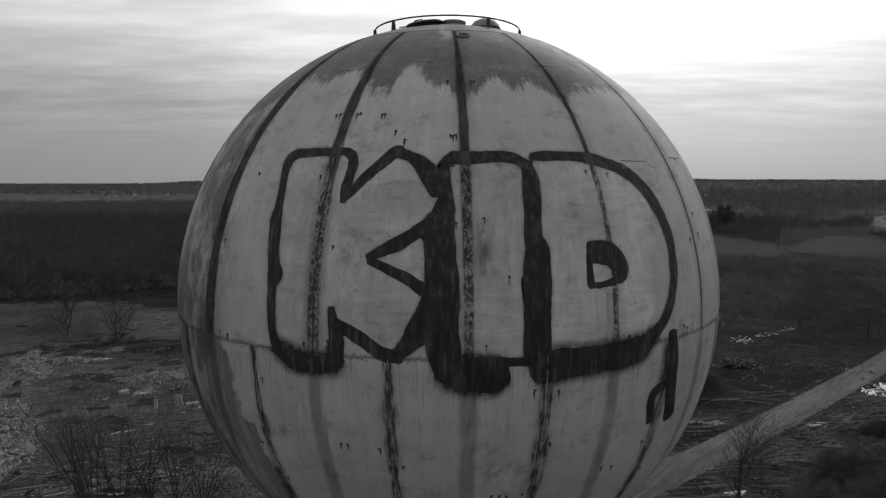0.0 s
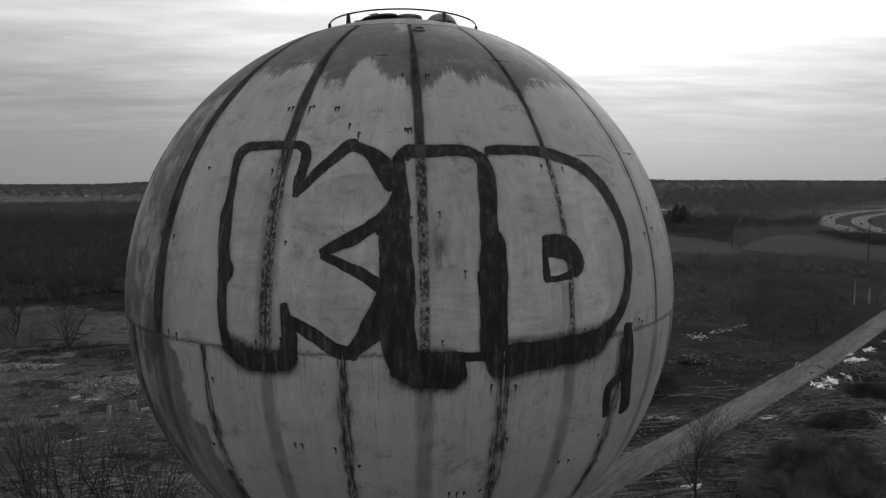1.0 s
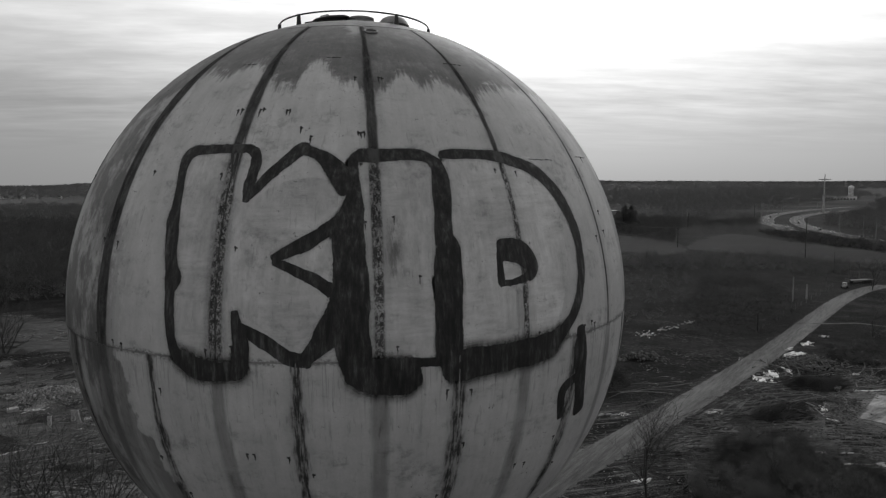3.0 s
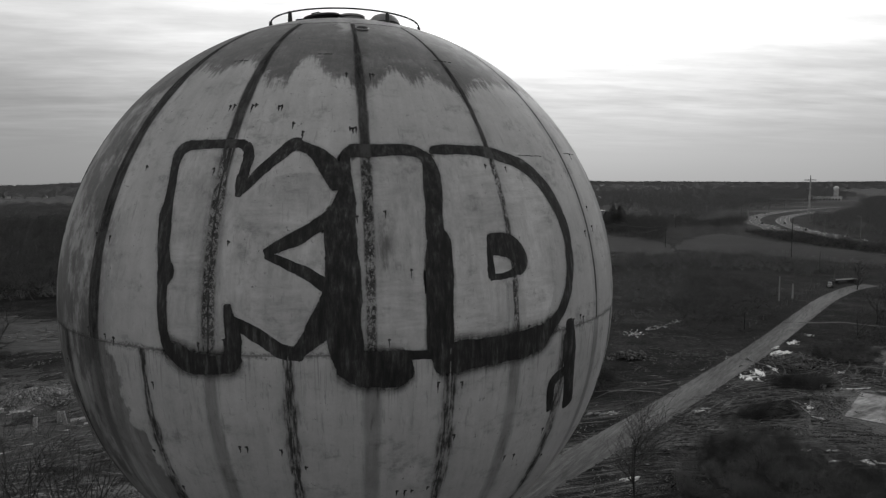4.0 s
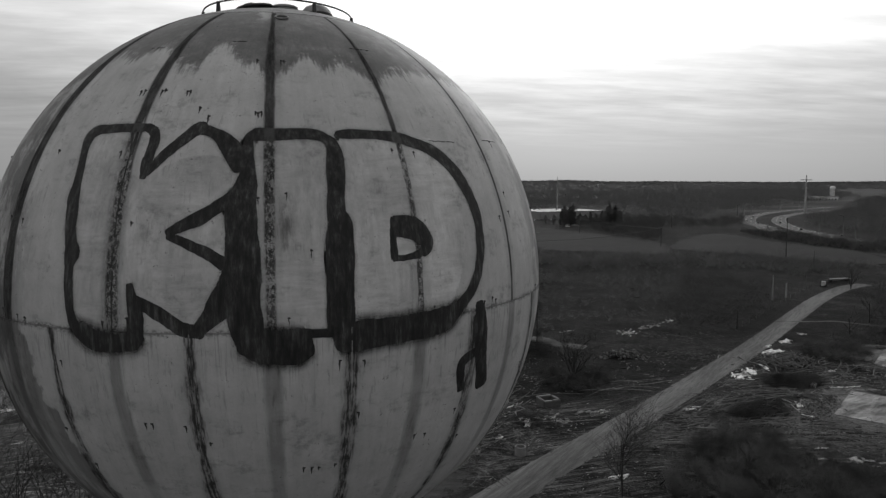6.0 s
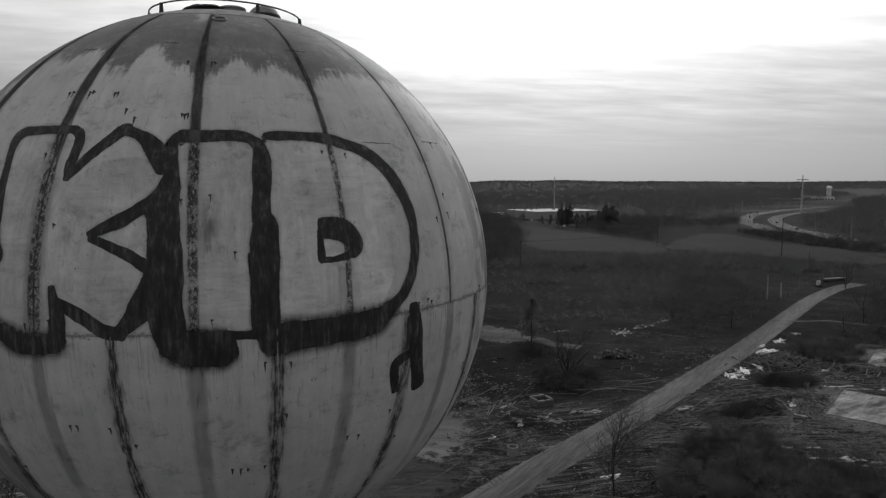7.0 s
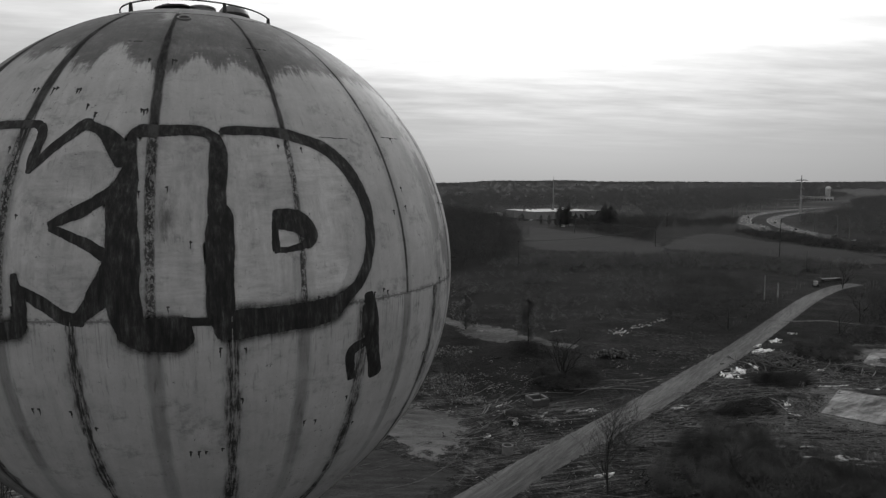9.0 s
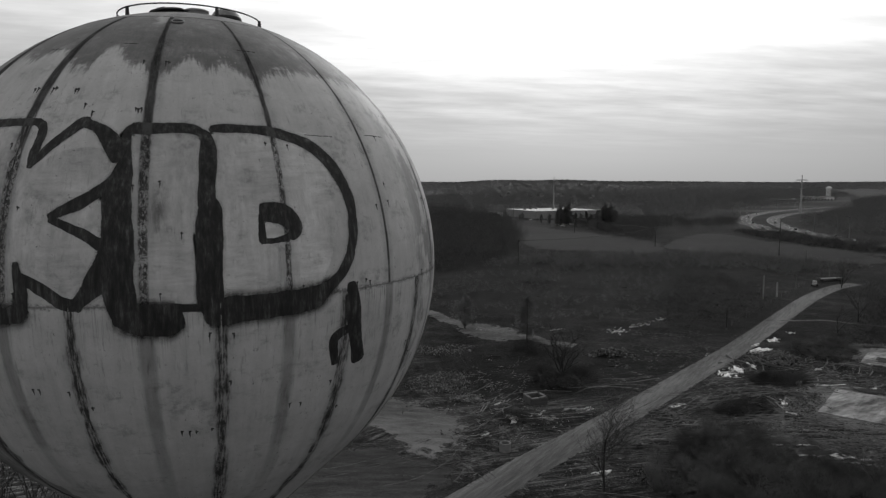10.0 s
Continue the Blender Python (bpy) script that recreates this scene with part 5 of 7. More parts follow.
woods("woods", [(-1000, 1800), (-560, 1880), (-430, 2100), (-1300, 2080), (-1400, 1900)], 60.0, 14, 10, 4.0, 28, HAZY_WOODS, "scattered far trees", slim=0.6)

# shrub belts and brushy spots on the meadow
woods("shrubs", [(-90, 270), (-120, 252), (-140, 238), (-165, 232), (-230, 236), (-232, 246), (-160, 242), (-136, 246), (-118, 260), (-88, 282)], 3.4, 5.0, 150, 0.040, 85, BRUSH, "pale bare brush along the edge of the woods", "shrubs", 0.5, 0.55, 0.02)
woods("shrubs", [(-112, 196), (-98, 186), (-90, 178), (-96, 172), (-108, 178), (-120, 190)], 3.2, 5.5, 170, 0.035, 86, BRUSH, "tall bare brush on the trampled grass", "shrubs", 0.5, 0.5, 0.02)
woods("shrubs", [(112, 362), (144, 358), (171, 346), (206, 348), (231, 334), (229, 308), (207, 278), (175, 292), (133, 295), (109, 306), (102, 330)], 6.0, 4.6, 140, 0.055, 84, BRUSH, "pale bare brush between meadow and field", "shrubs", 0.95, 0.62, 0.02)
woods("shrubs", [(98, 180), (114, 182), (136, 202), (160, 228), (166, 268), (146, 272), (124, 232), (104, 206)], 2.6, 2.2, 70, 0.045, 81, WOODS, "belt of bare brush beside the dirt road", "shrubs", 0.75, 0.8, 0.03)
woods("shrubs", [(40, 190), (80, 185), (110, 205), (150, 275), (140, 300), (60, 296), (30, 240)], 4.0, 2.2, 60, 0.05, 82, BRUSH, "low brush dotting the dark meadow", "shrubs", 1.25, 0.7, 0.03)
woods("shrubs", [(120, 150), (150, 168), (185, 190), (230, 205), (230, 170), (170, 140), (140, 132)], 2.8, 2.0, 60, 0.045, 83, THICKET, "dark brush between dirt road and slab", "shrubs", 0.7, 0.8, 0.03)
woods("shrubs", [(60, 312), (104, 352), (148, 326), (196, 322), (214, 332), (240, 296), (214, 272), (190, 300), (150, 306), (110, 318)], 5.0, 4.6, 120, 0.06, 31, BRUSH, "belt of bare shrubs along the field", "shrubs", 0.35, 0.6, 0.05)
woods("shrubs", [(196, 262), (230, 286), (262, 280), (240, 296), (216, 300), (196, 284)], 3.6, 3.4, 80, 0.09, 32, BRUSH, "belt of bare shrubs behind the gate", "shrubs", 0.2, 0.6, 0.05)
woods("shrubs", [(108, 166), (128, 186), (150, 208), (160, 232), (128, 210), (100, 190), (86, 172)], 4.0, 1.0, 60, 0.05, 34, STRAW, "low brush beside the dirt road", "shrubs", 0.4, 0.9, 0.05)
woods("shrubs", [(306, 356), (303, 410), (312, 470), (330, 520), (352, 500), (348, 440), (338, 376), (440, 330), (420, 312), (330, 336)], 4.2, 4.2, 70, 0.16, 35, THICKET, "dark hedge between field and highway", "hedge", 0.0, 0.6, 0.02)
woods("shrubs", [(130, 150), (150, 168), (176, 200), (196, 218), (240, 222), (250, 190), (190, 150), (150, 140)], 4.4, 4.6, 90, 0.07, 36, WOODS, "bare scrub beside the dirt road", "shrubs", 0.3, 0.5, 0.05)
woods("thicket", [(43, 79), (54, 93), (62, 97.5), (68, 94), (70, 85), (74, 79), (80, 75), (80, 60), (46, 60)], 2.9, 4.0, 1100, 0.020, 37, THICKET, "large dark thicket of bare brushwood", "thicket", 0.25, 0.52, 0.03)
woods("thicket", [(83, 120), (89, 124.5), (97, 124), (96.5, 118.5), (89, 116)], 1.5, 2.2, 360, 0.024, 38, DARK_BRUSH, "dark brushwood below the timber pile", "thicket", 0.0, 0.75, 0.03)
woods("thicket", [(68, 106), (73, 110.5), (80, 109), (78, 105), (72, 103.5)], 1.5, 1.8, 360, 0.024, 39, DARK_BRUSH, "low dark brushwood beside the ruts", "thicket", 0.0, 0.75, 0.03)
woods("thicket", [(104, 136), (112, 146), (124, 150), (128, 142), (116, 133)], 1.8, 1.7, 300, 0.026, 40, THICKET, "dark brushwood near the dirt road", "thicket", 0.0, 0.7, 0.03)
woods("thicket", [(39, 130), (47, 138), (56, 134), (54, 124), (44, 122)], 1.7, 1.5, 300, 0.024, 41, DARK_BRUSH, "low dark brush below the lone tree", "thicket", 0.2, 0.8, 0.03)
woods("thicket", [(28, 107), (29.5, 111), (33, 112), (34.5, 108), (32, 104)], 1.6, 1.2, 260, 0.024, 42, DARK_BRUSH, "low dark brush among the broken concrete", "thicket", 0.2, 0.8, 0.03)
woods("thicket", [(-92, 171), (-86, 178), (-76, 175), (-78, 166), (-86, 163)], 2.2, 1.2, 200, 0.022, 43, DARK_BRUSH, "low brush on a mound", "thicket", 0.1, 0.8, 0.03)
woods("thicket", [(16, 138), (22, 148), (32, 147), (30, 138)], 2.2, 1.4, 200, 0.022, 44, DARK_BRUSH, "low dark brush by the path", "thicket", 0.1, 0.8, 0.03)
woods("thicket", [(43, 152), (45, 159), (51, 160), (53, 154), (48, 150)], 2.0, 2.0, 260, 0.022, 45, DARK_BRUSH, "dark brush at the foot of an evergreen", "thicket", 0.0, 0.8, 0.03)
woods("shrubs", [(76, 262), (80, 274), (92, 272), (90, 260)], 3.4, 4.0, 240, 0.040, 87, BRUSH, "clump of bare shrubs on the dark meadow", "shrubs", 0.0, 0.7, 0.02)
woods("shrubs", [(96, 296), (104, 312), (134, 320), (170, 338), (168, 326), (130, 300)], 5.5, 5.0, 220, 0.045, 88, BRUSH, "rounded bare shrubs along the edge of the meadow", "shrubs", 0.5, 0.6, 0.02)
woods("dead_grass", [(-96, 60), (-20, 60), (-20, 150), (-70, 230), (-150, 226), (-110, 160)], 3.4, 0.5, 9, 0.10, 47, STRAW, "tussocks of dead grass on the clearing", "grass", 0.3, 1.3, 0.02)
woods("dead_grass", [(24, 66), (100, 66), (130, 110), (118, 140), (76, 116), (48, 98)], 2.6, 0.4, 9, 0.08, 48, STRAW, "dead grass between the wheel ruts", "grass", 0.3, 1.4, 0.02)


# ---------------------------------------------------------------- single trees
def grow(bm, rng, p, d, length, r, level, twigs):
    """One limb in bent pieces, with side limbs."""
    pieces = 3 if level > 1 else 2
    q = Vector(p)
    for k in range(pieces):
        bend = Vector((rng.gauss(0, 0.14), rng.gauss(0, 0.14), rng.gauss(0.05, 0.08)))
        d = (d + bend).normalized()
        nxt = q + d * length / pieces
        r2 = r * (0.80 if level > 1 else 0.6)
        (bm if level > 1 else twigs).append((q.copy(), nxt.copy(), r, r2, 6 if level > 2 else 4 if level > 1 else 3))
        if level:
            for _ in range(2 if level > 1 else 1 + (rng.random() < 0.6)):
                a, lean = rng.uniform(0, math.tau), rng.uniform(0.55, 1.25)
                side = (d + Vector((math.cos(a) * lean, math.sin(a) * lean, rng.uniform(0.0, 0.35)))).normalized()
                grow(bm, rng, q.lerp(nxt, rng.uniform(0.3, 1.0)), side, length * rng.uniform(0.5, 0.78), r2 * 0.62, level - 1, twigs)
        q, r = nxt, r2


def bare_tree(at, height, seed, label, stems=1, levels=3, thick=1.0, group="", bark=None):
    rng = random.Random(seed)
    z = float(land(at[0], at[1]))
    tree = thing("bare_tree", (at[0], at[1], z - 0.1), label, "tree", group)
    limbs, twigs = [], []
    for s in range(stems):
        lean = 0.05 if stems == 1 else 0.34
        grow(limbs, rng, Vector((rng.gauss(0, 0.25) * (stems > 1), rng.gauss(0, 0.25) * (stems > 1), 0)), Vector((rng.gauss(0, lean), rng.gauss(0, lean), 1)).normalized(), height * 0.62, 0.017 * height * thick, levels, twigs)
    for name, rods, mat in (("trunk", limbs, bark or BARK), ("crown", twigs, bark or TWIG)):
        bm = bmesh.new()
        for a, b, r0, r1, n in rods:
            rod(bm, a, b, max(r0, 0.014), max(r1, 0.009), n, False)
        part(name, bm, mat, tree)
    return tree


bare_tree((36.6, 79.4), 12.3, 3, "lone bare tree with fine branches beside the dirt road", levels=4, thick=0.75)
bare_tree((48.6, 132.3), 8.6, 5, "bare spreading tree standing in low dark brush", stems=5, levels=3, thick=0.95, bark=BARK)
bare_tree((-84.5, 172), 13.0, 8, "bare tree with several slender stems on the clearing", stems=4, levels=3, thick=0.7)
bare_tree((-100, 176), 13.0, 9, "bare spreading tree at the edge of the woods", levels=4)
bare_tree((193, 229), 9.0, 12, "bare tree at the bend of the dirt road", levels=4, thick=1.3)
bare_tree((152, 172), 10.0, 13, "bare tree in the scrub by the dirt road", levels=3)
bare_tree((166, 178), 9.0, 14, "bare tree in the scrub by the dirt road", levels=3)
bare_tree((134, 158), 7.0, 15, "slim bare tree in the scrub", levels=3)
for k, (x, y, h) in enumerate(((-40, 80, 19), (-46.5, 83, 15), (-34, 82, 17), (-43, 79, 20), (-37, 82, 16), (-30, 80, 16))):
    bare_tree((x, y), h, 16 + k, "bare many-stemmed tree with long thin branches below the tower", stems=11, levels=2, thick=0.22, group="bare trees below the tower")
bare_tree((73, 76), 5.5, 20, "pale bare sapling at the edge of the thicket", stems=3, levels=2, thick=0.9, bark=plain("pale_peeled_bark", 0.24, 0.9, 0, 0.3, 2.0))
bare_tree((56, 82), 5.0, 24, "bare sapling rising from the thicket", stems=4, levels=2, thick=0.5)
bare_tree((100, 186), 4.0, 27, "pale bare shrub on the meadow", stems=4, levels=2, thick=0.6)


def conifer(at, height, seed, label, width=0.22, group=""):
    """An evergreen: trunk and ragged drooping tiers of needled boughs."""
    rng = random.Random(seed)
    tree = thing("conifer", (at[0], at[1], float(land(at[0], at[1])) - 0.1), label, "tree", group)
    bm = bmesh.new()
    rod(bm, (0, 0, 0), (0, 0, height * 0.97), 0.016 * height, 0.02, 7)
    part("trunk", bm, BARK, tree)
    verts, faces = [], []
    boughs = int(26 + height * 3)
    for k in range(boughs):
        # a bough leaves the trunk and carries a tuft of small needled sprays
        u = (k + rng.random()) / boughs
        out = height * width * min(1.0, 2.6 * (1 - u)) ** 0.75 * (0.62 + 0.38 * (1 - u)) * min(1, 0.45 + 2.8 * u) * rng.uniform(0.35, 1.2) + 0.06
        a0 = rng.uniform(0, math.tau)
        z0 = height * (0.10 + 0.89 * u)
        for j in range(30):
            s = rng.uniform(0.12, 1.0) ** 0.7
            a = a0 + rng.gauss(0, 0.42)
            px, py = math.cos(a) * out * s, math.sin(a) * out * s
            pz = z0 + out * s * rng.uniform(-0.12, 0.30) + rng.gauss(0, 0.018) * height
            l = 0.028 * height * rng.uniform(0.6, 1.4)
            d = Vector((math.cos(a) + rng.gauss(0, 0.6), math.sin(a) + rng.gauss(0, 0.6), rng.gauss(0.15, 0.6))).normalized() * l
            e = d.cross(Vector((rng.gauss(0, 1), rng.gauss(0, 1), rng.gauss(0, 1)))).normalized() * l * 0.45
            f = len(verts)
            p = Vector((px, py, min(pz, height)))
            verts += [p - d, p + e, p + d, p - e]
            faces += [(f, f + 1, f + 2, f + 3)]
    part("crown", from_arrays("crown", verts, faces, NEEDLES), None, tree)
    return tree


conifer((49.8, 163.5), 11.5, 1, "dark evergreen beside the gravel path", 0.38)
conifer((36.8, 181), 10.0, 2, "dark ragged evergreen beside the gravel path", 0.44)
pine = [(204, 657, 7), (207, 640, 8), (208, 619, 11), (212, 622, 15), (215, 616, 13), (219, 618, 16), (224, 612, 10), (228, 610, 9), (232, 606, 11), (236, 604, 9), (241, 600, 12), (236, 574, 15), (239, 578, 17), (242, 572, 16), (245, 580, 14), (233, 580, 12), (248, 575, 13), (210, 614, 13), (217, 622, 14), (190, 690, 6), (196, 700, 7)]
for k, (x, y, h) in enumerate(pine):
    conifer((x, y), h * 1.3, 30 + k, "dark evergreen screening the warehouse", 0.33, "evergreens before the warehouse")
for k, (x, y, h) in enumerate([(156, 346, 4.0), (158.5, 340, 4.6), (170, 337, 4.4), (106, 300, 2.6), (202, 296, 3.0)]):
    conifer((x, y), h, 60 + k, "small dark evergreen among the shrubs", 0.25, "small evergreens")

# ---------------------------------------------------------------- the site: slabs, rubble, snow, timber
def on_land(x, y, dz=0.0):
    return (x, y, float(land(x, y)) + dz)


for (sx, sy), length, width, turn in SLABS:
    slab = thing("concrete_slab", pose(sx, sy, float(land(sx, sy)), 0, 0, turn), "cracked pale concrete floor slab of a demolished building", "slab", "concrete slabs")
    rng = random.Random(int(sx))
    nx, ny = 4, 3
    for i in range(nx):
        for j in range(ny):
            bm = bmesh.new()
            w, d = length / nx - 0.004, width / ny - 0.004
            box(bm, 0, 0, -0.3, w, d, 0.46 + rng.uniform(0, 0.015), bevel=0.01)
            for v in bm.verts:
                v.co.x += rng.uniform(-0.02, 0.02)
                v.co.y += rng.uniform(-0.02, 0.02)
            part("slab_panel", bm, SLAB, slab, at=pose(-length / 2 + (i + 0.5) * length / nx, -width / 2 + (j + 0.5) * width / ny, 0, rng.gauss(0, 0.15), rng.gauss(0, 0.15), rng.gauss(0, 0.2)))


# mud washed over the rims of the slabs
WASH = gravel("mud_washed_over_concrete", 0.016, 0.035, 0.07, 0.8, frayed=1.3)
for k, (x, y, rx, ry) in enumerate(((89, 111, 4, 3), (104, 112, 4, 3), (99, 95.0, 5, 1.6), (125, 131, 4, 3), (122, 141, 4, 3), (133, 144, 4, 2.5))):
    sheet("mud_patch", [(x + rx * math.cos(a) * (1 + 0.3 * math.sin(3 * a + k)), y + ry * math.sin(a) * (1 + 0.3 * math.cos(2 * a + k))) for a in [j * math.tau / 9 for j in range(9)]], 0.27, WASH, "dark mud washed over broken concrete", "mud", 0.05, k)


def chunk_cloud(centre, spread, count, size, seed, heap=0.0, flat=1.0, turn=0.0):
    """Many small broken pieces, on the ground or heaped into a mound."""
    rng = np.random.RandomState(seed)
    cube = np.array([(x, y, z) for x in (-1, 1) for y in (-1, 1) for z in (-1, 1)], float)
    face = np.array([(0, 1, 3, 2), (4, 6, 7, 5), (0, 4, 5, 1), (2, 3, 7, 6), (0, 2, 6, 4), (1, 5, 7, 3)])
    a = rng.uniform(0, math.tau, count)
    r = np.sqrt(rng.uniform(0, 1, count)) * (1 + 0.28 * np.sin(3 * a + seed) + 0.2 * np.sin(7 * a + 2 * seed) + rng.normal(0, 0.10, count))
    lx, ly = r * np.cos(a) * spread[0], r * np.sin(a) * spread[1]
    c, s = math.cos(radians(turn)), math.sin(radians(turn))
    x, y = centre[0] + lx * c - ly * s, centre[1] + lx * s + ly * c
    hump = heap * np.clip(1 - np.clip(r, 0, 1.5) ** 1.6, 0, 1) * (1 + 0.35 * waves(x, y, seed, 4.0))
    z = land(x, y) + hump
    q = rng.normal(size=(count, 4))
    q /= np.linalg.norm(q, axis=1)[:, None]
    w_, x_, y_, z_ = q.T
    rot = np.stack([1 - 2 * (y_ * y_ + z_ * z_), 2 * (x_ * y_ - z_ * w_), 2 * (x_ * z_ + y_ * w_), 2 * (x_ * y_ + z_ * w_), 1 - 2 * (x_ * x_ + z_ * z_), 2 * (y_ * z_ - x_ * w_), 2 * (x_ * z_ - y_ * w_), 2 * (y_ * z_ + x_ * w_), 1 - 2 * (x_ * x_ + y_ * y_)], -1).reshape(-1, 3, 3)
    dims = size * rng.lognormal(0, 0.45, (count, 1)) * rng.uniform(0.4, 1.0, (count, 3))
    v = cube[None] * dims[:, None] * rng.uniform(0.7, 1.0, (count, 8, 1))
    v = np.einsum("nij,nkj->nki", rot, v)
    v[:, :, 2] *= flat
    v += np.stack([x, y, z + 0.3 * size], -1)[:, None]
    f = (np.arange(count)[:, None, None] * 8 + face[None]).reshape(-1, 4)
    return v.reshape(-1, 3), f


def mound(parent_name, centre, spread, high, turn, seed, label):
    """The body of a heap under its loose stones."""
    n, rings = 40, 9
    verts, faces = [], []
    c, s = math.cos(radians(turn)), math.sin(radians(turn))
    for j in range(rings):
        u = 1 - j / rings
        for k in range(n):
            a = k * math.tau / n
            r = u * 0.92 * (1 + 0.28 * math.sin(3 * a + seed) + 0.2 * math.sin(7 * a + 2 * seed))
            lx, ly = r * math.cos(a) * spread[0], r * math.sin(a) * spread[1]
            x, y = centre[0] + lx * c - ly * s, centre[1] + lx * s + ly * c
            verts.append((x, y, float(land(x, y)) - 0.1 + high * max(0, 1 - u ** 1.6) * (1 + 0.35 * float(waves(x, y, seed, 4.0)))))
        if j:
            f = (j - 1) * n
            faces += [(f + k, f + (k + 1) % n, f + n + (k + 1) % n, f + n + k) for k in range(n)]
    faces.append(tuple((rings - 1) * n + k for k in range(n)))
    tagged(new(parent_name, from_arrays(parent_name, verts, faces, HEAP_SOIL, True)), label, "heap", kind="stuff")


HEAP_SOIL = gravel("crushed_stone", 0.09, 0.18, 0.30, 2.6, depth=0.2)
mound("stone_mound", (-91.5, 144), (15.5, 4.6), 1.7, 115, 1, "long mound of crushed stone on the clearing")
mound("stone_mound", (-86, 151), (4.5, 3), 0.6, 20, 2, "mound of crushed stone on the clearing")
mound("stone_mound", (-73, 108), (5.5, 15), 1.3, 33, 4, "mound of broken concrete and soil")
mound("stone_mound", (-65, 95), (3.5, 5), 1.0, 20, 5, "mound of broken concrete and soil")
mound("stone_mound", (-59.8, 135.5), (6.0, 6.8), 1.2, 10, 6, "low mound of crushed stone")


def heap(name, label, category, jobs, material):
    vs, fs, n = [], [], 0
    for job in jobs:
        v, f = chunk_cloud(**job)
        vs.append(v)
        fs.append(f + n)
        n += len(v)
    return tagged(new(name, quad_mesh(name, np.concatenate(vs), np.concatenate(fs), material)), label, category, kind="stuff")


heap("gravel_heap", "long pale heap of crushed stone on the clearing", "gravel", [dict(centre=(-91.5, 144), spread=(15.5, 4.6), count=8200, size=0.095, seed=1, heap=1.7, turn=115), dict(centre=(-86, 151), spread=(4.5, 3), count=1000, size=0.11, seed=2, heap=0.6, turn=20), dict(centre=(-82, 151), spread=(6, 4), count=300, size=0.126, seed=3, heap=0.2)], CHIPS)
heap("rubble_heap", "heap of broken pale concrete rubble", "rubble", [dict(centre=(-73, 108), spread=(5.5, 15), count=6800, size=0.105, seed=4, heap=1.3, turn=33), dict(centre=(-65, 95), spread=(3.5, 5), count=1800, size=0.15, seed=5, heap=1.0, turn=20)], CHIPS)
heap("gravel_heap", "low pale heap of crushed stone", "gravel", [dict(centre=(-59.8, 135.5), spread=(6.0, 6.8), count=3400, size=0.088, seed=6, heap=1.2, turn=10), dict(centre=(-51, 140), spread=(4, 5), count=1000, size=0.10, seed=7, heap=0.8)], CHIPS)
heap("rubble_heap", "scattered rubble below the tower", "rubble", [dict(centre=(-29, 86), spread=(8, 6), count=2850, size=0.076, seed=8, heap=0.3), dict(centre=(-15, 88), spread=(9, 6), count=1520, size=0.066, seed=9, heap=0.2)], RUBBLE)
heap("rubble_heap", "scattered rubble and litter along the path", "rubble", [dict(centre=(23.5, 131), spread=(6, 8), count=1700, size=0.095, seed=10, heap=0.25, turn=-20), dict(centre=(26, 119), spread=(3.4, 3.0), count=700, size=0.115, seed=11, heap=0.5), dict(centre=(27, 157), spread=(8, 5), count=722, size=0.106, seed=12)], RUBBLE)
heap("rubble_heap", "stony border round the broken slab", "rubble", [dict(centre=(87, 108), spread=(3, 9), count=1520, size=0.091, seed=13, heap=0.25, turn=-42), dict(centre=(100, 92), spread=(14, 3), count=1330, size=0.078, seed=14, heap=0.2, turn=-25), dict(centre=(74, 97), spread=(12, 2.5), count=665, size=0.076, seed=15, turn=-15), dict(centre=(122, 140), spread=(3, 8), count=760, size=0.091, seed=16, turn=-42)], RUBBLE)
heap("rubble_heap", "dark heap of charred rubble", "rubble", [dict(centre=(66, 147.5), spread=(5, 3), count=700, size=0.17, seed=17, heap=1.2)], stone_bits("charred_rubble", 0.010, 0.17))
heap("rubble_heap", "scattered stones in the mud", "rubble", [dict(centre=(62, 104), spread=(24, 14), count=900, size=0.048, seed=18), dict(centre=(-55, 100), spread=(26, 20), count=1400, size=0.06, seed=19), dict(centre=(24, 100), spread=(8, 9), count=500, size=0.048, seed=20), dict(centre=(100, 120), spread=(22, 16), count=1710, size=0.060, seed=21), dict(centre=(40, 84), spread=(8, 4), count=494, size=0.051, seed=22)], RUBBLE)


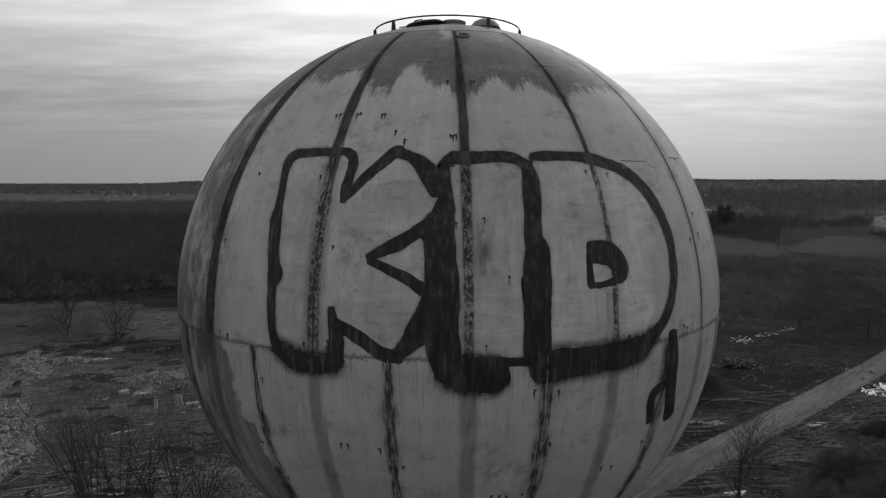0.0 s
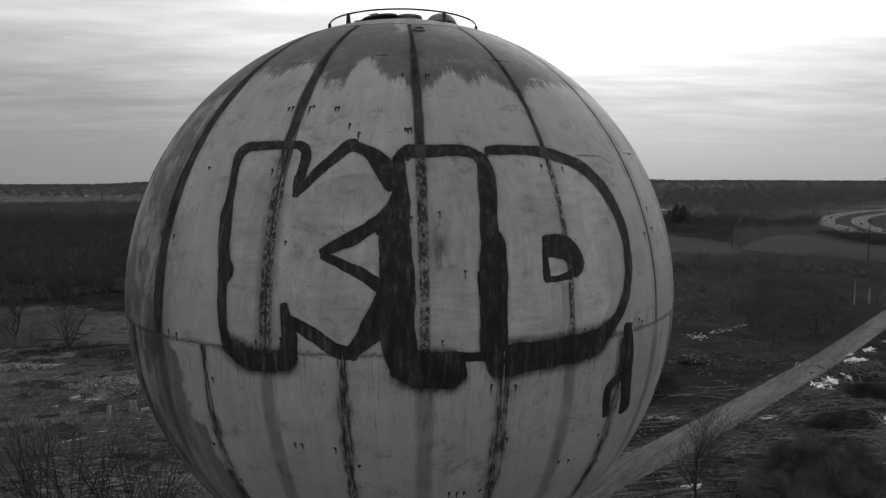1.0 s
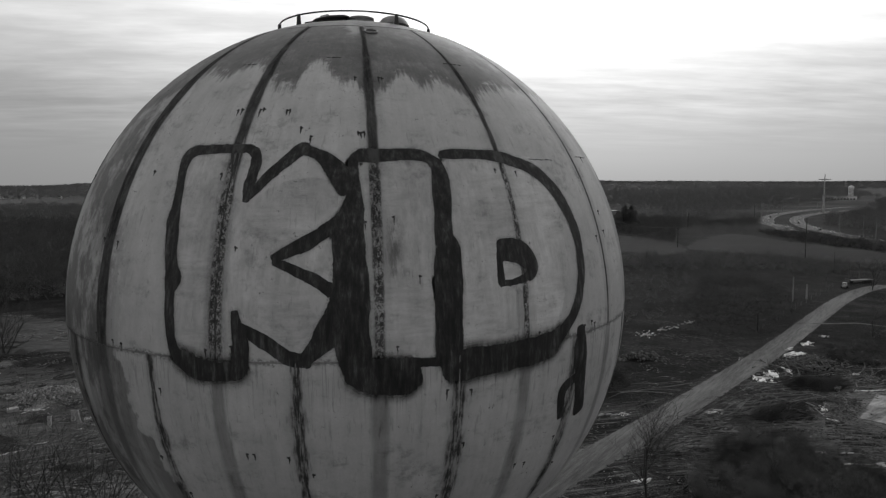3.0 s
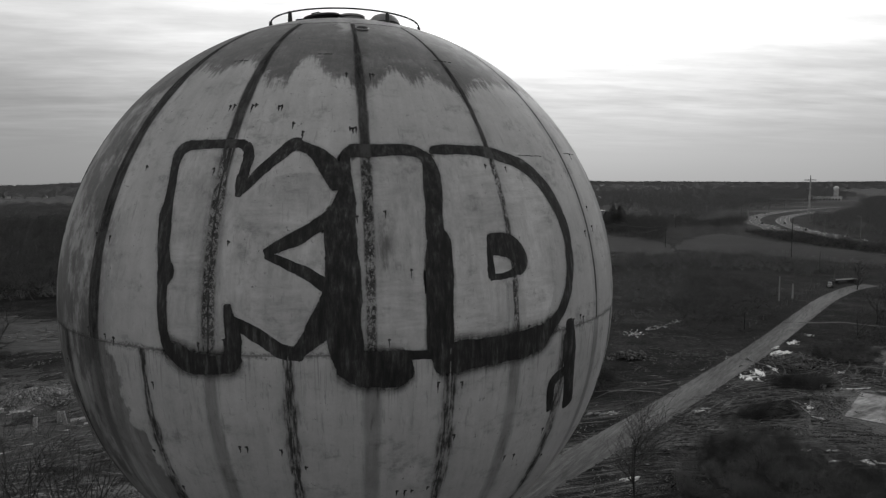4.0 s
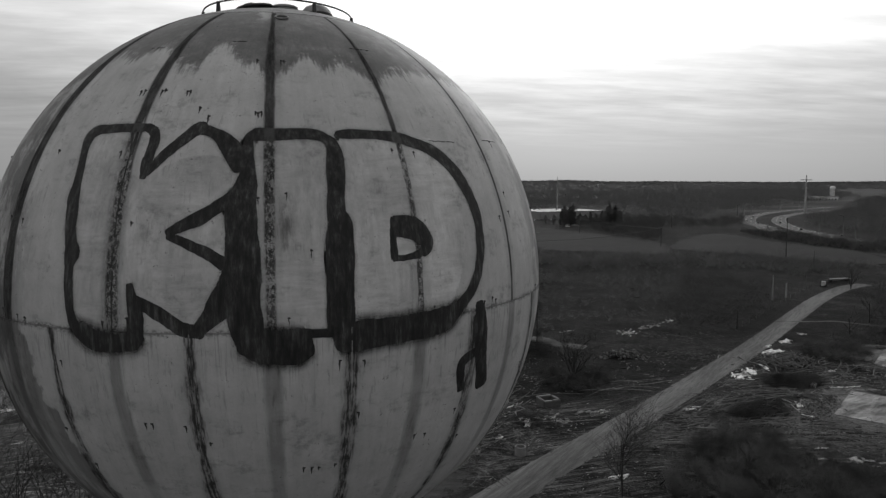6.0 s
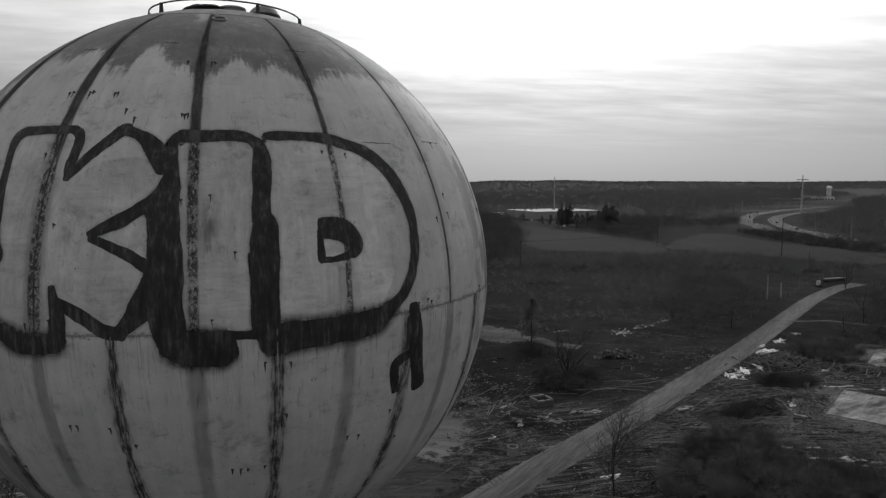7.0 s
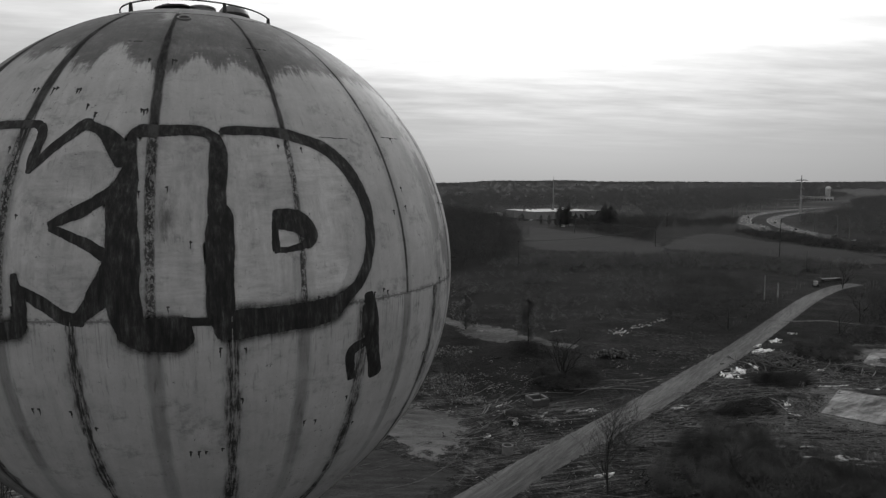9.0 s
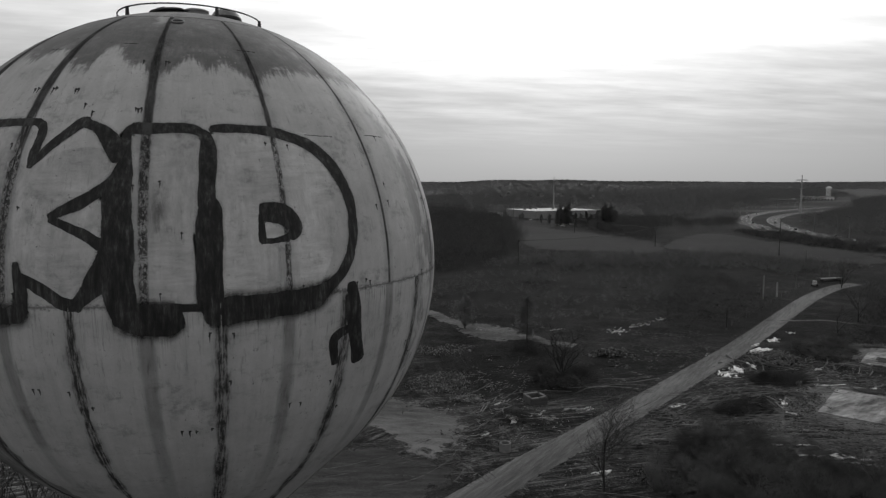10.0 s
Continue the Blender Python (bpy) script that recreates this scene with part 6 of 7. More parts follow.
def litter(name, label, area, count, size, seed, material, heading=0.0, wild=1.6, clump=9.0):
    """Loose sticks and shards lying flat, gathered in drifts."""
    rng = np.random.RandomState(seed)
    x, y = rng.uniform(area[0], area[1], count * 5), rng.uniform(area[2], area[3], count * 5)
    keep = (waves(x, y, seed, clump) + 0.6 * waves(x, y, seed + 1, clump * 3.1) + rng.uniform(-0.5, 0.5, x.size) > 0.55) & (road_gap(x, y) > 3.6) & ~((x > -24) & (x < 20) & (y < 118 - 0.9 * x))
    x, y = x[keep][:count], y[keep][:count]
    n = len(x)
    a = radians(heading) + rng.normal(0, wild, n)
    l, w = size * rng.lognormal(0, 0.5, n), size * rng.uniform(0.08, 0.3, n)
    c, s = np.cos(a), np.sin(a)
    tilt = rng.normal(0, 0.12, n)
    z = land(x, y)
    v = []
    for u, t, h in ((-1, -1, 0.02), (1, -0.6, 0.02), (1, 0.8, 0.02), (-0.8, 1, 0.02), (0, 0, 0.10)):
        v.append(np.stack([x + c * l * u - s * w * t, y + s * l * u + c * w * t, z + h + 0.03 + np.abs(l * u * tilt)], -1))
    v = np.stack(v, 1).reshape(-1, 3)
    k = (np.arange(n) * 5)[:, None]
    f = np.concatenate([k + np.array([[0, 1, 4]]), k + np.array([[1, 2, 4]]), k + np.array([[2, 3, 4]]), k + np.array([[3, 0, 4]])])
    tagged(new(name, quad_mesh(name, v, f, material)), label, "litter", kind="stuff")


SHARDS = stone_bits("pale_splinters", 0.05, 0.36)
litter("litter", "splintered wood and stones strewn over the muddy site", (30, 125, 62, 150), 2400, 0.22, 61, SHARDS, 4, 0.5)
litter("litter", "splinters and stones strewn beside the tower", (4, 50, 76, 135), 700, 0.24, 62, SHARDS, 20, 0.7)
litter("litter", "splinters and stones strewn over the clearing", (-105, -14, 68, 170), 6500, 0.26, 63, SHARDS, 14, 0.5)
litter("clods", "dark clods of torn-up turf", (-100, 125, 64, 165), 7000, 0.34, 64, stone_bits("dark_turf", 0.006, 0.025), 0, 2.0, 14)
litter("dead_stalks", "pale dead stalks in the meadow grass", (40, 150, 140, 270), 5000, 0.34, 65, STRAW, 0, 0.9, 22)


def patch(name, at, length, width, turn, seed, material, label, category, thick=0.10, fingers=5, group="", piece="snow_strip", scale=1.0, slim=(0.15, 0.42), spread=0.26):
    """A torn patch lying on the ground: several overlapping tongues with ragged rims."""
    rng = random.Random(seed)
    ob = thing(name, pose(at[0], at[1], float(land(*at)), 0, 0, turn), label, category, group)
    for k in range(fingers):
        verts, faces = [], []
        cx, cy = rng.gauss(0, length * spread), rng.gauss(0, width * spread)
        a = rng.choice((0.15, 0.35, -0.95, -1.25)) + rng.gauss(0, 0.15)
        l = length * (rng.uniform(0.08, 0.24) if a > -0.4 else rng.uniform(0.04, 0.11)) * scale
        w = min(l * rng.uniform(*slim), 0.7 * width)
        n = 12
        ph = [rng.uniform(0.75, 1.3) if i % 2 else rng.uniform(0.35, 0.8) for i in range(n)]
        for z, s in ((-0.12, 1.06), (thick * 0.7 + 0.002 * k, 0.97), (thick + 0.002 * k, 0.55)):
            for i in range(n):
                b = i * math.tau / n
                x, y = l * math.cos(b) * ph[i] * s, w * math.sin(b) * ph[(i * 5) % n] * s
                gxp, gyp = cx + x * math.cos(a) - y * math.sin(a), cy + x * math.sin(a) + y * math.cos(a)
                t = radians(turn)
                wx, wy = at[0] + gxp * math.cos(t) - gyp * math.sin(t), at[1] + gxp * math.sin(t) + gyp * math.cos(t)
                verts.append((gxp, gyp, z + float(land(wx, wy)) - float(land(*at))))
        for j in range(2):
            for i in range(n):
                p, q = j * n + i, j * n + (i + 1) % n
                faces.append((p, q, q + n, p + n))
        faces.append(tuple(2 * n + i for i in range(n)))
        part(piece, from_arrays(piece, verts, faces, material, False), None, ob)
    return ob


SNOWS = [(84.0, 127.5, 8, 6.0, 38, 7), (87.5, 130, 8, 4.5, 42, 6), (92.5, 132, 4.5, 1.6, 58, 3), (103, 145, 9, 3.0, 25, 6), (105, 150, 4, 1.2, 35, 3), (113, 154.5, 7.5, 2.6, 40, 6), (123, 162, 3.4, 2.6, 40, 3),
         (46.4, 111, 2.6, 1.8, 20, 4), (62.3, 109.6, 4.2, 0.7, 5, 2), (63.8, 110.8, 2.2, 0.6, 0, 2), (78, 171, 9, 5.0, 40, 9), (86, 176, 9, 4.0, 30, 5), (61.3, 174.4, 5, 1.6, 20, 3), (95, 182, 6, 3, 20, 3), (69, 90.3, 3.2, 1.0, -8, 3), (73.6, 89.2, 2.8, 0.9, -10, 2),
         (74.4, 84.8, 7.0, 2.4, -18, 5), (79.5, 80.8, 8.0, 0.5, -28, 2), (82.4, 107.5, 4.2, 1.1, 60, 3), (80.6, 102.8, 2.6, 0.9, -60, 3), (97, 117.6, 1.8, 1.2, 20, 2), (101, 118, 7, 0.5, 8, 2), (105, 128, 3, 1.0, 20, 2),
         (106, 113.5, 3.2, 1.2, 30, 3), (31.3, 107.6, 3.0, 1.3, -50, 3), (34.2, 108.8, 2.6, 1.0, -55, 2), (25.6, 101.2, 2.2, 0.6, 30, 2), (31, 116, 2.4, 0.7, 40, 2), (40.5, 178, 2.6, 0.8, -30, 2), (38.2, 84.8, 3.2, 1.6, 15, 5), (31.6, 108.2, 3.6, 1.1, 120, 3), (31.2, 105.8, 2.4, 0.9, 70, 2), (-51.5, 108, 5.0, 0.6, 25, 3),
         (-58.5, 127.5, 5.0, 3.0, 10, 6), (-64, 124, 2.4, 0.9, 20, 3), (-49, 111, 6.0, 0.6, 18, 3), (-80, 154, 9.0, 0.7, 12, 3), (-53, 95, 1.8, 1.6, 40, 3), (-46, 86.5, 2.6, 1.6, 30, 4), (-43, 84.6, 2.0, 1.0, 10, 3), (-46, 118, 4, 2.6, 25, 5), (-83, 205, 7, 2.0, 20, 4), (-78, 196, 6, 1.2, 20, 3)]
for k, (x, y, l, w, a, n) in enumerate(SNOWS):
    patch("snow_patch", (x, y), l, w, a, 100 + k, SNOW, "torn patch of old white snow on dark mud", "snow", 0.11, n * 4 + 4, "snow patches", scale=0.42 if y > 168 else 0.95, slim=(0.10, 0.25) if y > 168 or w < 0.8 else (0.12, 0.38), spread=0.26 if y > 168 else 0.15 if w > 4 else 0.22)
for k, (x, y, l, w, a, n) in enumerate([(43.4, 111.2, 3.4, 2.0, 5, 6), (38.0, 107.0, 4.2, 1.8, 10, 5), (36.5, 109.5, 3.4, 1.4, 30, 4), (120, 130, 5, 2, 45, 4), (88, 143, 4, 1, 40, 3)]):
    patch("concrete_debris", (x, y), l, w, a, 160 + k, PALE_CONCRETE, "flat broken sheets of grey concrete debris", "debris", 0.16, n * 2, "concrete debris", "sheet")


def timber_pile(at, spread, count, length, seed, label, turn=0.0, wild=30, high=0.8, thick=0.09, wood=TIMBER):
    """A tangle of loose poles and boards, each a piece of its own."""
    rng = random.Random(seed)
    pile = thing("timber_pile", on_land(*at), label, "timber")
    bm = bmesh.new()
    box(bm, 0, 0, -0.5, 2 * thick, 1.4 * thick, 1.0, bevel=0.02)
    beam = mesh_of("timber", bm, wood)
    for k in range(count):
        x, y = rng.gauss(0, spread[0]), rng.gauss(0, spread[1])
        z = max(0.06, high * math.exp(-(x / spread[0]) ** 2 - (y / spread[1]) ** 2) * rng.uniform(0.1, 1.0))
        l = length * rng.uniform(0.5, 1.3)
        part("timber", beam, None, pile, at=Matrix.Translation((x, y, z + float(land(at[0] + x, at[1] + y) - land(*at)))) @ Matrix.Rotation(radians(turn + rng.gauss(0, wild)), 4, "Z") @ Matrix.Rotation(radians(90 + rng.gauss(0, 7 + wild * 0.2)), 4, "Y") @ Matrix.Diagonal((rng.uniform(0.7, 1.4), rng.uniform(0.7, 1.6), l, 1)))
    return pile


timber_pile((99.5, 135.5), (4.2, 2.4), 150, 3.0, 1, "tangled heap of dark broken timber and branches", 0, 70, 2.4, 0.085, plain("dark_broken_timber", 0.13, 0.9, 0, 0.6, 1.2, 0.01))
timber_pile((80.5, 108.2), (2.0, 1.0), 16, 3.0, 2, "loose pale boards lying on the mud", 50, 45, 0.3)
timber_pile((-47, 96), (6.5, 6.0), 70, 4.5, 3, "scattered pale boards and logs on the mud", 14, 9, 0.25, 0.12)
timber_pile((-45, 112), (6.5, 6.0), 46, 4.5, 4, "scattered boards on the muddy clearing", 16, 8, 0.2, 0.10)
timber_pile((-44, 90), (5, 4.0), 60, 4.0, 5, "splintered pale boards below the saplings", 20, 18, 0.4, 0.17, plain("split_pale_timber", 0.19, 0.9, 0, 0.6, 1.2, 0.01))
timber_pile((29.6, 115.5), (2.4, 2.0), 14, 3.0, 6, "loose pale poles among the rubble", 45, 25, 0.3)
timber_pile((107, 122), (5, 4), 20, 3.4, 7, "loose boards beside the slab", 20, 30, 0.2)
timber_pile((-80, 196), (6, 7), 40, 4.0, 8, "scattered boards at the edge of the woods", 20, 14, 0.3, 0.12)


# concrete leftovers
def pillar(x, y, h, lean, seed):
    bm = bmesh.new()
    box(bm, 0, 0, -0.3, 0.6, 0.5, h + 0.3, bevel=0.05)
    rng = random.Random(seed)
    for v in bm.verts:
        if v.co.z > h * 0.8:
            v.co.z += rng.uniform(-0.2, 0.2)
    tagged(part("concrete_pillar", bm, PALE_CONCRETE, at=Matrix.Translation(on_land(x, y)) @ Matrix.Rotation(radians(lean), 4, "Y")), "pale concrete pillar stump standing in mud", "pillar", "concrete pillars")


for k, (x, y, h, lean) in enumerate(((-51, 116, 2.5, 4), (-47.6, 119.5, 2.4, -10), (-49.0, 120.5, 1.9, 2))):
    pillar(x, y, h, lean, k)
for k, (x, y, w, d, h, turn) in enumerate(((-46, 121, 2.6, 1.2, 0.6, 20), (-44.5, 123, 2.4, 1.2, 0.9, 50), (-43.5, 119, 2.0, 1.0, 0.5, 10), (-62, 127.5, 1.8, 1.2, 0.7, 30), (93.5, 118.4, 1.6, 0.9, 0.7, 40))):
    bm = bmesh.new()
    box(bm, 0, 0, -0.2, w, d, h + 0.2, bevel=0.07)
    tagged(part("concrete_block", bm, PALE_CONCRETE, at=pose(*on_land(x, y), 3, -4, turn)), "broken concrete block lying on the mud", "block", "concrete blocks")

# open concrete chamber and well ring
# chamber walls are darker than the copings on top of them
DARK_WALL = plain("dark_wall_concrete", 0.075, 0.85, 0, 0.4, 2.0, 0.02)
chamber = thing("concrete_chamber", pose(*on_land(38.0, 116.2), 0, 0, 12) @ Matrix.Scale(0.92, 4), "open square concrete chamber with broken top", "chamber")
for x, y, w, d in ((0, -1.55, 3.6, 0.45), (0, 1.55, 3.6, 0.45), (-1.58, 0, 0.44, 2.64), (1.58, 0, 0.44, 2.64)):
    bm = bmesh.new()
    box(bm, x, y, -0.3, w, d, 1.9, bevel=0.06)
    rng = random.Random(int(x * 7 + y * 3))
    for v in bm.verts:
        if v.co.z > 1:
            v.co.z += rng.uniform(-0.35, 0.15)
    part("chamber_wall", bm, DARK_WALL, chamber)
for k, (x, y, w, d) in enumerate(((-0.9, -1.55, 1.7, 0.6), (0.95, -1.55, 1.5, 0.55), (-0.2, 1.55, 3.2, 0.5), (-1.58, 0.1, 0.5, 2.2), (1.58, -0.1, 0.55, 2.3))):
    bm = bmesh.new()
    box(bm, x, y, 1.30, w, d, 0.26 + 0.04 * (k % 3), bevel=0.06)
    part("coping", bm, CONCRETE, chamber, "pale chipped coping")
# floors inside chamber and well share the near-black of the tyres
bm = bmesh.new()
box(bm, 0, 0, -0.2, 2.7, 2.6, 0.25)
part("chamber_floor", bm, DARK, chamber)
bm = bmesh.new()
lathe(bm, [(0.62, -0.2), (0.86, -0.2), (0.86, 1.35), (0.82, 1.4), (0.66, 1.4), (0.62, 1.35), (0.62, 0.1)], 28)
well = tagged(part("well_ring", bm, CONCRETE, at=Matrix.Translation(on_land(26.9, 94.4))), "upright open concrete well ring", "well ring")
bm = bmesh.new()
lathe(bm, [(0.0, 0.08), (0.62, 0.08)], 20)
part("well_floor", bm, DARK, well)


# ---------------------------------------------------------------- poles, posts and wires
def utility_pole(x, y, h, seed, label, material, arm=2.4, r=0.16, group="utility poles"):
    pole = thing("utility_pole", on_land(x, y, -0.2), label, "utility pole", group)
    bm = bmesh.new()
    rod(bm, (0, 0, 0), (0, 0, h + 0.2), r, r * 0.62, 10)
    part("pole", bm, material, pole)
    if arm:
        bm = bmesh.new()
        box(bm, 0, -r, h - 0.8, arm, 0.12, 0.14, bevel=0.01)
        part("crossarm", bm, material, pole, at=pose(0, 0, 0, 0, 0, 20 + seed * 7))
        bm = bmesh.new()
        lathe(bm, [(0.03, 0), (0.05, 0.05), (0.08, 0.1), (0.05, 0.16), (0.07, 0.2), (0.0, 0.26)], 10)
        ins = mesh_of("insulator", bm, POST_GREY)
        for s in (-0.45, -0.15, 0.15, 0.45):
            part("insulator", ins, None, pole, at=pose(0, 0, 0, 0, 0, 20 + seed * 7) @ Matrix.Translation((s * arm, -r, h - 0.66)))
    return pole


utility_pole(239, 332, 21.5, 1, "tall dark wooden utility pole at the field's edge", POLE_WOOD, 0, 0.28)
utility_pole(201, 401, 12.5, 2, "dark wooden utility pole with crossarm", POLE_WOOD, 3.0, 0.22)
utility_pole(213, 276, 9.5, 3, "slim grey pole behind the gate", POST_GREY, 0, 0.14)
utility_pole(190, 520, 13, 4, "dark wooden utility pole beside the field", POLE_WOOD, 2.6, 0.2)
utility_pole(186, 700, 14, 5, "dark wooden utility pole near the warehouse", POLE_WOOD, 2.6, 0.2)
utility_pole(148, 211, 8.6, 6, "plain grey post beside the dirt road", PALE_CONCRETE, 0, 0.22, "posts along the road")
utility_pole(156, 215, 5.2, 7, "plain pale grey post beside the dirt road", PALE_CONCRETE, 0, 0.32, "posts along the road")
utility_pole(109.5, 170.5, 5.0, 8, "dark post beside the dirt road", POLE_WOOD, 0, 0.2, "posts along the road")
utility_pole(176, 232, 5.0, 9, "plain grey post beside the dirt road", POST_GREY, 0, 0.13, "posts along the road")
utility_pole(206, 252, 7.0, 10, "pale post at the gate", POST_GREY, 0, 0.13, "posts at the gate")
utility_pole(203, 254, 6.0, 11, "pale post at the gate", POST_GREY, 0, 0.13, "posts at the gate")


def wire(a, b, sag, label="thin sagging overhead wire between poles"):
    bm = bmesh.new()
    a, b = Vector(a), Vector(b)
    pts = [a.lerp(b, k / 16) - Vector((0, 0, sag * 4 * (k / 16) * (1 - k / 16))) for k in range(17)]
    for p, q in zip(pts, pts[1:]):
        rod(bm, p, q, 0.022, n=4, caps=False)
    tagged(part("overhead_wire", bm, IRON), label, "wire", "overhead wires")


for s in (-1.2, -0.4, 0.4, 1.2):
    wire((201 + s * 0.6, 401 + s, 12.2), (190 + s * 0.6, 520 + s, 12.6), 1.5)
    wire((201 + s * 0.6, 401 + s, 12.2), (300 + s * 0.6, 580 + s, 12.4), 2.2)
    wire((201 + s * 0.6, 401 + s, 12.2), (90 + s, 322 + s, 12.0), 2.0)
utility_pole(300, 580, 13, 12, "dark wooden utility pole in the scrub", POLE_WOOD, 3.0, 0.2)
utility_pole(90, 322, 12.5, 13, "dark wooden utility pole at the woods' edge", POLE_WOOD, 3.0, 0.2)


def lattice_mast(x, y, h, w, label, arms):
    """A slim pylon: four tapering legs braced by rods, with arms near the top."""
    mast = thing("mast", on_land(x, y, -0.3), label, "mast")
    bm = bmesh.new()
    corner = lambda k, z: Vector((w * (1 - 0.75 * z / h) * (1, -1, -1, 1)[k], w * (1 - 0.75 * z / h) * (1, 1, -1, -1)[k], z))
    n = 12
    for k in range(4):
        rod(bm, corner(k, 0), corner(k, h), 0.26, 0.18, 5)
        for j in range(n):
            rod(bm, corner(k, h * j / n), corner((k + 1) % 4, h * (j + 1) / n), 0.12, n=4)
    part("lattice", bm, METAL_SHEET, mast)
    for z, l in arms:
        bm = bmesh.new()
        rod(bm, (-l, 0, z), (l, 0, z), 0.60, 0.50, 6)
        rod(bm, (-l, 0, z), (0, 0, z + 1.2), 0.08, 0.08, 4)
        rod(bm, (l, 0, z), (0, 0, z + 1.2), 0.08, 0.08, 4)
        part("arm", bm, GALVANISED, mast)
    return mast


lattice_mast(607, 812, 51, 0.9, "tall slim grey power mast with short arms by the highway", ((44.5, 8.5), (33, 5), (24, 4)))
lattice_mast(323, 985, 50, 0.7, "tall slim radio mast behind the warehouse", ())


# ---------------------------------------------------------------- buildings
def block(name, parent, w, d, h, material, label="", at=None, bevel=0.0):
    bm = bmesh.new()
    box(bm, 0, 0, 0, w, d, h, bevel=bevel)
    return part(name, bm, material, parent, label, at=at)


ware = thing("warehouse", pose(253, 775, 0, 0, 0, 14), "long low grey warehouse with a white flat roof", "warehouse")
block("wall", ware, 86, 70, 8.2, plain("weathered_sheet_wall", 0.24, 0.6, 0.1, 0.2, 0.3), "grey ribbed metal wall")
bm = bmesh.new()
box(bm, 0, 0, 8.2, 87.5, 71.5, 0.7, bevel=0.1)
part("roof", bm, ROOF_WHITE, ware, "white flat roof")
rng = random.Random(5)
for k in range(9):
    door = block("dock_door", ware, 5.0, 0.3, 4.4, GALVANISED, at=Matrix.Translation((-37 + k * 9.2, -35.1, 0)))
for k in range(14):
    block("wall_rib", ware, 0.3, 0.25, 8.2, GALVANISED, at=Matrix.Translation((-42 + k * 6.45, -35.1, 0)))
for k in range(6):
    block("roof_vent", ware, 3, 2, 1.2, GALVANISED, at=Matrix.Translation((-34 + k * 13, 6 + (k % 3) * 9, 8.9)))
annex = thing("shed", pose(188, 792, 0, 0, 0, 14), "small white shed beside the warehouse", "shed")
block("wall", annex, 14, 10, 5.2, WHITE_PAINT)
block("roof", annex, 15, 11, 0.5, ROOF_WHITE, at=Matrix.Translation((0, 0, 5.2)))
block("door", annex, 4, 0.3, 3.6, GALVANISED, at=Matrix.Translation((0, -5.1, 0)))

white = thing("white_building", pose(1094, 1412, float(land(1094, 1412)) - 4, 0, 0, -32), "far white building with a round domed tower", "building")
block("wall", white, 66, 24, 11, WHITE_PAINT)
block("roof", white, 68, 26, 1.0, ROOF_WHITE, at=Matrix.Translation((0, 0, 11)))
block("wing", white, 70, 16, 6, WHITE_PAINT, "low white wing", at=Matrix.Translation((-66, 2, 0)))
for k in range(10):
    block("window", white, 3.6, 0.3, 3.0, GLASS, at=Matrix.Translation((-28 + k * 6.2, -12.1, 4)))
bm = bmesh.new()
lathe(bm, [(5.3, 0), (5.3, 30.0), (6.3, 30.4), (6.3, 31.2), (5.6, 32.8), (4.0, 34.4), (2.0, 35.3), (0, 35.6)], 28)
part("tower", bm, WHITE_PAINT, white, "white round tower with domed top", False, Matrix.Translation((24, 16, 0)))
for k in range(7):
    a = radians(-150 + k * 20)
    block("tower_rib", white, 0.7, 0.7, 29, GALVANISED, at=Matrix.Translation((24 + 5.3 * math.cos(a), 16 + 5.3 * math.sin(a), 0)))


def house(x, y, turn, seed):
    rng = random.Random(seed)
    w, d, h = rng.uniform(10, 15), rng.uniform(8, 10), rng.uniform(5, 7)
    ob = thing("house", pose(x, y, float(land(x, y)), 0, 0, turn), "far pale house with a pitched roof", "house", "far houses")
    block("wall", ob, w, d, h, METAL_SHEET)
    bm = bmesh.new()
    pts = [bm.verts.new(p) for p in ((-w * 0.54, -d * 0.56, h), (w * 0.54, -d * 0.56, h), (w * 0.54, d * 0.56, h), (-w * 0.54, d * 0.56, h), (-w * 0.54, 0, h + 3.4), (w * 0.54, 0, h + 3.4))]
    for f in ((0, 1, 5, 4), (2, 3, 4, 5), (0, 4, 3), (1, 2, 5), (0, 3, 2, 1)):
        bm.faces.new([pts[i] for i in f])
    part("roof", bm, POST_GREY, ob)
    for k in range(3):
        block("window", ob, 1.4, 0.2, 1.5, GLASS, at=Matrix.Translation((-w * 0.3 + k * w * 0.3, -d / 2 - 0.02, 1.6)))


rng = random.Random(77)
for k in range(16):
    house(rng.uniform(360, 660), rng.uniform(1500, 2050), rng.uniform(0, 90), k)
for k, (x, y) in enumerate(((-640, 1930), (-672, 1945), (-610, 1940), (-800, 1960), (-880, 1935), (-930, 1925), (1180, 3000), (1100, 3020))):
    house(x, y, k * 31, 40 + k)


# ---------------------------------------------------------------- highway with lamps and cars
def carriageway(name, line, half, label):
    ob = strip(name, np.array(smooth_line(line, 10)), half, 0.5, ASPHALT, label, "highway", crown=0.03, ragged=0.0)
    pts = np.array(smooth_line(line, 10))
    bands = [-half + 0.7, -half * 0.3, half * 0.3, half - 0.7]
    for b in bands:
        verts, faces = [], []
        for k, p in enumerate(pts):
            d = pts[min(k + 1, len(pts) - 1)] - pts[max(k - 1, 0)]
            d = d / np.linalg.norm(d)
            for s in (b - 0.11, b + 0.11):
                verts.append((p[0] - d[1] * s, p[1] + d[0] * s, float(land(p[0], p[1])) + 0.56))
            if k:
                f = 2 * (k - 1)
                faces.append((f, f + 2, f + 3, f + 1))
        part("edge_line", from_arrays("edge_line", verts, faces, METAL_SHEET), None, ob)
    return ob


NEAR_LANES = [(420, 300), (347, 378), (354, 421), (375, 482), (393, 534), (423, 594), (455, 648), (501, 711), (557, 772), (619, 826), (700, 882)]
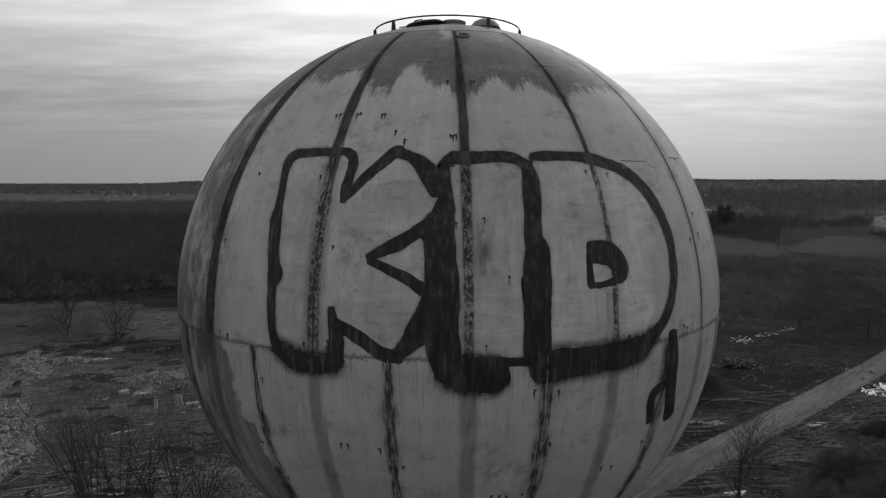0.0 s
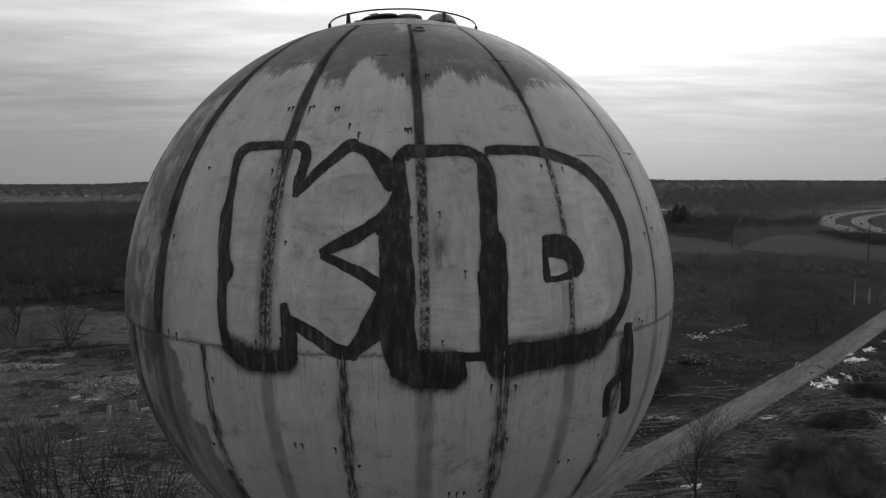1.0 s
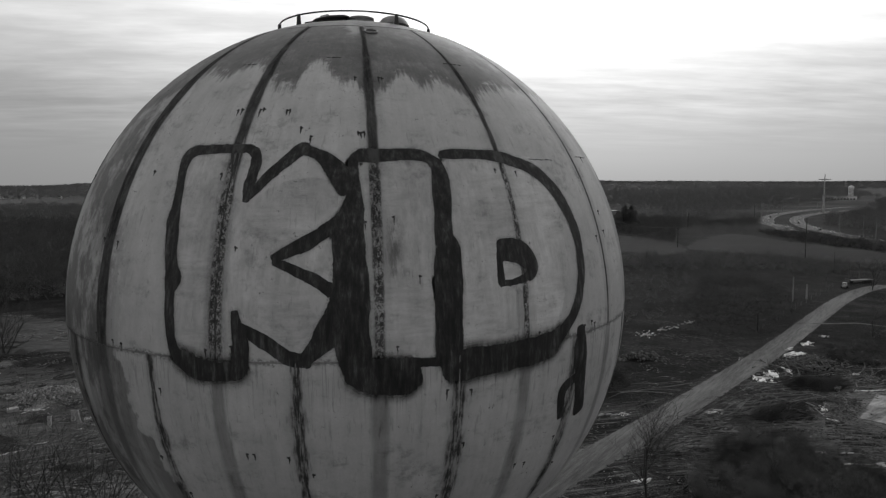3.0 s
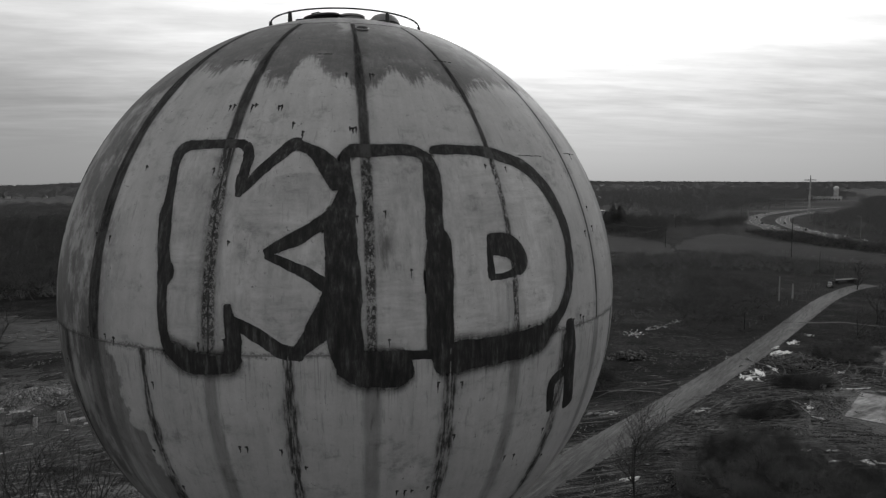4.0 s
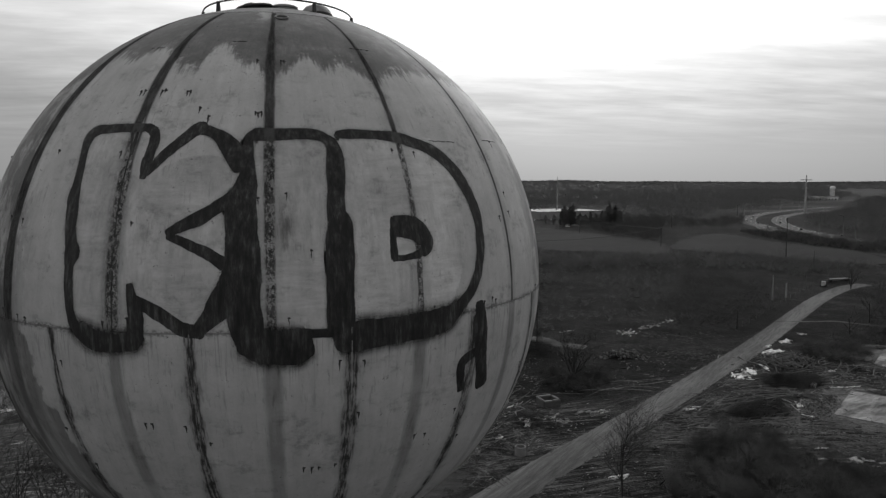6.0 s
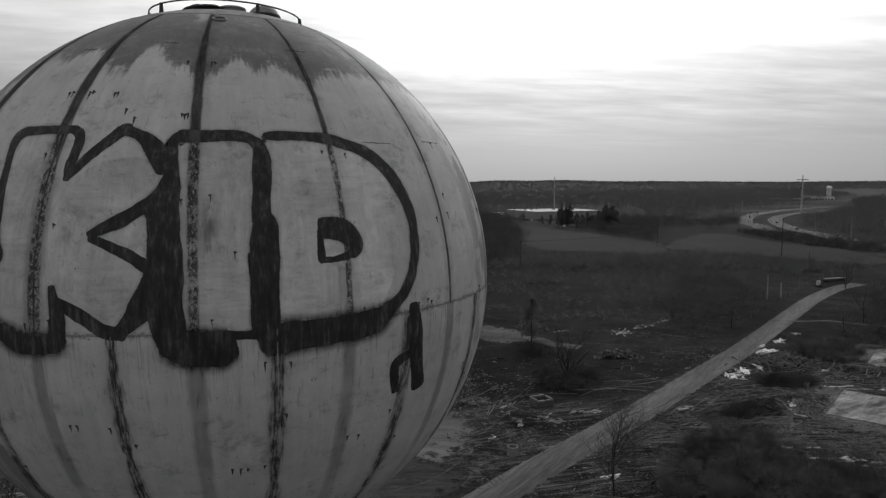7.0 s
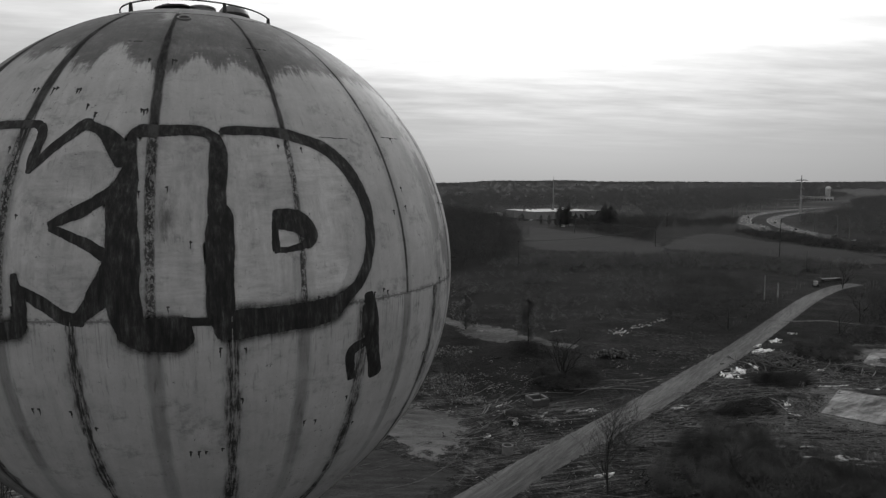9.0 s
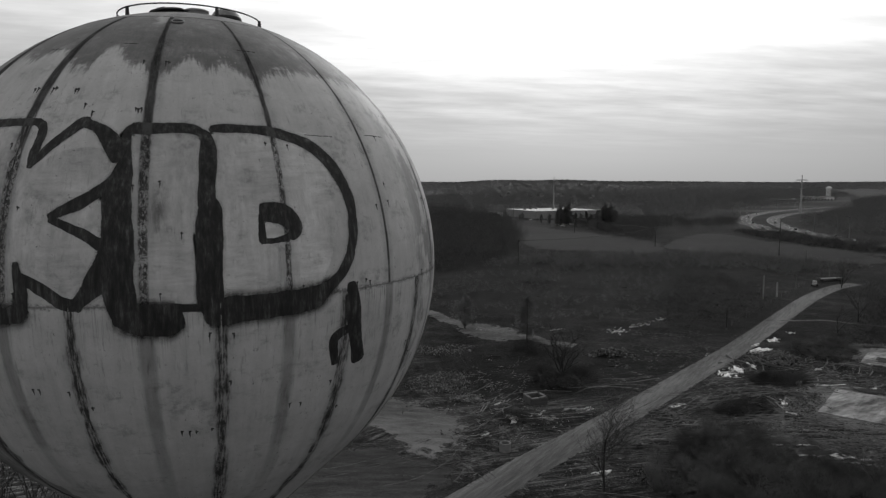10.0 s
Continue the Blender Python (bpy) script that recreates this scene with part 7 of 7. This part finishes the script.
FAR_LANES = [(352, 500), (370, 540), (389, 576), (404, 617), (438, 676), (497, 756), (560, 824), (639, 894), (734, 964), (800, 1004)]
carriageway("highway", NEAR_LANES, 7.0, "curving grey highway lanes")
carriageway("highway", FAR_LANES, 8.0, "curving grey highway lanes on the far side")


def car(x, y, turn, paint, label):
    ob = thing("car", pose(x, y, float(land(x, y)) + 0.58, 0, 0, turn), label, "car", "cars on the highway")
    bm = bmesh.new()
    box(bm, 0, 0, 0.3, 4.5, 1.8, 0.65, bevel=0.12)
    part("body", bm, paint, ob)
    bm = bmesh.new()
    made = box(bm, -0.2, 0, 0.95, 2.5, 1.6, 0.55)
    for v in made:
        if v.co.z > 1.2:
            v.co.x = -0.2 + (v.co.x + 0.2) * 0.68
            v.co.y *= 0.85
    part("cabin", bm, GLASS, ob)
    bm = bmesh.new()
    box(bm, -0.2, 0, 1.49, 1.7, 1.36, 0.05, bevel=0.02)
    part("roof", bm, paint, ob)
    bm = bmesh.new()
    rod(bm, (0, -0.1, 0), (0, 0.1, 0), 0.32, n=14)
    wheel = mesh_of("wheel", bm, DARK)
    for sx in (-1.35, 1.35):
        for sy in (-0.85, 0.85):
            part("wheel", wheel, None, ob, at=Matrix.Translation((sx, sy, 0.32)))


CAR_WHITE, CAR_DARK = plain("white_car_paint", 0.75, 0.25, 0, 0.05, 0.5), plain("dark_car_paint", 0.04, 0.25, 0, 0.1, 0.5)
for x, y, turn, p in ((351, 412, 75, CAR_WHITE), (365, 447, 70, CAR_DARK), (376, 491, 70, CAR_WHITE), (384, 517, 70, CAR_DARK), (400, 545, 66, CAR_WHITE), (428, 607, 60, CAR_DARK), (459, 651, 58, CAR_WHITE), (385, 562, 64, CAR_WHITE), (397, 599, 66, CAR_WHITE), (403, 606, 66, CAR_DARK), (420, 650, 60, CAR_WHITE), (434, 664, 60, CAR_WHITE), (470, 716, 55, CAR_DARK), (492, 752, 52, CAR_WHITE), (528, 788, 47, CAR_WHITE)):
    car(x, y, turn, p, "small white car on the highway" if p == CAR_WHITE else "small dark car on the highway")
for k, (x, y) in enumerate(((200, 700), (206, 702), (214, 704), (204, 590), (222, 698))):
    car(x, y, 20 + 30 * k, CAR_WHITE if k % 2 else CAR_DARK, "small car parked near the warehouse")


def street_lamp(x, y, turn, h=13):
    lamp = thing("street_lamp", pose(x, y, float(land(x, y)) - 0.2, 0, 0, turn), "tall pale street lamp beside the highway", "street lamp", "highway lamps")
    bm = bmesh.new()
    rod(bm, (0, 0, 0), (0, 0, h), 0.22, 0.12, 8)
    part("pole", bm, GALVANISED, lamp)
    bm = bmesh.new()
    rod(bm, (0, 0, h), (2.4, 0, h + 0.5), 0.10, 0.07, 6)
    part("arm", bm, GALVANISED, lamp)
    bm = bmesh.new()
    box(bm, 2.7, 0, h + 0.4, 1.1, 0.45, 0.2, bevel=0.05)
    part("head", bm, GALVANISED, lamp)


for k, (x, y) in enumerate(((384, 494), (369, 450), (366, 434), (395, 392), (470, 735), (500, 780), (540, 828), (590, 872), (440, 700), (640, 910), (700, 950))):
    street_lamp(x, y, 180 if k < 4 else 0, 16)

# flatbed trailer and small machine by the gate
trailer = thing("flatbed_trailer", pose(*on_land(203, 248), 0, 0, 8), "long low grey flatbed trailer parked by the gate", "trailer")
block("bed", trailer, 12, 2.5, 0.28, POST_GREY, at=Matrix.Translation((0, 0, 0.9)), bevel=0.04)
block("headboard", trailer, 0.2, 2.4, 0.5, POST_GREY, at=Matrix.Translation((-5.9, 0, 1.15)))
block("chassis", trailer, 10, 0.8, 0.3, POST_GREY, at=Matrix.Translation((0, 0, 0.6)))
bm = bmesh.new()
rod(bm, (0, -0.14, 0), (0, 0.14, 0), 0.48, n=16)
tyre = mesh_of("wheel", bm, DARK)
for sx in (3.0, 4.2):
    for sy in (-1.05, 1.05):
        part("wheel", tyre, None, trailer, at=Matrix.Translation((sx, sy, 0.48)))
block("landing_leg", trailer, 0.2, 1.6, 0.7, IRON, at=Matrix.Translation((-4, 0, 0)))
machine = thing("skid_loader", pose(*on_land(187, 236), 0, 0, 40), "small pale loader parked beside the dirt road", "loader")
block("body", machine, 2.2, 1.4, 0.8, METAL_SHEET, at=Matrix.Translation((0, 0, 0.35)), bevel=0.08)
block("cab", machine, 1.2, 1.2, 0.8, METAL_SHEET, at=Matrix.Translation((-0.1, 0, 1.15)), bevel=0.05)
block("cab_roof", machine, 1.5, 1.45, 0.12, METAL_SHEET, at=Matrix.Translation((-0.1, 0, 1.95)), bevel=0.03)
block("bucket", machine, 0.7, 1.8, 0.6, IRON, at=Matrix.Translation((1.7, 0, 0.1)), bevel=0.05)
for sx in (-0.85, 0.85):
    for sy in (-0.85, 0.85):
        part("wheel", tyre, None, machine, at=Matrix.Translation((sx, sy, 0.48)))

# wire fence along the dirt road
fence = thing("wire_fence", on_land(118, 176), "old post and wire fence beside the dirt road", "fence")
bm = bmesh.new()
rod(bm, (0, 0, -0.2), (0, 0, 1.5), 0.07, 0.06, 7)
stake = mesh_of("post", bm, POST_GREY)
base = Vector(on_land(118, 176))
tops = []
for k in range(14):
    x, y = 112 + k * 5.6, 172 + k * 5.2
    p = Vector(on_land(x, y)) - base
    tops.append(p)
    part("post", stake, None, fence, at=Matrix.Translation(p))
for h in (0.6, 1.3):
    bm = bmesh.new()
    for a, b in zip(tops, tops[1:]):
        rod(bm, a + Vector((0, 0, h)), b + Vector((0, 0, h)), 0.012, n=3, caps=False)
    part("wire", bm, IRON, fence)
